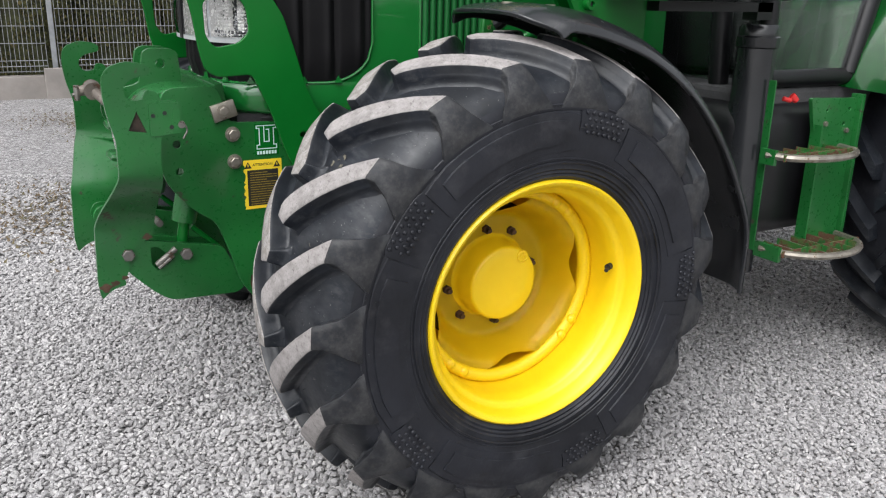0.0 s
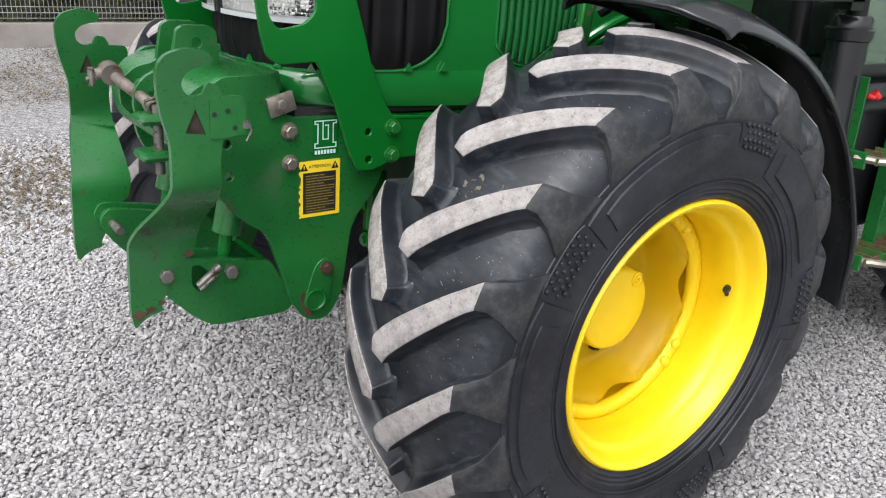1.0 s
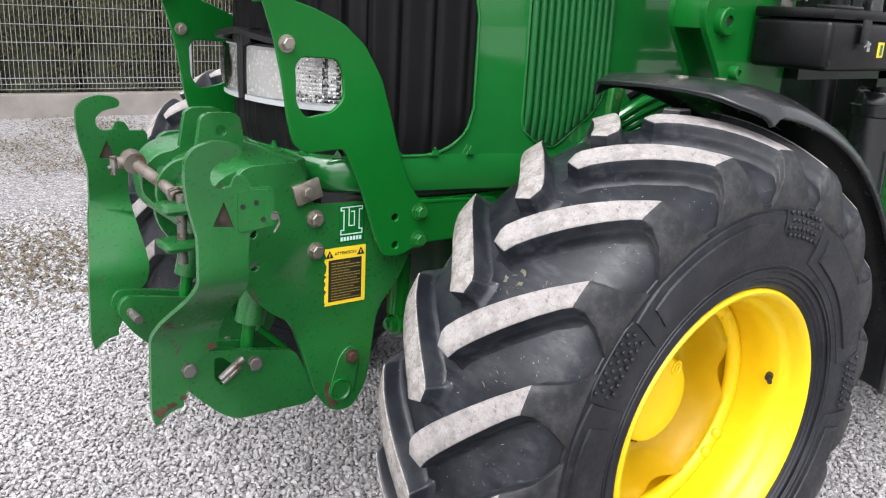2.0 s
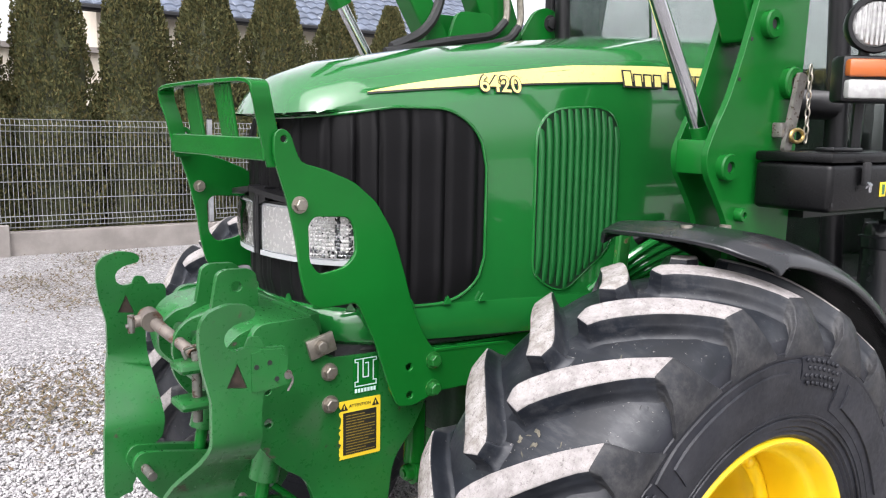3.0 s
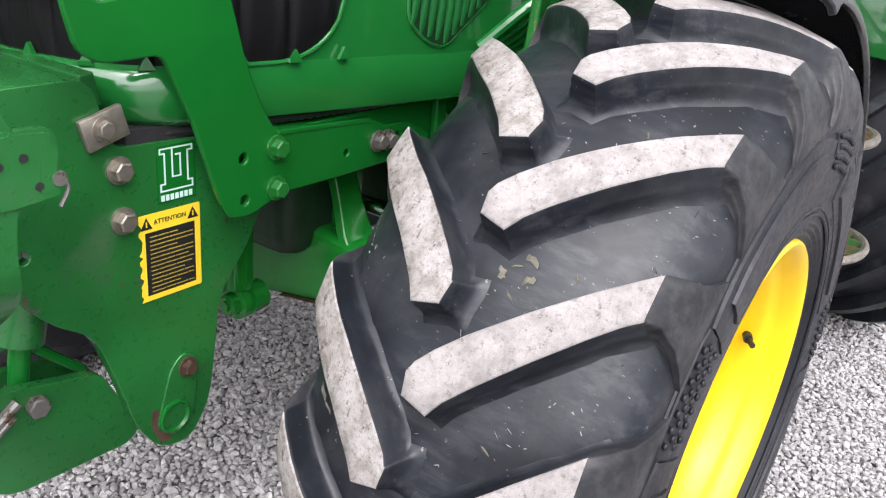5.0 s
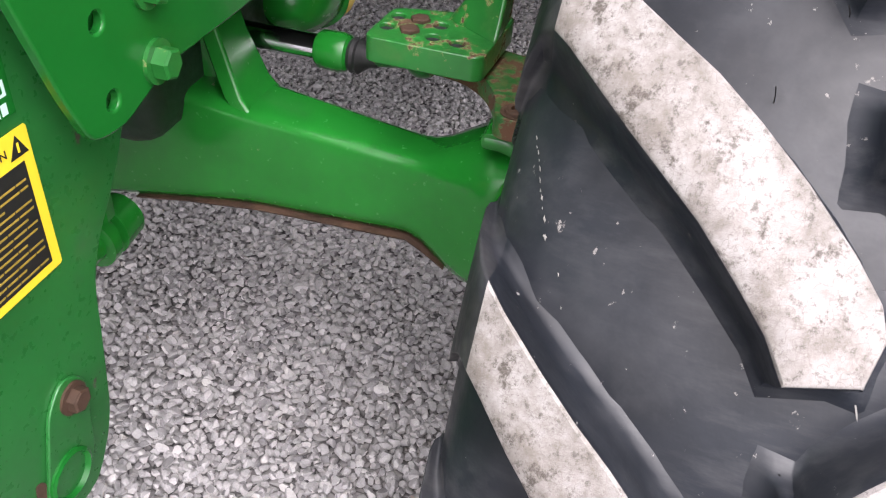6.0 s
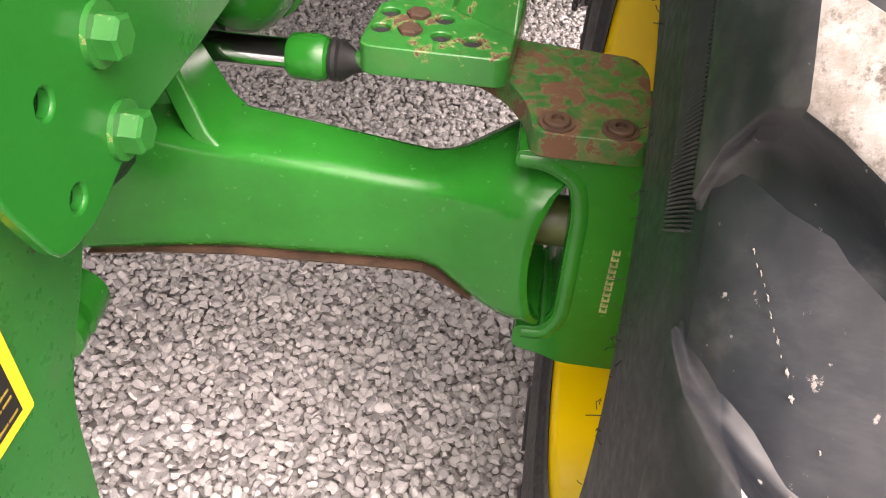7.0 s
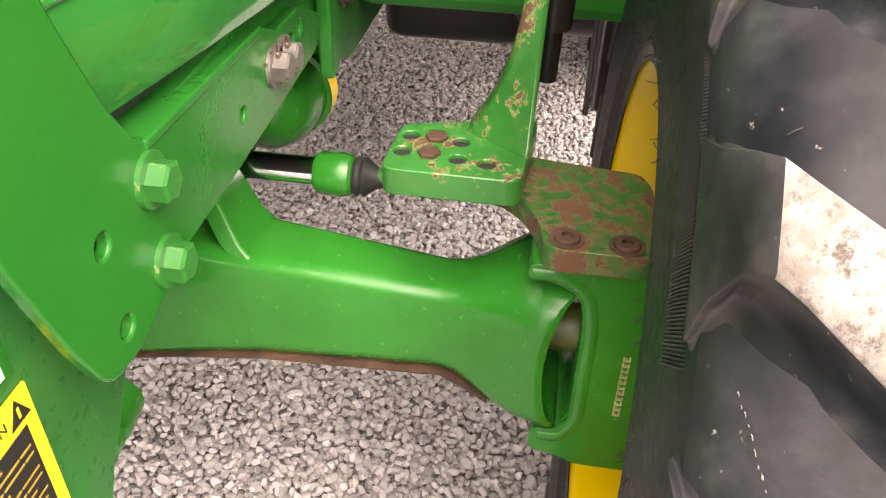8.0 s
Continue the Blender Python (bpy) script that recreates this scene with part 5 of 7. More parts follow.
def rim(parent, m, label):
    bm = bmesh.new()
    front = [(0.216, 0.3335), (0.224, 0.331), (0.2275, 0.326), (0.225, 0.319), (0.215, 0.3125), (0.193, 0.3045), (0.184, 0.3015), (0.178, 0.293), (0.170, 0.2855), (0.12, 0.2815), (0.06, 0.280), (0.0, 0.277), (-0.08, 0.280), (-0.13, 0.292), (-0.160, 0.304), (-0.182, 0.3125), (-0.191, 0.319), (-0.1935, 0.326), (-0.190, 0.331), (-0.182, 0.3335)]
    backs = [(-0.176, 0.326), (-0.165, 0.312), (-0.13, 0.300), (0.0, 0.285), (0.12, 0.289), (0.17, 0.293), (0.193, 0.312), (0.208, 0.326)]
    lathe(bm, front + backs, 120, closed=True)
    ob = part("front_rim", bm, yellow, parent, label, smooth=40)
    ob.matrix_basis = m
    bm = bmesh.new()
    lathe(bm, [(0.064, 0.2805), (0.074, 0.277), (0.078, 0.266), (0.074, 0.253), (0.064, 0.246), (0.052, 0.244), (0.046, 0.25), (0.046, 0.2805)], 120, closed=True)
    part("rim_ring", bm, yellow, ob, smooth=60)
    # dished disc with four openings at its edge
    bm = bmesh.new()
    rows = []
    for i in range(144):
        ph = 2 * math.pi * i / 144
        c = math.cos(4 * (ph - radians(8)))
        open_ = min(1.0, max(0.0, (c + 0.12) / 1.12)) ** 0.75
        r_out = 0.258 - 0.042 * open_
        row = []
        for j in range(15):
            r = 0.10 + (r_out - 0.10) * j / 14
            t = min(1.0, max(0.0, (r - 0.172) / 0.062))
            w = -0.034 + 0.094 * (t * t * (3 - 2 * t)) + 0.010 * open_ * max(0, (j - 10) / 4)
            row.append((r, w))
        rows.append([bm.verts.new((r * math.cos(ph), -w, r * math.sin(ph))) for r, w in row])
    for i in range(144):
        a, b = rows[i], rows[(i + 1) % 144]
        for j in range(14):
            bm.faces.new((a[j], b[j], b[j + 1], a[j + 1]))
    bmesh.ops.solidify(bm, geom=list(bm.faces), thickness=0.010)
    part("wheel_disc", bm, yellow, ob, "dished yellow wheel disc with four openings", smooth=50)
    bm = bmesh.new()
    lathe(bm, [(-0.095, 0.18), (-0.095, 0.284), (-0.088, 0.284), (-0.088, 0.18)], 72, closed=True)
    part("inner_flange", bm, yellow, ob, smooth=30)
    for i in range(8):
        a = radians(8 + 45 + 90 * (i // 2) + (6 if i % 2 else -6))
        bm = bmesh.new()
        bmesh.ops.create_uvsphere(bm, u_segments=12, v_segments=8, radius=0.0165, matrix=Matrix.Translation((0.262 * math.cos(a), -0.071, 0.262 * math.sin(a))) @ Matrix.Diagonal((1, 0.8, 1, 1)))
        part("weld_boss", bm, yellow, ob, smooth=60)
    for deg in (63, 98, 189, 228, 279, 318, 9):
        a = radians(deg)
        bm = bmesh.new()
        rod(bm, (0.138 * math.cos(a), 0.036, 0.138 * math.sin(a)), (0.138 * math.cos(a), 0.022, 0.138 * math.sin(a)), 0.0125, 6)
        rod(bm, (0.138 * math.cos(a), 0.024, 0.138 * math.sin(a)), (0.138 * math.cos(a), 0.010, 0.138 * math.sin(a)), 0.007, 10)
        part("wheel_nut", bm, rust_mat, ob, "dark rusty wheel nut")
    bm = bmesh.new()
    lathe(bm, [(-0.06, 0.10), (-0.036, 0.124), (-0.031, 0.117), (-0.020, 0.110), (0.034, 0.106), (0.042, 0.103), (0.0455, 0.097), (0.046, 0.060), (0.045, 0.0)], 72)
    part("hub_cap", bm, yellow, ob, "plain yellow hub cover", smooth=40)
    bm = bmesh.new()
    lathe(bm, [(0.044, 0.0185), (0.0485, 0.0180), (0.0495, 0.0155), (0.0475, 0.014), (0.0475, 0.009), (0.050, 0.0085), (0.050, 0.005), (0.047, 0.005), (0.047, 0.0)], 20, Matrix.Translation((0.054, 0, 0.072)))
    part("hub_plug", bm, yellow, ob, smooth=30)
    # a dark drum is added to stand for the shade behind the openings
    bm = bmesh.new()
    lathe(bm, [(-0.12, 0.0), (-0.12, 0.15), (-0.11, 0.185), (-0.07, 0.21), (-0.06, 0.19), (-0.06, 0.0)], 48)
    part("shade_drum", bm, dark, ob, "added dark drum, the shade seen behind the disc openings")
    bm = bmesh.new()
    rod(bm, (0.281, -0.150, 0.046), (0.262, -0.158, 0.046), 0.009, 12)
    rod(bm, (0.266, -0.156, 0.046), (0.246, -0.172, 0.044), 0.0055, 10)
    part("valve", bm, hose_rubber, ob, "black tyre valve")
    return ob


left_tyre = tyre(tractor, WHEEL, "ribbed black farm tyre with pale scuffed lugs")
splash = surface("dried_white_splash", (0.20, 0.195, 0.18), 0.9, vary=0.15)
straw = surface("dry_straw_flake", (0.105, 0.096, 0.072), 0.9, vary=0.4, big=60)


def flake(th, w, along, across, turn, material, name, label=""):
    """A thin, slightly domed fleck stuck to the tread."""
    r = carcass_r(w) + 0.0008
    if w < 0:
        w = -inner_w(-w) * 0.985 - 0.008
        u = -w / 0.985
        for _ in range(6):
            u = -w / (0.985 * (1 - 0.115 * (u / 0.24) ** 4))
        r = carcass_r(u) + 0.0012
    p, up = polar(w, th, r), polar(0, th, 1.0)
    axis = Vector((0, -1, 0))
    tan = axis.cross(up).normalized()
    u = tan * math.cos(turn) + axis * math.sin(turn)
    v = up.cross(u)
    bm = bmesh.new()
    rim_v = [bm.verts.new(p + u * along * math.cos(a) * (1 + 0.35 * math.sin(3 * a + th) + 0.3 * math.sin(5 * a + 2 * th)) + v * across * math.sin(a) * (1 + 0.5 * math.cos(4 * a + th))) for a in [2 * math.pi * i / 10 for i in range(10)]]
    mid = bm.verts.new(p + up * 0.0005)
    for i in range(10):
        bm.faces.new((rim_v[i], rim_v[(i + 1) % 10], mid))
    part(name, bm, material, left_tyre, label, smooth=0)


for th, w, a, b in ((140.1, -0.193, 0.0030, 0.0012), (140.7, -0.191, 0.0020, 0.0010), (141.0, -0.189, 0.0028, 0.0012), (141.5, -0.187, 0.0016, 0.0009), (142.0, -0.185, 0.0034, 0.0013), (142.7, -0.183, 0.0040, 0.0009), (143.3, -0.181, 0.0022, 0.0012), (143.7, -0.179, 0.0036, 0.0016), (144.3, -0.177, 0.0018, 0.0010), (144.9, -0.174, 0.0042, 0.0020), (145.9, -0.171, 0.0036, 0.0030), (147.8, -0.158, 0.0024, 0.0016), (149.6, -0.152, 0.0018, 0.0014)):
    flake(th, -0.193 + 1.2 * (w + 0.193), a * 0.5, b * 0.33, 0.35, splash, "splash_drop")
for th, w, a, b, tr in ((142.9, 0.033, 0.010, 0.0065, 0.6), (140.4, 0.057, 0.016, 0.006, 1.2), (142.6, 0.065, 0.012, 0.0065, 2.2), (144.9, 0.053, 0.010, 0.002, 0.9), (141.6, 0.046, 0.008, 0.002, 1.9), (140.4, 0.112, 0.008, 0.002, 0.3), (164.3, -0.152, 0.016, 0.004, 0.5), (165.5, -0.134, 0.012, 0.003, 0.8), (121.0, 0.10, 0.008, 0.002, 0.4), (160.5, 0.09, 0.009, 0.002, 1.1), (150.0, 0.08, 0.007, 0.0015, 0.2), (155.5, 0.02, 0.006, 0.002, 1.4)):
    flake(th, w, a * 0.8, b * 0.7, tr, straw, "straw_flake")
# short pale scratches on the tread floor
rng_scuff = random.Random(31)
bm = bmesh.new()
for i in range(150):
    th, w = rng_scuff.uniform(95, 185), rng_scuff.uniform(-0.02, 0.225)
    p, up = polar(w, th, carcass_r(w) + 0.0011), polar(0, th, 1.0)
    tan = Vector((0, -1, 0)).cross(up).normalized()
    turn = rng_scuff.gauss(1.45, 0.5)
    u = tan * math.cos(turn) + Vector((0, -1, 0)) * math.sin(turn)
    v = up.cross(u)
    a, b = 0.0015 + 0.006 * rng_scuff.random() ** 3, rng_scuff.uniform(0.0003, 0.0008)
    bm.faces.new([bm.verts.new(p + u * a * s + v * b * q) for s, q in ((-1, 0.2), (-0.3, -1), (0.6, -0.7), (1, 0.1), (0.4, 1), (-0.5, 0.8))])
tagged(part("scuff_marks", bm, splash, left_tyre, "short pale scratches in the rubber", smooth=0), kind="stuff")
# moulding hairs left standing on lugs and sidewall
rng_hair = random.Random(77)
bm = bmesh.new()
for i in range(320):
    if i < 100:
        w, th = rng_hair.uniform(-0.19, 0.20), rng_hair.uniform(80, 200)
        a, out = polar(w if w > 0 else -inner_w(-w), th, carcass_r(w) - 0.001), polar(0, th, 1.0)
    elif i < 220:
        r, th = rng_hair.uniform(0.38, 0.53), rng_hair.uniform(0, 360)
        a, out = polar(0.2395, th, r), Vector((0, -1, 0))
    else:
        r, th = rng_hair.uniform(0.335, 0.42), rng_hair.uniform(60, 220)
        a, out = polar(-0.205, th, r), Vector((0, 1, 0))
    bend = Vector((rng_hair.gauss(0, 1), rng_hair.gauss(0, 1), rng_hair.gauss(0, 1)))
    long = rng_hair.uniform(0.005, 0.013)
    tube(bm, [a, a + (out + 0.5 * bend).normalized() * long * 0.5, a + (out + 0.9 * bend).normalized() * long], 0.00045, 3)
tagged(part("moulding_hairs", bm, hose_rubber, left_tyre, "thin rubber moulding hairs", smooth=60), kind="stuff")
rim(tractor, WHEEL, "deep yellow steel rim")
RIGHT = Matrix.Translation((0, 0.90, 0.634))
tyre(tractor, RIGHT, "ribbed black farm tyre with pale scuffed lugs")
rim(tractor, RIGHT @ Matrix.Rotation(math.pi, 4, "Z"), "deep yellow steel rim")

# ---- mudguard over the left front wheel ----
def mudguard(side):
    path = smooth_path([(-0.065, 0, 1.356), (0.05, 0, 1.364), (0.19, 0, 1.338), (0.35, 0, 1.278), (0.50, 0, 1.180), (0.63, 0, 1.045), (0.737, 0, 0.88), (0.800, 0, 0.73), (0.802, 0, 0.535)], 8)
    bm = bmesh.new()
    rows = []
    for i, p in enumerate(path):
        f = i / (len(path) - 1)
        d = (path[min(i + 1, len(path) - 1)] - path[max(i - 1, 0)]).normalized()
        nrm = Vector((-d.z, 0, d.x))
        row = []
        for u, drop in ((-1.0, 0.040), (-0.97, 0.016), (-0.90, 0.005), (-0.6, 0.0), (-0.2, -0.004), (0.2, -0.004), (0.55, 0.0), (0.68, 0.006), (0.78, 0.016), (0.88, 0.026), (0.95, 0.036), (0.985, 0.046), (1.0, 0.058)):
            back = max(0.0, 1 - 7 * f) * (0.075 * max(0.0, (u - 0.62) / 0.38) ** 1.5 + 0.035 * max(0.0, (-u - 0.6) / 0.4))
            row.append(bm.verts.new((p.x + back - nrm.x * drop, side * (0.897 + 0.223 * u), p.z - nrm.z * drop - 0.008 * max(0.0, 1 - 20 * f))))
        rows.append(row)
    for a, b in zip(rows, rows[1:]):
        for j in range(len(a) - 1):
            bm.faces.new((a[j], a[j + 1], b[j + 1], b[j]))
    bmesh.ops.recalc_face_normals(bm, faces=bm.faces)
    bmesh.ops.solidify(bm, geom=list(bm.faces), thickness=0.012)
    return part("mudguard", bm, faded_plastic, tractor, "black plastic front mudguard", smooth=50, bevel=0.003)


mg = mudguard(-1)
mudguard(1)
for x, z in ((0.0, 1.370), (0.135, 1.364)):
    bm = bmesh.new()
    rod(bm, (x, -0.90, z - 0.03), (x, -0.90, z), 0.013, 14)
    part("mudguard_bolt", bm, zinc, mg)
bm = bmesh.new()
tube(bm, smooth_path([(0.15, -0.63, 1.30), (0.18, -0.70, 1.335), (0.22, -0.95, 1.315)], 6), 0.018, 10)
part("mudguard_bracket", bm, plastic, mg)

# ---- cab, steps, tank and rear wheel ----
def bar(bm, pts, r):
    return tube(bm, smooth_path(pts, 6), r, 8)


for a, b, r in (((1.10, -0.62, 1.10), (1.02, -0.60, 2.5), 0.035), ((1.14, -0.78, 1.12), (1.10, -0.74, 2.5), 0.03), ((1.55, -0.80, 1.14), (1.95, -0.76, 2.5), 0.035), ((1.14, -0.78, 1.13), (1.56, -0.80, 1.13), 0.03), ((1.10, 0.62, 1.10), (1.02, 0.60, 2.5), 0.035), ((1.14, 0.78, 1.12), (1.10, 0.74, 2.5), 0.03)):
    bm = bmesh.new()
    rod(bm, a, b, r, 12)
    part("cab_pillar", bm, plastic, tractor, "black cab frame bar", smooth=40)
bm = bmesh.new()
box(bm, (1.05, -0.80, 0.98), (2.5, 0.80, 1.10))
part("cab_floor", bm, surface("grey_floor_mat", (0.05, 0.05, 0.052), 0.8, vary=0.25, big=12), tractor, "dark cab floor edge", smooth=0, bevel=0.02)
bm = bmesh.new()
box(bm, (1.0, -0.9, 2.5), (2.7, 0.9, 2.62))
part("cab_roof", bm, green, tractor, "green cab roof", smooth=0, bevel=0.04)
bm = bmesh.new()
box(bm, (2.3, -0.75, 1.1), (2.38, 0.75, 1.45))
part("cab_rear_wall", bm, dark, tractor, "dark rear of the cab", smooth=0)
bm = bmesh.new()
box(bm, (1.62, -0.30, 1.12), (2.1, 0.30, 1.42))
box(bm, (2.0, -0.28, 1.42), (2.15, 0.28, 1.85))
bmesh.ops.bevel(bm, geom=list(bm.edges), offset=0.04, segments=2, affect="EDGES", profile=0.5)
part("seat", bm, dark, tractor, "dark driver's seat")
bm = bmesh.new()
box(bm, (1.12, -0.28, 1.1), (1.4, 0.28, 1.62))
bmesh.ops.bevel(bm, geom=list(bm.edges), offset=0.05, segments=2, affect="EDGES", profile=0.5)
part("dashboard", bm, plastic, tractor, "dark dashboard")
bm = bmesh.new()
tube(bm, [Vector((1.50 + 0.13 * math.cos(a), 0.18 * math.sin(a), 1.70 + 0.07 * math.cos(a))) for a in [2 * math.pi * i / 24 for i in range(24)]], 0.014, 8, closed=True)
part("steering_wheel", bm, plastic, tractor)
for name, corners in (("door_glass", ((1.17, -0.785, 1.16), (1.54, -0.805, 1.16), (1.93, -0.765, 2.47), (1.13, -0.745, 2.47))), ("front_glass", ((1.11, -0.63, 1.12), (1.145, -0.76, 1.13), (1.105, -0.725, 2.47), (1.03, -0.61, 2.47))), ("windscreen", ((1.10, -0.59, 1.11), (1.10, 0.59, 1.11), (1.02, 0.57, 2.47), (1.02, -0.57, 2.47))), ("door_glass", ((1.17, 0.785, 1.16), (1.54, 0.805, 1.16), (1.93, 0.765, 2.47), (1.13, 0.745, 2.47)))):
    bm = bmesh.new()
    bm.faces.new([bm.verts.new(c) for c in corners])
    bmesh.ops.solidify(bm, geom=list(bm.faces), thickness=0.005)
    g = part(name, bm, door_shade if name == "door_glass" else glass, tractor, "tinted cab window", smooth=0)
    g.visible_shadow = False
# tall intake pipe beside the cab
bm = bmesh.new()
lathe(bm, [(0.48, 0.0), (0.48, 0.078), (0.62, 0.080), (0.85, 0.073), (1.15, 0.064), (1.235, 0.062), (1.24, 0.070), (1.27, 0.072), (1.275, 0.063), (1.30, 0.063), (1.31, 0.055), (1.31, 0.0)], 24, Matrix.Translation((1.06, -0.80, 0)) @ Matrix.Rotation(radians(-90), 4, "X"))
part("intake_pipe", bm, faded_plastic, tractor, "black upright pipe beside the cab", smooth=40)
# dark panel added as shade inside the cab, and under-cab boxes
bm = rounded_block((1.56, -0.74, 1.10), (2.32, -0.70, 1.36), 0.02, 2)
part("cab_shade_panel", bm, dark, tractor, "added dark panel that gives the cab's inner shade")
bm = rounded_block((1.10, -0.56, 0.515), (1.75, -0.20, 0.86), 0.04, 3)
part("under_tank", bm, plastic, tractor, "black tank under the cab")
bm = rounded_block((0.88, -0.20, 0.58), (1.7, 0.20, 0.80), 0.05, 3)
part("gearbox", bm, green, tractor, "green gearbox housing")
# fuel tank
bm = rounded_block((0.98, -0.845, 0.585), (1.62, -0.50, 1.055), 0.075, 5)
part("fuel_tank", bm, plastic, tractor, "black plastic fuel tank behind the steps", smooth=40)
bm = bmesh.new()
rod(bm, (1.200, -0.85, 1.078), (1.217, -0.862, 1.063), 0.015, 10, 0.010)
rod(bm, (1.162, -0.85, 1.072), (1.188, -0.86, 1.065), 0.008, 8)
part("red_cap", bm, red_plastic, tractor, "small red plastic caps")
# steps
step_side = fillet([(1.30, 0.58), (1.50, 0.56), (1.505, 1.065), (1.25, 1.075), (1.285, 0.96)], 0.012, 3)
bm = plate(step_side, -0.895, -0.880, [ring(1.46, 1.03, 0.007, 8), ring(1.44, 0.98, 0.007, 8), ring(1.34, 1.03, 0.006, 8)])
stp = part("step_panel", bm, worn_green, tractor, "green step side panel with rusty scuffs", smooth=0, bevel=0.003)
for lo, hi in (((1.495, -0.915, 0.56), (1.512, -0.87, 1.08)), ((1.052, -0.90, 0.57), (1.058, -0.872, 1.14)), ((1.285, -0.925, 0.585), (1.292, -0.88, 0.985))):
    bm = bmesh.new()
    box(bm, lo, hi)
    part("step_edge", bm, worn_green, stp, smooth=0, bevel=0.002)


def step(z, y0, y1, x0, x1):
    bm = bmesh.new()
    rim_pts = [(x0, y1, z)] + [(x0 + (x1 - x0) * t, y1 + (y0 - y1) * math.sin(math.pi * t) ** 0.35, z) for t in [i / 20 for i in range(1, 20)]] + [(x1, y1, z)]
    tube(bm, rim_pts, 0.0125, 8)
    ob = part("step", bm, zinc, tractor, "worn bare-metal step rim with an open tread")
    for i in range(5):
        bm = bmesh.new()
        t = (i + 0.8) / 5.6
        xa = x0 + (x1 - x0) * t
        box(bm, (xa - 0.004, y1 + (y0 - y1) * 0.95 * math.sin(math.pi * t) ** 0.35, z - 0.012), (xa + 0.001, y1 + 0.03, z + 0.009))
        part("tread_bar", bm, rusty_green, ob, smooth=0)
    bm = bmesh.new()
    box(bm, (x0, y1 + (y0 - y1) * 0.5 - 0.003, z - 0.012), (x1, y1 + (y0 - y1) * 0.5 + 0.003, z + 0.010))
    part("tread_bar", bm, rusty_green, ob, smooth=0)
    bm = bmesh.new()
    box(bm, (x0 - 0.006, y0 + 0.10, z - 0.03), (x0 + 0.008, y1 + 0.02, z + 0.02))
    part("step_bracket", bm, worn_green, ob, smooth=0)


for bx, bz in ((1.335, 0.985), (1.455, 0.955)):
    bm = bmesh.new()
    rod(bm, (bx, -0.893, bz), (bx, -0.905, bz), 0.009, 6)
    part("bolt", bm, zinc, stp, "bright plated bolt", smooth=0)
step(0.905, -1.055, -0.92, 1.03, 1.40)
step(0.585, -1.10, -0.92, 1.06, 1.46)
# rear mudguards and wheels
for side in (-1, 1):
    bm = bmesh.new()
    rows = []
    for i in range(15):
        a = radians(166 - 9 * i)
        r = 0.90
        rows.append([bm.verts.new((2.42 + r * math.cos(a) * 1.02, y, 0.86 + r * math.sin(a) + dz)) for y, dz in ((side * 1.22, -0.05), (side * 1.21, -0.01), (side * 1.17, 0.0), (side * 0.72, 0.02))])
    for a, b in zip(rows, rows[1:]):
        for j in range(3):
            bm.faces.new((a[j], a[j + 1], b[j + 1], b[j]))
    bmesh.ops.solidify(bm, geom=list(bm.faces), thickness=0.012)
    part("rear_mudguard", bm, hood_green, tractor, "broad green rear mudguard", smooth=50)
    REAR_C = Vector((2.42, side * 0.95, 0.80))
    REAR_M = Matrix.Translation(REAR_C) @ (Matrix.Rotation(math.pi, 4, "Z") if side > 0 else Matrix.Identity(4))
    bm = bmesh.new()
    lathe(bm, [(0.20, 0.46), (0.24, 0.52), (0.25, 0.62), (0.23, 0.70), (0.18, 0.755), (0.0, 0.775), (-0.18, 0.755), (-0.23, 0.70), (-0.24, 0.52), (-0.20, 0.46)], 96, REAR_M)
    rear = part("rear_tyre", bm, sidewall_rubber, tractor, "large black rear tyre", smooth=50)
    for i in range(21):
        for sg, off in ((1, 0.0), (-1, 0.5)):
            bm = bmesh.new()
            a0 = 360 * (i + off) / 21
            secs = []
            for t in range(6):
                f = t / 5
                w, th = 0.01 + 0.215 * f, a0 - 17 * f
                top = 0.826 - 0.65 * w * w
                secs.append([polar(sg * w, th - 3.2, 0.72), polar(sg * w, th - 1.8, top), polar(sg * w, th + 1.8, top), polar(sg * w, th + 3.2, 0.72)])
            loft(bm, secs)
            lug = part("lug", bm, rubber, rear, smooth=35)
            lug.location = REAR_C
    bm = bmesh.new()
    lathe(bm, [(0.19, 0.47), (0.205, 0.462), (0.19, 0.44), (0.10, 0.42), (0.02, 0.40), (-0.02, 0.20), (0.02, 0.15), (0.06, 0.13), (0.06, 0.0)], 64, REAR_M)
    part("rear_rim", bm, yellow, tractor, "yellow rear wheel rim", smooth=45)
# work lamp, indicator and their stand
lamp_clear = surface("milky_lamp_lens", (0.36, 0.36, 0.35), 0.2, vary=0.15, big=60, bump=0.2, coat=0.4)
bm = bmesh.new()
lathe(bm, [(-0.07, 0.0), (-0.07, 0.03), (-0.03, 0.062), (0.012, 0.072), (0.02, 0.068), (0.02, 0.058), (0.012, 0.056), (0.0, 0.0)], 28, Matrix.Translation((0.640, -0.93, 1.842)) @ Matrix.Rotation(radians(-40), 4, "Z"))
lamp = part("work_lamp", bm, plastic, tractor, "round work lamp in a black housing", smooth=40)
bm = bmesh.new()
lathe(bm, [(0.010, 0.057), (0.018, 0.050), (0.024, 0.03), (0.026, 0.0)], 28, Matrix.Translation((0.640, -0.93, 1.842)) @ Matrix.Rotation(radians(-40), 4, "Z"))
lens = part("lamp_lens", bm, lamp_clear, lamp, smooth=60)
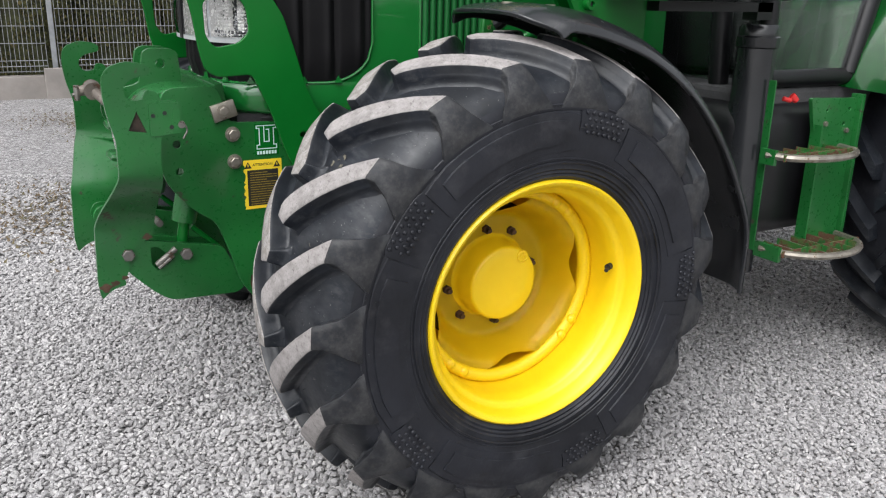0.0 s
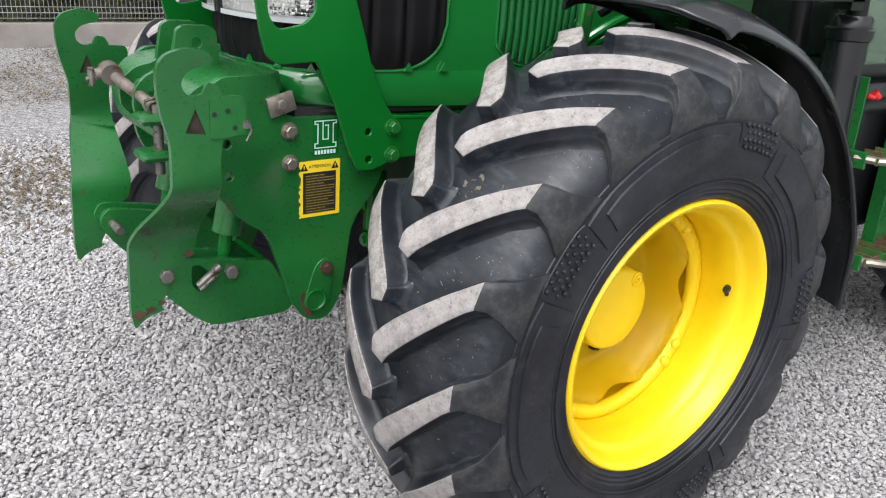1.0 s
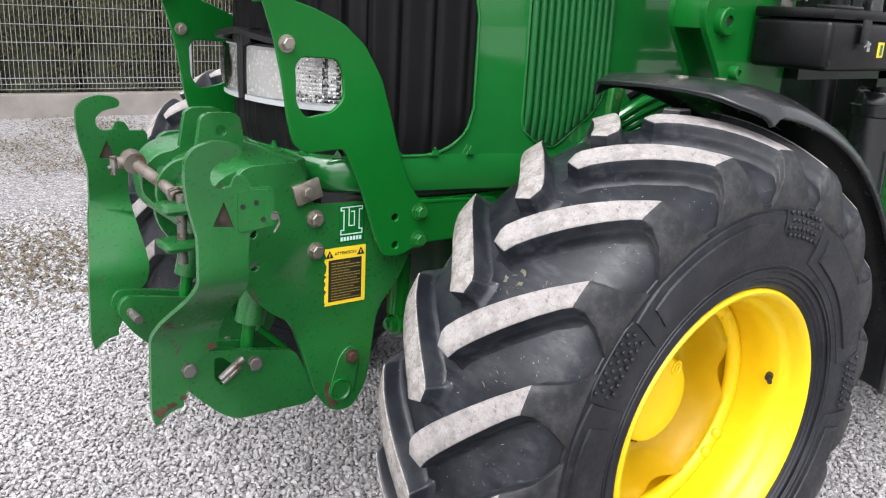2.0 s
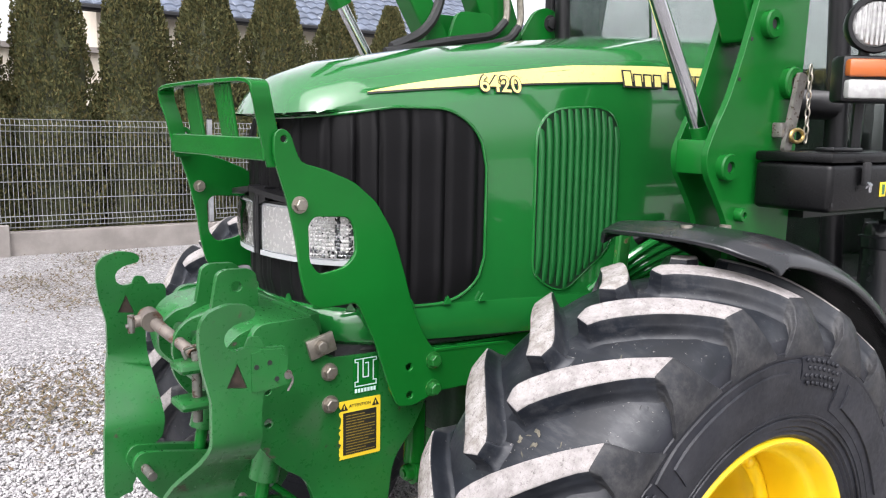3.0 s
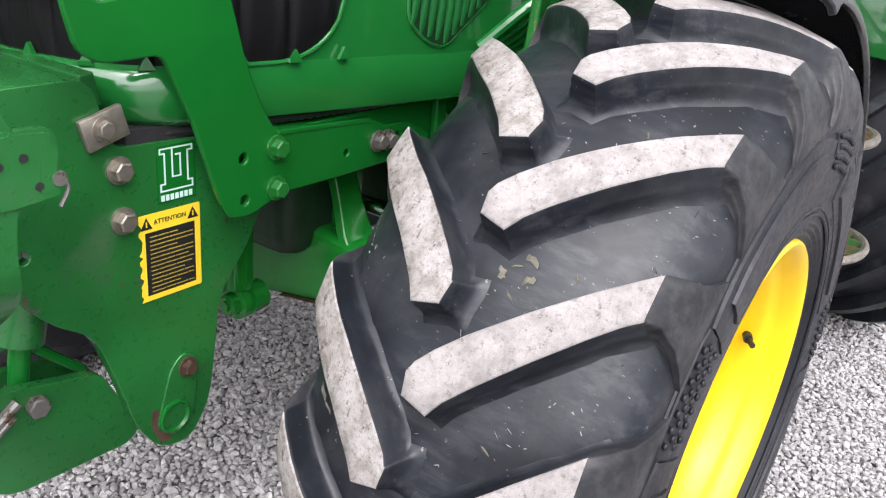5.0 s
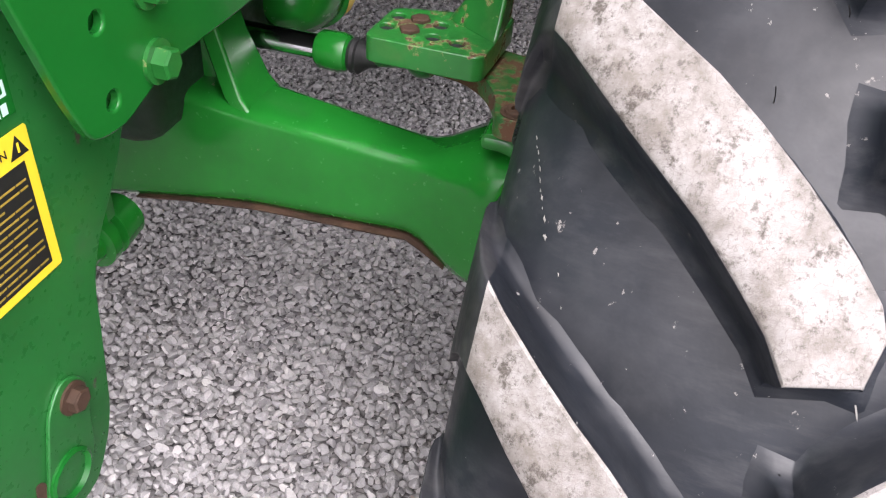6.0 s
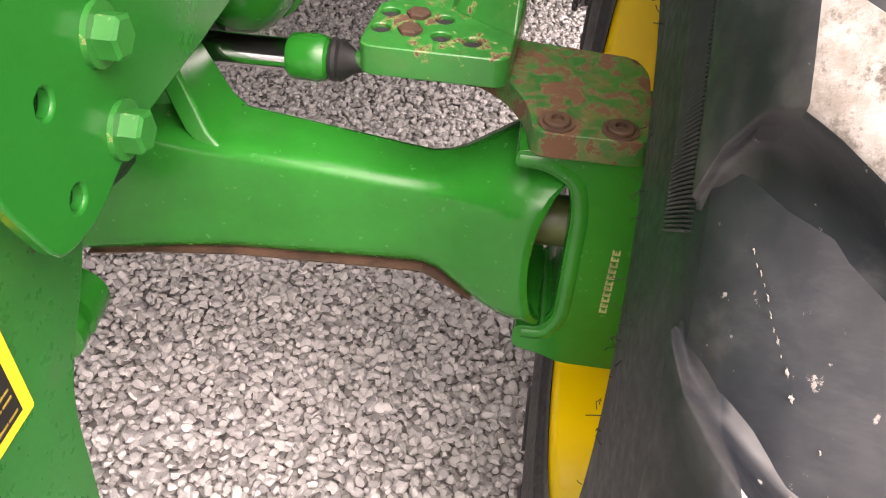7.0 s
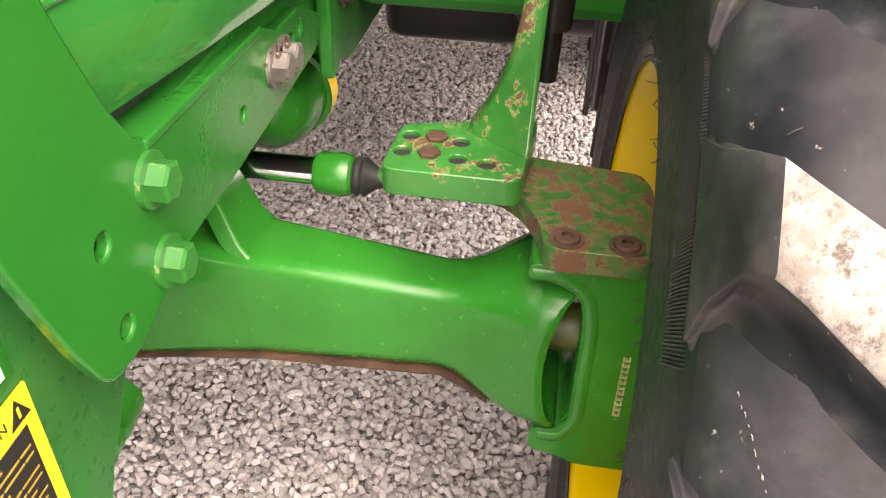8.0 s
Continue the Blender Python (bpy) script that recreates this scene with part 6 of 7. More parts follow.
for i in range(9):
    x = 0.0115 * (i - 4)
    half = math.sqrt(0.052 ** 2 - x * x)
    bm = bmesh.new()
    rod(bm, (x, -0.0265 + 5 * x * x, -half), (x, -0.0265 + 5 * x * x, half), 0.0042, 8)
    bmesh.ops.transform(bm, matrix=Matrix.Translation((0.640, -0.93, 1.842)) @ Matrix.Rotation(radians(-40), 4, "Z"), verts=bm.verts)
    part("lens_rib", bm, lamp_clear, lens, smooth=60)
m = Matrix.Translation((0.645, -0.93, 1.708)) @ Matrix.Rotation(radians(-35), 4, "Z")
bm = rounded_block((-0.085, -0.03, -0.058), (0.085, 0.04, 0.058), 0.012, 2)
bmesh.ops.transform(bm, matrix=m, verts=bm.verts)
ind = part("indicator", bm, plastic, tractor, "indicator lamp with amber and clear lenses")
for z0, z1, mt, nm in ((0.004, 0.048, amber, "amber_lens"), (-0.050, -0.002, lamp_clear, "clear_lens")):
    bm = rounded_block((-0.078, -0.052, z0), (0.078, -0.02, z1), 0.009, 2)
    bmesh.ops.transform(bm, matrix=m, verts=bm.verts)
    part(nm, bm, mt, ind)
bm = bmesh.new()
bar(bm, [(0.665, -0.90, 1.79), (0.672, -0.895, 1.66), (0.676, -0.890, 1.535)], 0.014)
bar(bm, [(0.66, -0.90, 1.77), (0.78, -0.86, 1.76), (1.08, -0.77, 1.74)], 0.012)
part("lamp_stand", bm, plastic, tractor, "thin black lamp stand")
# mirror
bm = rounded_block((0.66, -1.02, 1.93), (0.70, -0.84, 2.16), 0.02, 3)
part("mirror", bm, reflector, tractor, "wing mirror")
# windscreen post and wiper seen over the bonnet
bm = bmesh.new()
rod(bm, (1.05, 0.10, 1.90), (0.98, 0.10, 2.45), 0.028, 12)
part("exhaust_guard", bm, chrome, tractor, "bright metal upright behind the bonnet")
bm = bmesh.new()
lathe(bm, [(0.0, 0.0)] + [(0.0045 * i, 0.045 if i % 2 else 0.040) for i in range(70)] + [(0.315, 0.0)], 16, Matrix.Translation((0.80, -0.60, 1.66)) @ Matrix.Rotation(radians(90), 4, "Z"))
part("ribbed_duct", bm, plastic, tractor, "black ribbed air duct")

# ---- front linkage bolted to the nose ----
link_rust = surface("rust_stained_steel", (0.145, 0.125, 0.108), 0.6, metal=0.5, vary=0.3, big=25, spots=(0.10, 0.055, 0.035), spot_level=0.56, spot_scale=28)
old_steel = surface("dull_old_steel", (0.20, 0.19, 0.175), 0.5, metal=0.7, vary=0.3, big=25, spots=(0.09, 0.06, 0.04), spot_level=0.56, spot_scale=60)
catch_dark = surface("dark_rusted_catch", (0.030, 0.020, 0.014), 0.85, vary=0.5, big=50)
link = thing("front_linkage", (-0.65, 0, 0.45), "green front three-point linkage with hooked lower arms", "linkage")
PLATE_OUT = fillet([(-0.76, 1.03), (-0.725, 1.115), (-0.575, 1.118), (-0.545, 1.01), (-0.25, 1.0), (-0.215, 0.93), (-0.285, 0.785), (-0.352, 0.71), (-0.365, 0.60), (-0.380, 0.50), (-0.425, 0.435), (-0.49, 0.445), (-0.535, 0.51), (-0.56, 0.60), (-0.60, 0.715), (-0.665, 0.755), (-0.745, 0.85)], [0.05, 0.03, 0.03, 0.02, 0.02, 0.03, 0.06, 0.05, 0.05, 0.05, 0.05, 0.05, 0.03, 0.03, 0.04, 0.04, 0.05], 4)
for side in (-1, 1):
    bm = plate(PLATE_OUT, side * 0.285, side * 0.263, [ring(-0.700, 0.955, 0.011, 12), ring(-0.697, 0.875, 0.011, 12)])
    sp = part("side_plate", bm, worn_green, link, "thick green side plate", smooth=30, bevel=0.003)
    y = side * 0.285
    for x, z in ((-0.538, 0.975), (-0.536, 0.893)):
        bolt(sp, (x, y, z), (0, side, 0), zinc, 0.0165, 0.018, turn=0.3)
    # bare tab with its bolt at the top rear corner
    bm = rounded_block((-0.036, 0, -0.025), (0.036, 0.012, 0.025), 0.003, 2)
    bmesh.ops.transform(bm, matrix=Matrix.Translation((-0.562, y if side > 0 else y - 0.012, 1.045)) @ Matrix.Rotation(radians(-16), 4, "Y"), verts=bm.verts)
    part("tab", bm, zinc, sp, "bare metal tab")
    bolt(sp, (-0.565, y + side * 0.012, 1.045), (0, side, 0), zinc, 0.014, 0.012)
    # pivot eye at the foot
    bm = bmesh.new()
    lathe(bm, [(0.0, 0.0), (0.0, 0.032), (0.008, 0.032), (0.010, 0.028), (0.004, 0.024), (0.004, 0.0)], 28, Matrix.Translation((-0.462, y, 0.503)) @ (Matrix.Rotation(math.pi, 4, "Z") if side > 0 else Matrix.Identity(4)))
    part("pivot_pin", bm, green, sp, smooth=30)
    bm = plate(fillet([(-0.50, 0.49), (-0.46, 0.46), (-0.42, 0.49), (-0.405, 0.60), (-0.435, 0.625), (-0.465, 0.60)], 0.02, 4), y, y + side * 0.005)
    part("pin_keeper", bm, worn_green, sp, smooth=30, bevel=0.002)
    bolt(sp, (-0.431, y + side * 0.005, 0.592), (0, side, 0), rust_mat, 0.014, 0.014)
    bm = plate(fillet([(-0.503, 0.532), (-0.492, 0.528), (-0.487, 0.500), (-0.468, 0.462), (-0.474, 0.452), (-0.492, 0.462), (-0.507, 0.500)], 0.006, 3), y, y + side * 0.0012)
    part("rust_scar", bm, rust_mat, sp, "brown rust scar beside the pivot eye", smooth=0)
    # hooked arm, bent inwards below
    outline = fillet([(-0.908, 1.12), (-0.906, 1.165), (-0.888, 1.19), (-0.845, 1.203), (-0.80, 1.196), (-0.785, 1.182), (-0.79, 1.168), (-0.835, 1.158), (-0.856, 1.14), (-0.855, 1.115), (-0.835, 1.10), (-0.80, 1.108), (-0.775, 1.100), (-0.720, 1.098), (-0.713, 1.086), (-0.714, 1.012), (-0.770, 1.006), (-0.776, 0.95), (-0.772, 0.86), (-0.775, 0.74), (-0.785, 0.69), (-0.84, 0.655), (-0.858, 0.59), (-0.872, 0.565), (-0.868, 0.548), (-0.895, 0.545), (-0.922, 0.53), (-0.938, 0.512), (-0.945, 0.56), (-0.94, 0.73), (-0.915, 0.81), (-0.885, 0.90), (-0.884, 1.0), (-0.902, 1.07)], 0.012, 2)
    bm = plate(outline, 0.0, 0.017, [[(-0.852, 1.025), (-0.806, 1.018), (-0.828, 1.075)]])
    for z in (0.93, 0.905, 0.885, 0.86, 0.83, 0.80, 0.775, 0.75, 0.725, 0.70):
        bmesh.ops.bisect_plane(bm, geom=list(bm.verts) + list(bm.edges) + list(bm.faces), plane_co=(0, 0, z), plane_no=(0, 0, 1))
    for v in bm.verts:
        t = min(1, max(0, (0.915 - v.co.z) / 0.195))
        t = t * t * (3 - 2 * t)
        v.co.y = side * (0.43 - 0.165 * t - v.co.y)
    arm = part("hook_arm", bm, chip_worn, link, "thick bent green arm with a catch hook", smooth=32, bevel=0.003)
    bm = plate([(-0.853, 1.0245), (-0.805, 1.0175), (-0.828, 1.0765)], side * 0.418, side * 0.424)
    part("catch_plate", bm, catch_dark, arm, "dark rusty catch behind the opening")
    bm = plate(fillet([(-0.722, 1.02), (-0.715, 1.075), (-0.735, 1.085), (-0.742, 1.02)], 0.006, 2), side * 0.435, side * 0.425)
    part("latch_strip", bm, worn_green, arm, smooth=0)
    for x, z in ((-0.788, 1.062), (-0.758, 1.068), (-0.742, 1.03)):
        bm = bmesh.new()
        rod(bm, (x, side * 0.4356, z), (x, side * 0.430, z), 0.0055, 10)
        part("pin_hole", bm, dark, arm)
    bm = plate(fillet([(-0.798, 1.008), (-0.798, 1.092), (-0.772, 1.097), (-0.722, 1.094), (-0.716, 1.014), (-0.770, 1.008)], 0.003, 2), side * 0.4302, side * 0.4338)
    part("latch_plate", bm, worn_green, arm, "small plate with pin holes", smooth=0, bevel=0.002)
    for k, (px, pz, pr) in enumerate(((-0.925, 0.548, 0.017), (-0.900, 0.558, 0.012), (-0.872, 0.572, 0.009), (-0.800, 0.688, 0.013))):
        bm = plate([(px + pr * (1 + 0.35 * math.sin(3 * a + k)) * math.cos(a), pz + 0.7 * pr * (1 + 0.3 * math.cos(4 * a + 2 * k)) * math.sin(a)) for a in [2 * math.pi * q / 14 for q in range(14)]], side * 0.2655, side * 0.2645)
        part("rust_patch", bm, rust_mat, arm, smooth=0)
    bm = plate(fillet([(-0.815, 1.095), (-0.80, 1.128), (-0.775, 1.125), (-0.76, 1.098)], 0.006, 2), side * 0.424, side * 0.417)
    part("latch_tongue", bm, worn_green, arm, smooth=0, bevel=0.002)
    bm = bmesh.new()
    rod(bm, (-0.716, side * 0.436, 1.035), (-0.716, side * 0.412, 1.035), 0.010, 10)
    tube(bm, smooth_path([(-0.716, side * 0.424, 1.045), (-0.700, side * 0.424, 1.02), (-0.712, side * 0.424, 0.995)], 4), 0.003, 6)
    part("lynch_pin", bm, old_steel, arm)
    # lower link between hook arm and body
    low = fillet([(-0.892, 0.648), (-0.872, 0.685), (-0.82, 0.678), (-0.58, 0.63), (-0.535, 0.54), (-0.515, 0.49), (-0.54, 0.472), (-0.74, 0.478), (-0.785, 0.508), (-0.86, 0.585)], [0.03, 0.03, 0.02, 0.02, 0.02, 0.02, 0.02, 0.03, 0.03, 0.03], 4)
    hole = fillet([(-0.792, 0.652), (-0.772, 0.652), (-0.735, 0.615), (-0.745, 0.595), (-0.775, 0.578), (-0.792, 0.60)], 0.006, 3)
    bm = plate(low, side * 0.262, side * 0.240, [hole])
    ll = part("lower_link", bm, chip_worn, link, "green lower link plate with a slot", smooth=30, bevel=0.003)
    bm = plate(low, side * 0.190, side * 0.172)
    part("link_cheek", bm, worn_green, ll, smooth=30, bevel=0.003)
    for x, z in ((-0.857, 0.640), (-0.692, 0.621)):
        bolt(ll, (x, side * 0.262, z), (0, side, 0), old_steel, 0.0185, 0.016, False, "pin_head", 0.4)
        bm = bmesh.new()
        rod(bm, (x, side * 0.262, z), (x, side * 0.10, z), 0.012, 12)
        part("pin_shaft", bm, old_steel, ll)
    bm = bmesh.new()
    rod(bm, (-0.780, side * 0.266, 0.598), (-0.722, side * 0.268, 0.642), 0.009, 10)
    rod(bm, (-0.775, side * 0.268, 0.588), (-0.730, side * 0.270, 0.622), 0.006, 10)
    part("slot_latch", bm, old_steel, ll, "dull bare metal latch in the slot")
    # lift ram
    bm = bmesh.new()
    rod(bm, (-0.635, side * 0.215, 0.92), (-0.682, side * 0.215, 0.71), 0.036, 24)
    lr = part("lift_ram", bm, worn_green, link, "green lift ram")
    bm = bmesh.new()
    rod(bm, (-0.68, side * 0.215, 0.72), (-0.693, side * 0.215, 0.63), 0.017, 18)
    part("ram_rod", bm, green, lr)
    bm = bmesh.new()
    rod(bm, (-0.66, side * 0.215, 0.69), (-0.585, side * 0.215, 0.62), 0.009, 10)
    part("ram_pipe", bm, green, lr)
# closed cross body between the plates
prof = fillet([(-0.56, 1.108), (-0.70, 1.112), (-0.775, 1.085), (-0.812, 1.02), (-0.795, 0.93), (-0.73, 0.88), (-0.56, 0.90)], [0.01, 0.06, 0.06, 0.05, 0.05, 0.05, 0.02], 5)
part("cross_body", plate(prof, -0.262, 0.262), worn_green, link, "rounded green cross body", smooth=40, bevel=0.004)
bm = bmesh.new()
loft(bm, [[(x, y, z) for x, z in ((-0.58, 1.118), (-0.555, 1.122), (-0.545, 1.07), (-0.57, 1.07))] for y in (-0.265, 0.265)])
part("rear_ledge", bm, worn_green, link, smooth=0, bevel=0.003)
for y in (-0.062, 0.048):
    bm = plate(fillet([(-0.755, 1.09), (-0.735, 1.20), (-0.715, 1.21), (-0.65, 1.208), (-0.632, 1.195), (-0.625, 1.10)], 0.014, 3), y - 0.009, y + 0.009, [ring(-0.685, 1.165, 0.0135, 16)])
    part("top_ear", bm, worn_green, link, "upright ear with a pin hole", smooth=30, bevel=0.003)
    bm = plate(fillet([(-0.85, 1.00), (-0.846, 1.06), (-0.81, 1.095), (-0.762, 1.104), (-0.735, 1.125), (-0.70, 1.11), (-0.74, 0.98), (-0.80, 0.95)], 0.022, 4), y - 0.008, y + 0.008, [ring(-0.797, 1.052, 0.014, 16)])
    part("lower_ear", bm, worn_green, link, "curved ear with a pin hole", smooth=30, bevel=0.003)
# upright coupling pin and hanging top link
bm = bmesh.new()
rod(bm, (-0.815, -0.14, 1.03), (-0.815, -0.14, 0.86), 0.012, 16)
pinv = part("coupling_pin", bm, old_steel, link, "rusty upright coupling pin")
for z in (1.0, 0.91):
    bm = rounded_block((-0.868, -0.185, z - 0.012), (-0.745, -0.095, z + 0.012), 0.012, 2)
    part("jaw", bm, worn_green, pinv, "green jaw plate")
bm = bmesh.new()
tube(bm, smooth_path([(-0.84, -0.14, 1.018), (-0.845, -0.14, 1.04), (-0.81, -0.14, 1.046), (-0.795, -0.14, 1.025)], 5), 0.0045, 8)
part("pin_handle", bm, old_steel, pinv)
bm = bmesh.new()
rod(bm, (-0.862, 0.035, 1.075), (-0.815, -0.12, 1.022), 0.016, 14, 0.014)
rod(bm, (-0.868, 0.022, 1.078), (-0.868, 0.062, 1.084), 0.027, 16)
rod(bm, (-0.905, 0.045, 1.078), (-0.868, 0.045, 1.082), 0.015, 12, 0.018)
part("top_link_end", bm, link_rust, link, "rusty ball end of the top link")
bm = bmesh.new()
rod(bm, (-0.912, 0.05, 1.050), (-0.912, 0.05, 1.095), 0.009, 8)
rod(bm, (-0.925, 0.05, 1.066), (-0.900, 0.05, 1.072), 0.006, 8)
part("linch", bm, old_steel, link, "brass-coloured linch pin")
# maker's plate drawn as a plain white outline, and the warning sticker
Y = -0.2862


text_tan = surface("dull_yellow_print", (0.26, 0.19, 0.03), 0.5, vary=0.2)


def panel(name, x0, z0, x1, z1, y, mt, parent, th=0.0006, label=""):
    bm = bmesh.new()
    box(bm, (x0, y - th, z0), (x1, y, z1))
    return part(name, bm, mt, parent, label, smooth=0)


stk = panel("maker_sticker", -0.472, 0.906, -0.398, 1.0, Y, green, link, label="white outlined maker's mark on green")
for k, (a0, b0, a1, b1) in enumerate(((0, 0.965, 1, 1), (0, 0.86, 0.045, 1), (0, 0.86, 0.17, 0.895), (0.13, 0.18, 0.175, 0.88), (0, 0.16, 0.175, 0.195), (0, 0.0, 0.045, 0.18), (0, 0.0, 1, 0.035), (0.955, 0.0, 1, 0.18), (0.82, 0.16, 1, 0.195), (0.82, 0.18, 0.865, 0.88), (0.82, 0.86, 1, 0.895), (0.955, 0.86, 1, 1), (0.36, 0.30, 0.405, 0.97), (0.36, 0.30, 0.64, 0.335), (0.60, 0.30, 0.645, 0.84), (0.47, 0.80, 0.645, 0.84))):
    panel("mark_line", -0.468 + 0.064 * a0, 0.924 + 0.072 * b0, -0.468 + 0.064 * a1, 0.924 + 0.072 * b1, Y - 0.0006 - 0.00008 * (k % 6), mark_pale, stk)
for i in range(7):
    panel("mark_bar", -0.467 + 0.009 * i, 0.9085, -0.4605 + 0.009 * i, 0.9185, Y - 0.0006, mark_pale, stk)
tear = random.Random(12)
left_edge = [(-0.512 + (tear.uniform(0.002, 0.0075) if tear.random() < 0.45 else tear.uniform(0, 0.001)), 0.886 - 0.0055 * i) for i in range(26)]
warn = part("warning_sticker", plate(left_edge + [(-0.511, 0.742), (-0.394, 0.742), (-0.392, 0.744), (-0.392, 0.891), (-0.394, 0.893), (-0.510, 0.893)], Y, Y - 0.0006), decal_yellow, link, smooth=0, label="yellow and black warning sticker with torn edge")
panel("text_field", -0.500, 0.752, -0.404, 0.862, Y - 0.0006, decal_black, warn)
flat_text("warning_word", "ATTENTION", 0.0112, Matrix.Translation((-0.452, Y - 0.0012, 0.8775)) @ pose(0, 0, 0, 90, 0, 0), decal_black, warn, 0.0003)
word_rng = random.Random(4)
for i in range(14):
    x, z = -0.492, 0.8525 - 0.0074 * i
    end = -0.496 + (0.088 if i % 3 else word_rng.uniform(0.05, 0.085))
    while x < end - 0.004:
        w = min(end - x, word_rng.uniform(0.012, 0.034))
        panel("text_bar", x, z, x + w, z + 0.0021, Y - 0.0012, text_tan, warn, 0.0003)
        x += w + 0.0017
for x in (-0.497, -0.407):
    bm = plate([(x - 0.011, 0.868), (x + 0.011, 0.868), (x, 0.888)], Y - 0.0012, Y - 0.0006)
    part("warning_triangle", bm, decal_black, warn, smooth=0)
    panel("warning_mark", x - 0.0012, 0.872, x + 0.0012, 0.881, Y - 0.0012, decal_yellow, warn, 0.0003)

# ---- front guard ----
guard = thing("front_guard", (-0.4, 0, 0.87), "green plate guard framing the headlamps", "guard")
G_OUT = [(-0.696, 1.552), (-0.698, 1.500), (-0.666, 1.404), (-0.646, 1.315), (-0.633, 1.223), (-0.618, 1.165), (-0.585, 1.145), (-0.485, 1.150), (-0.432, 1.037), (-0.392, 0.92), (-0.368, 0.868), (-0.322, 0.862), (-0.24, 0.888), (-0.10, 0.888), (0.165, 0.896), (0.19, 0.93), (0.11, 0.968), (0.03, 0.972), (-0.01, 0.992), (-0.26, 1.003), (-0.292, 1.047), (-0.326, 1.124), (-0.352, 1.212), (-0.385, 1.312), (-0.433, 1.389), (-0.493, 1.438), (-0.566, 1.468), (-0.632, 1.486), (-0.648, 1.525), (-0.656, 1.550), (-0.676, 1.563)]
LAMP_HOLE = fillet([(-0.614, 1.345), (-0.598, 1.362), (-0.51, 1.358), (-0.493, 1.33), (-0.488, 1.268), (-0.52, 1.238), (-0.588, 1.226), (-0.612, 1.26)], 0.016, 3)
for side in (-1, 1):
    bm = plate(fillet(G_OUT, 0.014, 2), side * 0.332, side * 0.320, [LAMP_HOLE, ring(-0.673, 1.538, 0.0075, 12), ring(-0.335, 0.967, 0.0095, 14), ring(-0.332, 0.893, 0.0095, 14), ring(-0.078, 0.933, 0.007, 10), ring(0.076, 0.943, 0.009, 12), ring(0.104, 0.946, 0.009, 12)])
    gp = part("guard_plate", bm, green, guard, "flat green guard plate with a lamp opening", smooth=30, bevel=0.0025)
    y = side * 0.332
    for x, z, mt in ((-0.262, 0.975, chip_green), (-0.262, 0.901, chip_green), (0.012, 0.942, old_steel), (0.042, 0.940, old_steel)):
        bolt(gp, (x, y, z), (0, side, 0), mt, 0.0165, 0.020, turn=0.2)
    bolt(gp, (-0.637, y, 1.391), (0, side, 0), zinc, 0.0145, 0.017, turn=0.5)
    bolt(gp, (-0.637, side * 0.320, 1.391), (0, -side, 0), zinc, 0.0125, 0.020, turn=0.2)
    bm = bmesh.new()
    loft(bm, [[(x, side * ya, z) for ya, z in ((0.334, top), (0.292, top), (0.292, top - 0.009), (0.334, top - 0.009))] for x, top in ((-0.258, 1.0045), (-0.14, 0.9995), (-0.012, 0.9935))])
    part("flange", bm, green, gp, smooth=0, bevel=0.002)
# bars across the top
def flat_bar(a, b, w, th, name, label=""):
    """A flat bar with its broad side to the front."""
    a, b = Vector(a), Vector(b)
    d = (b - a).normalized()
    n = Vector((-1, 0, 0)) - d * d.dot(Vector((-1, 0, 0)))
    n.normalize()
    s = n.cross(d)
    bm = bmesh.new()
    loft(bm, [[p + s * w / 2 + n * th / 2, p - s * w / 2 + n * th / 2, p - s * w / 2 - n * th / 2, p + s * w / 2 - n * th / 2] for p in (a, b)])
    return part(name, bm, green, guard, label, smooth=0, bevel=0.003)


top = smooth_path([(-0.684, -0.313, 1.475), (-0.690, -0.313, 1.50), (-0.708, -0.314, 1.58), (-0.722, -0.322, 1.632), (-0.726, -0.300, 1.662), (-0.728, -0.15, 1.668), (-0.730, 0.15, 1.668), (-0.726, 0.300, 1.662), (-0.722, 0.322, 1.632), (-0.708, 0.314, 1.58), (-0.690, 0.313, 1.50), (-0.684, 0.313, 1.475)], 6)
bm = bmesh.new()
rows = []
for i, p in enumerate(top):
    d = (top[min(i + 1, len(top) - 1)] - top[max(i - 1, 0)]).normalized()
    n = Vector((1, 0, 0)).cross(d).normalized()
    rows.append([p + Vector((-0.022, 0, 0)) + n * 0.005, p + Vector((0.022, 0, 0)) + n * 0.005, p + Vector((0.022, 0, 0)) - n * 0.005, p + Vector((-0.022, 0, 0)) - n * 0.005])
loft(bm, rows)
part("top_bar", bm, green, guard, "bent flat top bar", smooth=35, bevel=0.002)
flat_bar((-0.712, -0.318, 1.515), (-0.712, 0.318, 1.515), 0.052, 0.008, "cross_bar", "flat green cross bar")
for y in (-0.110, 0.110):
    flat_bar((-0.728, y, 1.664), (-0.705, y, 1.510), 0.095, 0.008, "slat")

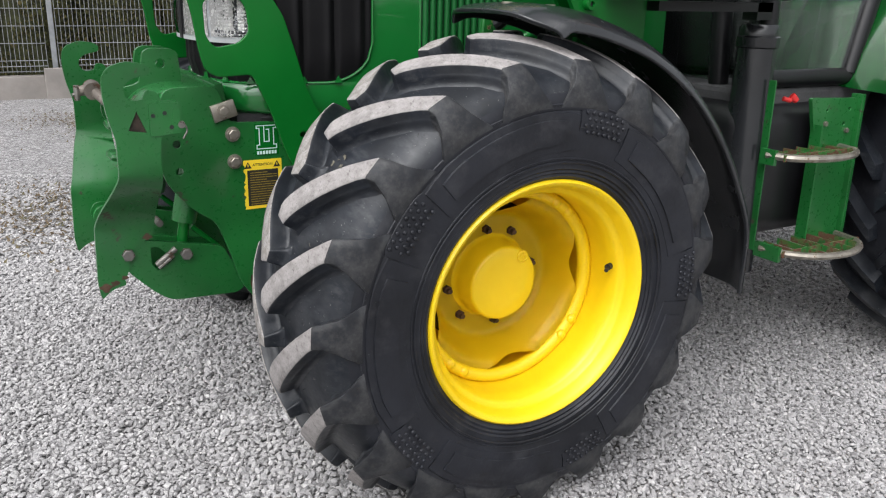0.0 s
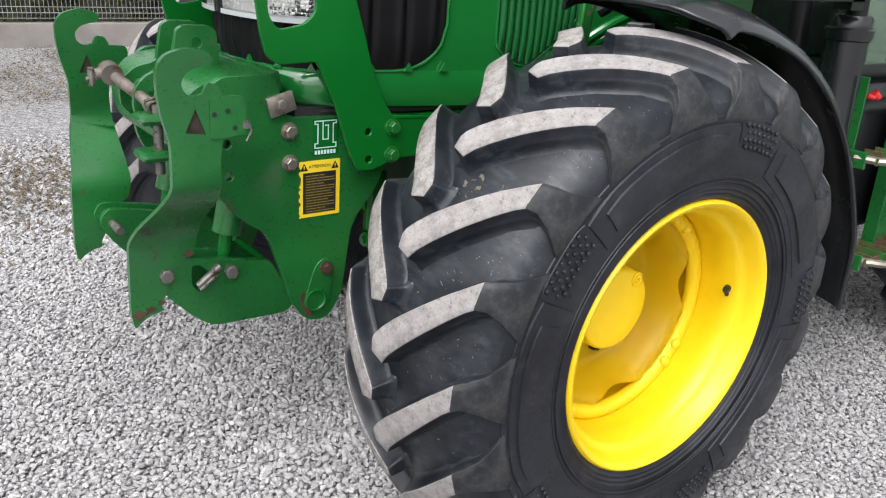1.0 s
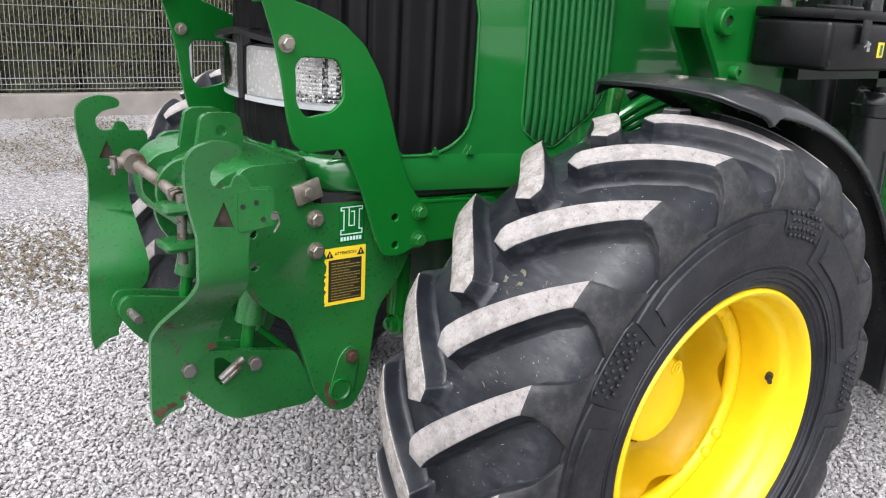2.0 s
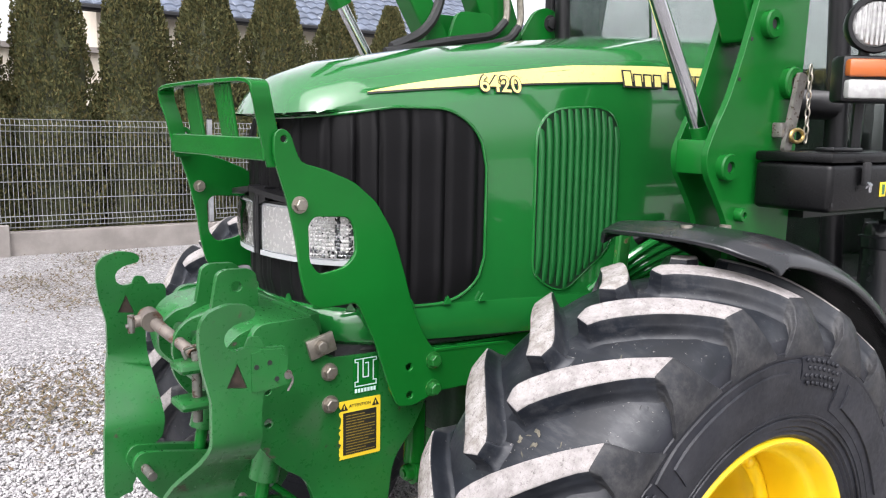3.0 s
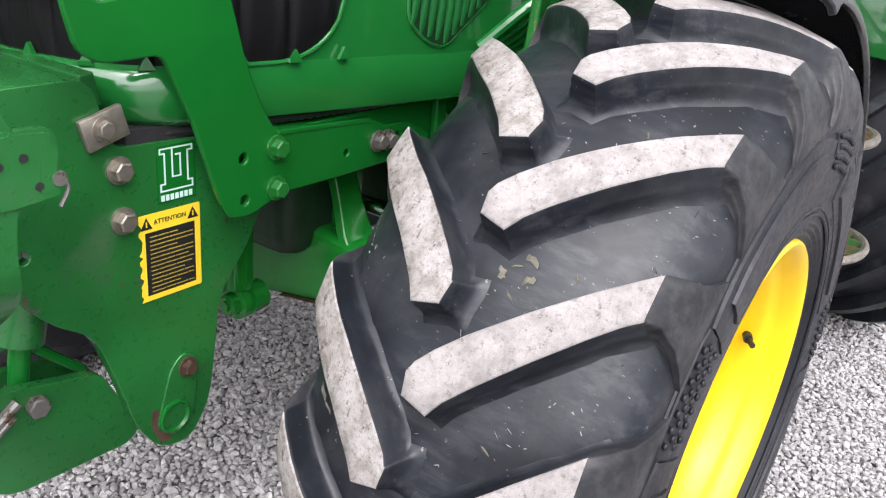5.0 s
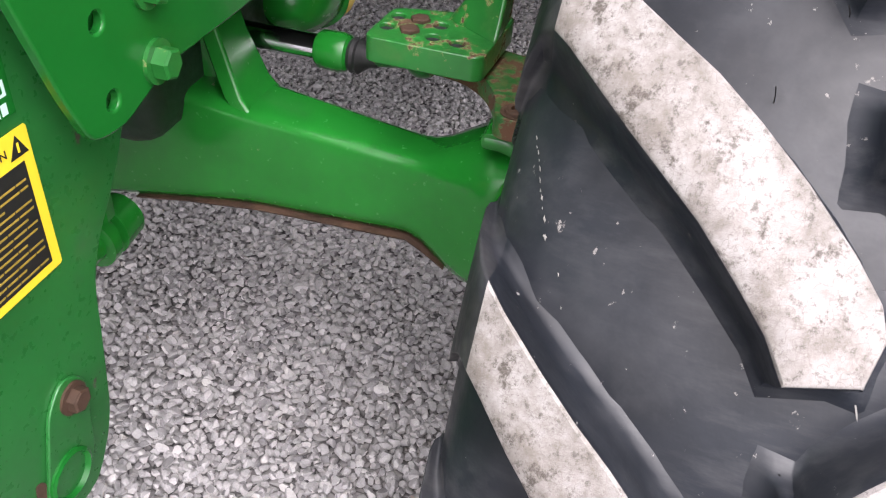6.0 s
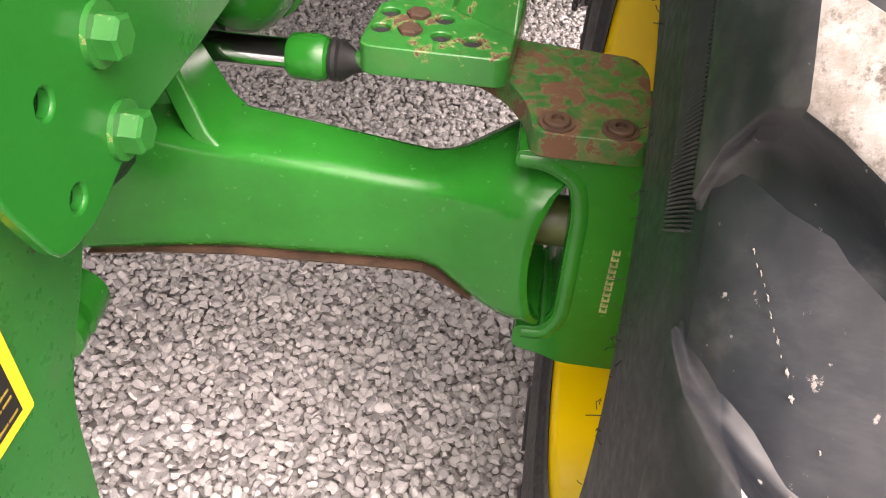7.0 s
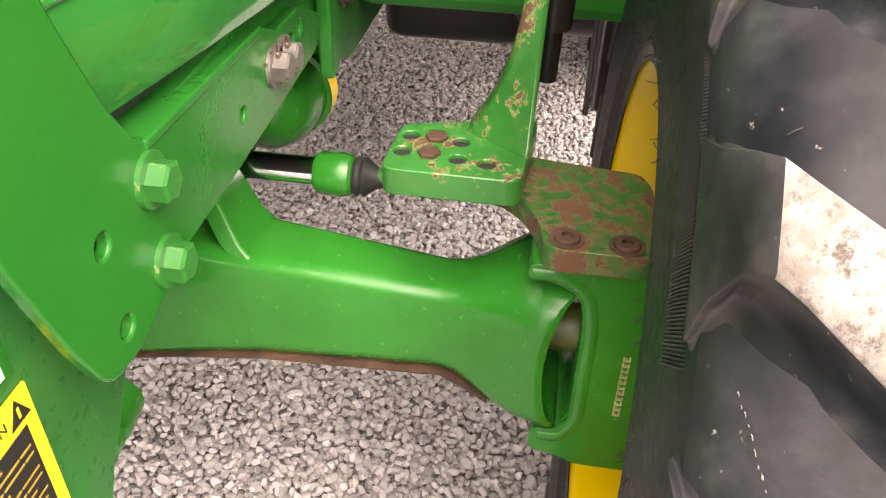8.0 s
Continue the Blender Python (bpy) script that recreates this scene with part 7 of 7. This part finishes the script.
# ---- loader brackets ----
loader = thing("loader_frame", (0.45, 0, 0.8), "green front-loader towers with lift rams and raised arms", "loader")
TOWER = fillet([(0.333, 1.10), (0.333, 1.331), (0.273, 1.418), (0.232, 1.473), (0.227, 1.520), (0.258, 1.581), (0.302, 1.649), (0.347, 1.758), (0.382, 1.855), (0.44, 2.02), (0.62, 2.02), (0.61, 1.75), (0.59, 1.318), (0.59, 1.10)], 0.04, 3)
for side in (-1, 1):
    for y0, y1, dx in ((0.770, 0.752, 0.0), (0.632, 0.614, 0.055)):
        bm = plate([(x + dx, z) for x, z in TOWER], side * y0, side * y1, [])
        tw = part("tower_plate", bm, green, loader, "tall green loader tower plate", smooth=30, bevel=0.003)
        if dx == 0:
            for x, z, r in ((0.440, 1.840, 0.036), (0.296, 1.485, 0.034), (0.545, 1.700, 0.042), (0.365, 1.365, 0.018)):
                bm = bmesh.new()
                lathe(bm, [(0.0, r), (0.018, r), (0.022, r * 0.9), (0.022, r * 0.45), (0.008, r * 0.42), (0.008, 0.0)], 28, Matrix.Translation((x, side * 0.770, z)) @ (Matrix.Rotation(math.pi, 4, "Z") if side > 0 else Matrix.Identity(4)))
                part("pin_boss", bm, green, tw, smooth=40)
                bm = bmesh.new()
                rod(bm, (x, side * 0.772, z), (x, side * 0.785, z), r * 0.36, 14)
                part("pin", bm, dark if r < 0.04 else zinc, tw)
            for x, z in ((0.335, 1.70), (0.375, 1.80)):
                bm = bmesh.new()
                rod(bm, (x, side * 0.768, z), (x, side * 0.7715, z), 0.005, 10)
                part("hole", bm, dark, tw)
    bm = bmesh.new()
    box(bm, (0.42, side * 0.63, 1.12), (0.60, side * 0.755, 1.30))
    part("tower_foot", bm, green, loader, smooth=0, bevel=0.01)
    bm = bmesh.new()
    box(bm, (0.40, side * 0.32, 0.86), (0.62, side * 0.77, 1.12))
    part("tower_console", bm, green, loader, "green console that carries the tower", smooth=0, bevel=0.02)
    # lift ram from the lower pin up to the raised arm
    bm = rounded_block((0.262, -0.045, 1.465), (0.352, 0.045, 1.552), 0.008, 2)
    bmesh.ops.translate(bm, verts=bm.verts, vec=(0, side * 0.692, 0))
    rb = part("ram_foot", bm, green, loader, "green ram foot block")
    bm = bmesh.new()
    rod(bm, (0.308, side * 0.692, 1.54), (0.290, side * 0.692, 1.585), 0.024, 20)
    part("ram_neck", bm, green, rb)
    bm = bmesh.new()
    rod(bm, (0.292, side * 0.692, 1.58), (0.02, side * 0.692, 2.02), 0.0205, 24)
    part("ram_rod", bm, chrome, rb, "chromed ram rod")
    bm = bmesh.new()
    rod(bm, (0.03, side * 0.692, 2.00), (-0.35, side * 0.692, 2.62), 0.042, 24)
    part("ram_barrel", bm, green, rb)
    # raised arm: a box beam
    bm = bmesh.new()
    loft(bm, [[(x + dx, side * (0.692 + dy), z) for dx, dy in ((-0.05, -0.05), (0.06, -0.05), (0.06, 0.05), (-0.05, 0.05))] for x, z in ((0.475, 1.80), (0.42, 1.92), (0.15, 2.35), (-0.25, 2.85))])
    part("loader_arm", bm, green, loader, "raised green box-section loader arm", smooth=0, bevel=0.008)
# parts of the far tower seen over the bonnet
bm = plate(fillet([(0.82, 1.90), (0.93, 2.06), (0.99, 2.085), (1.06, 2.07), (1.10, 2.0), (1.10, 1.86), (0.84, 1.86)], 0.03, 3), 0.66, 0.68, [ring(1.02, 2.02, 0.02, 16)])
ft = part("tower_ear", bm, green, loader, "green ear plate over the bonnet", smooth=30, bevel=0.003)
bolt(ft, (1.02, 0.66, 2.02), (0, -1, 0), dark, 0.026, 0.02)
bm = bmesh.new()
loft(bm, [[(x + dx, y, z) for dx, y in ((-0.09, 0.66), (0.10, 0.66), (0.10, 0.76), (-0.09, 0.76))] for x, z in ((0.80, 1.88), (0.70, 2.10), (0.62, 2.45))])
part("tower_beam", bm, green, loader, smooth=0, bevel=0.006)
for pts, r in (([(0.20, 0.62, 1.86), (0.34, 0.62, 1.93), (0.42, 0.63, 2.05), (0.46, 0.64, 2.3)], 0.02), ([(0.16, 0.60, 1.84), (0.45, 0.60, 1.90), (0.66, 0.62, 1.94), (0.74, 0.62, 2.0)], 0.017), ([(0.18, 0.58, 1.82), (0.48, 0.58, 1.87), (0.72, 0.60, 1.92), (0.80, 0.61, 1.98)], 0.017)):
    bm = bmesh.new()
    tube(bm, smooth_path(pts, 8), r, 8)
    part("loader_hose", bm, hose_rubber, loader, "black hydraulic hose over the bonnet")
for pts in ([(0.74, 0.62, 2.0), (0.745, 0.62, 2.05), (0.73, 0.62, 2.2)], [(0.80, 0.61, 1.98), (0.81, 0.61, 2.03), (0.79, 0.61, 2.2)]):
    bm = bmesh.new()
    tube(bm, smooth_path(pts, 5), 0.014, 8)
    part("hose_end", bm, zinc, loader, "bare metal hose end")
# lock lever, clevis and chain on the near tower
bm = plate(fillet([(-0.018, 0.02), (0.018, 0.02), (0.016, -0.19), (-0.016, -0.19)], 0.015, 4), -0.012, 0.0)
bmesh.ops.transform(bm, matrix=Matrix.Translation((0.55, -0.795, 1.705)) @ Matrix.Rotation(radians(14), 4, "Y"), verts=bm.verts)
lever = part("lock_lever", bm, old_steel, loader, "bare metal lock lever")
bm = bmesh.new()
tube(bm, [Vector((0.53 + 0.028 * math.cos(a), -0.815, 1.565 + 0.016 * math.sin(a))) for a in [2 * math.pi * i / 20 for i in range(20)]], 0.005, 8, closed=True)
part("clevis", bm, surface("brass_clevis", (0.5, 0.36, 0.14), 0.35, metal=0.9), lever)
bm = rounded_block((0.485, -0.800, 1.560), (0.508, -0.770, 1.598), 0.004, 2)
part("lever_block", bm, old_steel, lever)
for i in range(9):
    bm = bmesh.new()
    a = math.pi / 2 * (i % 2)
    z = 1.735 - 0.022 * i
    tube(bm, [Vector((0.575 + 0.006 * math.cos(t) * math.cos(a), -0.812 + 0.006 * math.cos(t) * math.sin(a), z + 0.013 * math.sin(t))) for t in [2 * math.pi * k / 12 for k in range(12)]], 0.0022, 6, closed=True)
    part("chain_link", bm, zinc, lever)

# ---- tool box beside the cab ----
box_black = surface("black_moulded_box", (0.0035, 0.0035, 0.004), 0.30, vary=0.3, bump=0.06, fine=300, spec=0.3)
tool = thing("tool_box", (0.6, -0.95, 1.38), "black plastic tool box with a steel latch on a bracket", "tool box")
bm = rounded_block((0.345, -1.045, 1.392), (0.92, -0.84, 1.508), 0.014, 3)
part("body", bm, box_black, tool)
bm = rounded_block((0.3445, -1.0455, 1.5095), (0.9205, -0.8395, 1.534), 0.006, 2)
lid = part("lid", bm, box_black, tool)
bm = rounded_block((0.46, -0.98, 1.5345), (0.60, -0.93, 1.545), 0.004, 2)
part("lid_handle", bm, plastic, lid)
bm = rounded_block((0.468, -1.062, 1.455), (0.492, -1.050, 1.512), 0.003, 2)
lt = part("latch", bm, dark, tool, "dark latch with a bright padlock tab")
bm = bmesh.new()
rod(bm, (0.480, -1.066, 1.462), (0.480, -1.058, 1.452), 0.009, 10)
box(bm, (0.474, -1.068, 1.440), (0.488, -1.062, 1.458))
part("latch_tab", bm, chrome, lt)
bm = rounded_block((0.570, -1.0475, 1.425), (0.598, -1.0445, 1.462), 0.001, 1)
part("badge", bm, decal_yellow, tool, "small green and yellow badge")
bm = bmesh.new()
box(bm, (0.578, -1.0485, 1.431), (0.590, -1.0475, 1.456))
part("badge_field", bm, hood_green, tool, smooth=0)
bm = bmesh.new()
rod(bm, (0.356, -1.0462, 1.412), (0.356, -1.0450, 1.412), 0.005, 8)
part("vent_hole", bm, dark, tool)
bm = bmesh.new()
box(bm, (0.55, -0.86, 1.355), (1.05, -0.80, 1.384))
box(bm, (0.98, -0.86, 1.33), (1.05, -0.80, 1.384))
part("bracket", bm, plastic, tool, "black steel bracket", smooth=0)
tool.location += Vector((0.06, 0.058, -0.007))

# ---- loose gravel and dry weeds, the nearest last ----
UNDER = (-0.65, -0.95, 1.1, 0.75)
MIDDLE = (-1.7, -1.7, 1.9, 1.3)
for count, zone, hole, size, level, text in ((2400, UNDER, None, 0.0182, 2, "pale grey crushed stones under the axle"), (13000, MIDDLE, UNDER, 0.0182, 1, "grey crushed stone gravel covering the yard"), (9000, (-3.4, -2.7, 3.6, 4.2), MIDDLE, 0.022, 1, "looser grey gravel farther off in the yard")):
    stones = gravel("gravel", count, zone[:2], zone[2:], size, 11 + level, level, hole, 1.1 if size > 0.02 else 0.0)
    tagged(link_mesh("gravel", stones, stone_mat, smooth=24), text, "gravel", kind="stuff")
rng = np.random.default_rng(3)
k = 4500
cx = np.concatenate([rng.normal(x, 0.36, k // 5) for x in (-0.05, 0.25, -0.55, -0.70, 0.95)])
cy = np.concatenate([rng.normal(y, 0.34, k // 5) for y in (6.8, 5.7, 3.15, 2.6, 7.9)])
ang, ln = rng.uniform(0, 6.28, k), rng.uniform(0.015, 0.05, k)
tip = np.stack([cx + ln * np.cos(ang), cy + ln * np.sin(ang), 0.018 + rng.uniform(0, 0.016, k)], 1)
off = np.stack([-np.sin(ang), np.cos(ang), 0 * ang], 1) * 0.009
basep = np.stack([cx, cy, 0.014 + 0 * cx], 1)
verts = np.stack([basep - off, basep + off, tip], 1).reshape(-1, 3)
me = bpy.data.meshes.new("weeds")
me.from_pydata(verts.tolist(), [], np.arange(3 * k).reshape(-1, 3).tolist())
tagged(link_mesh("dry_weeds", me, weed_mat, smooth=0), "thin brown dry weeds on the gravel", "weeds", kind="stuff")
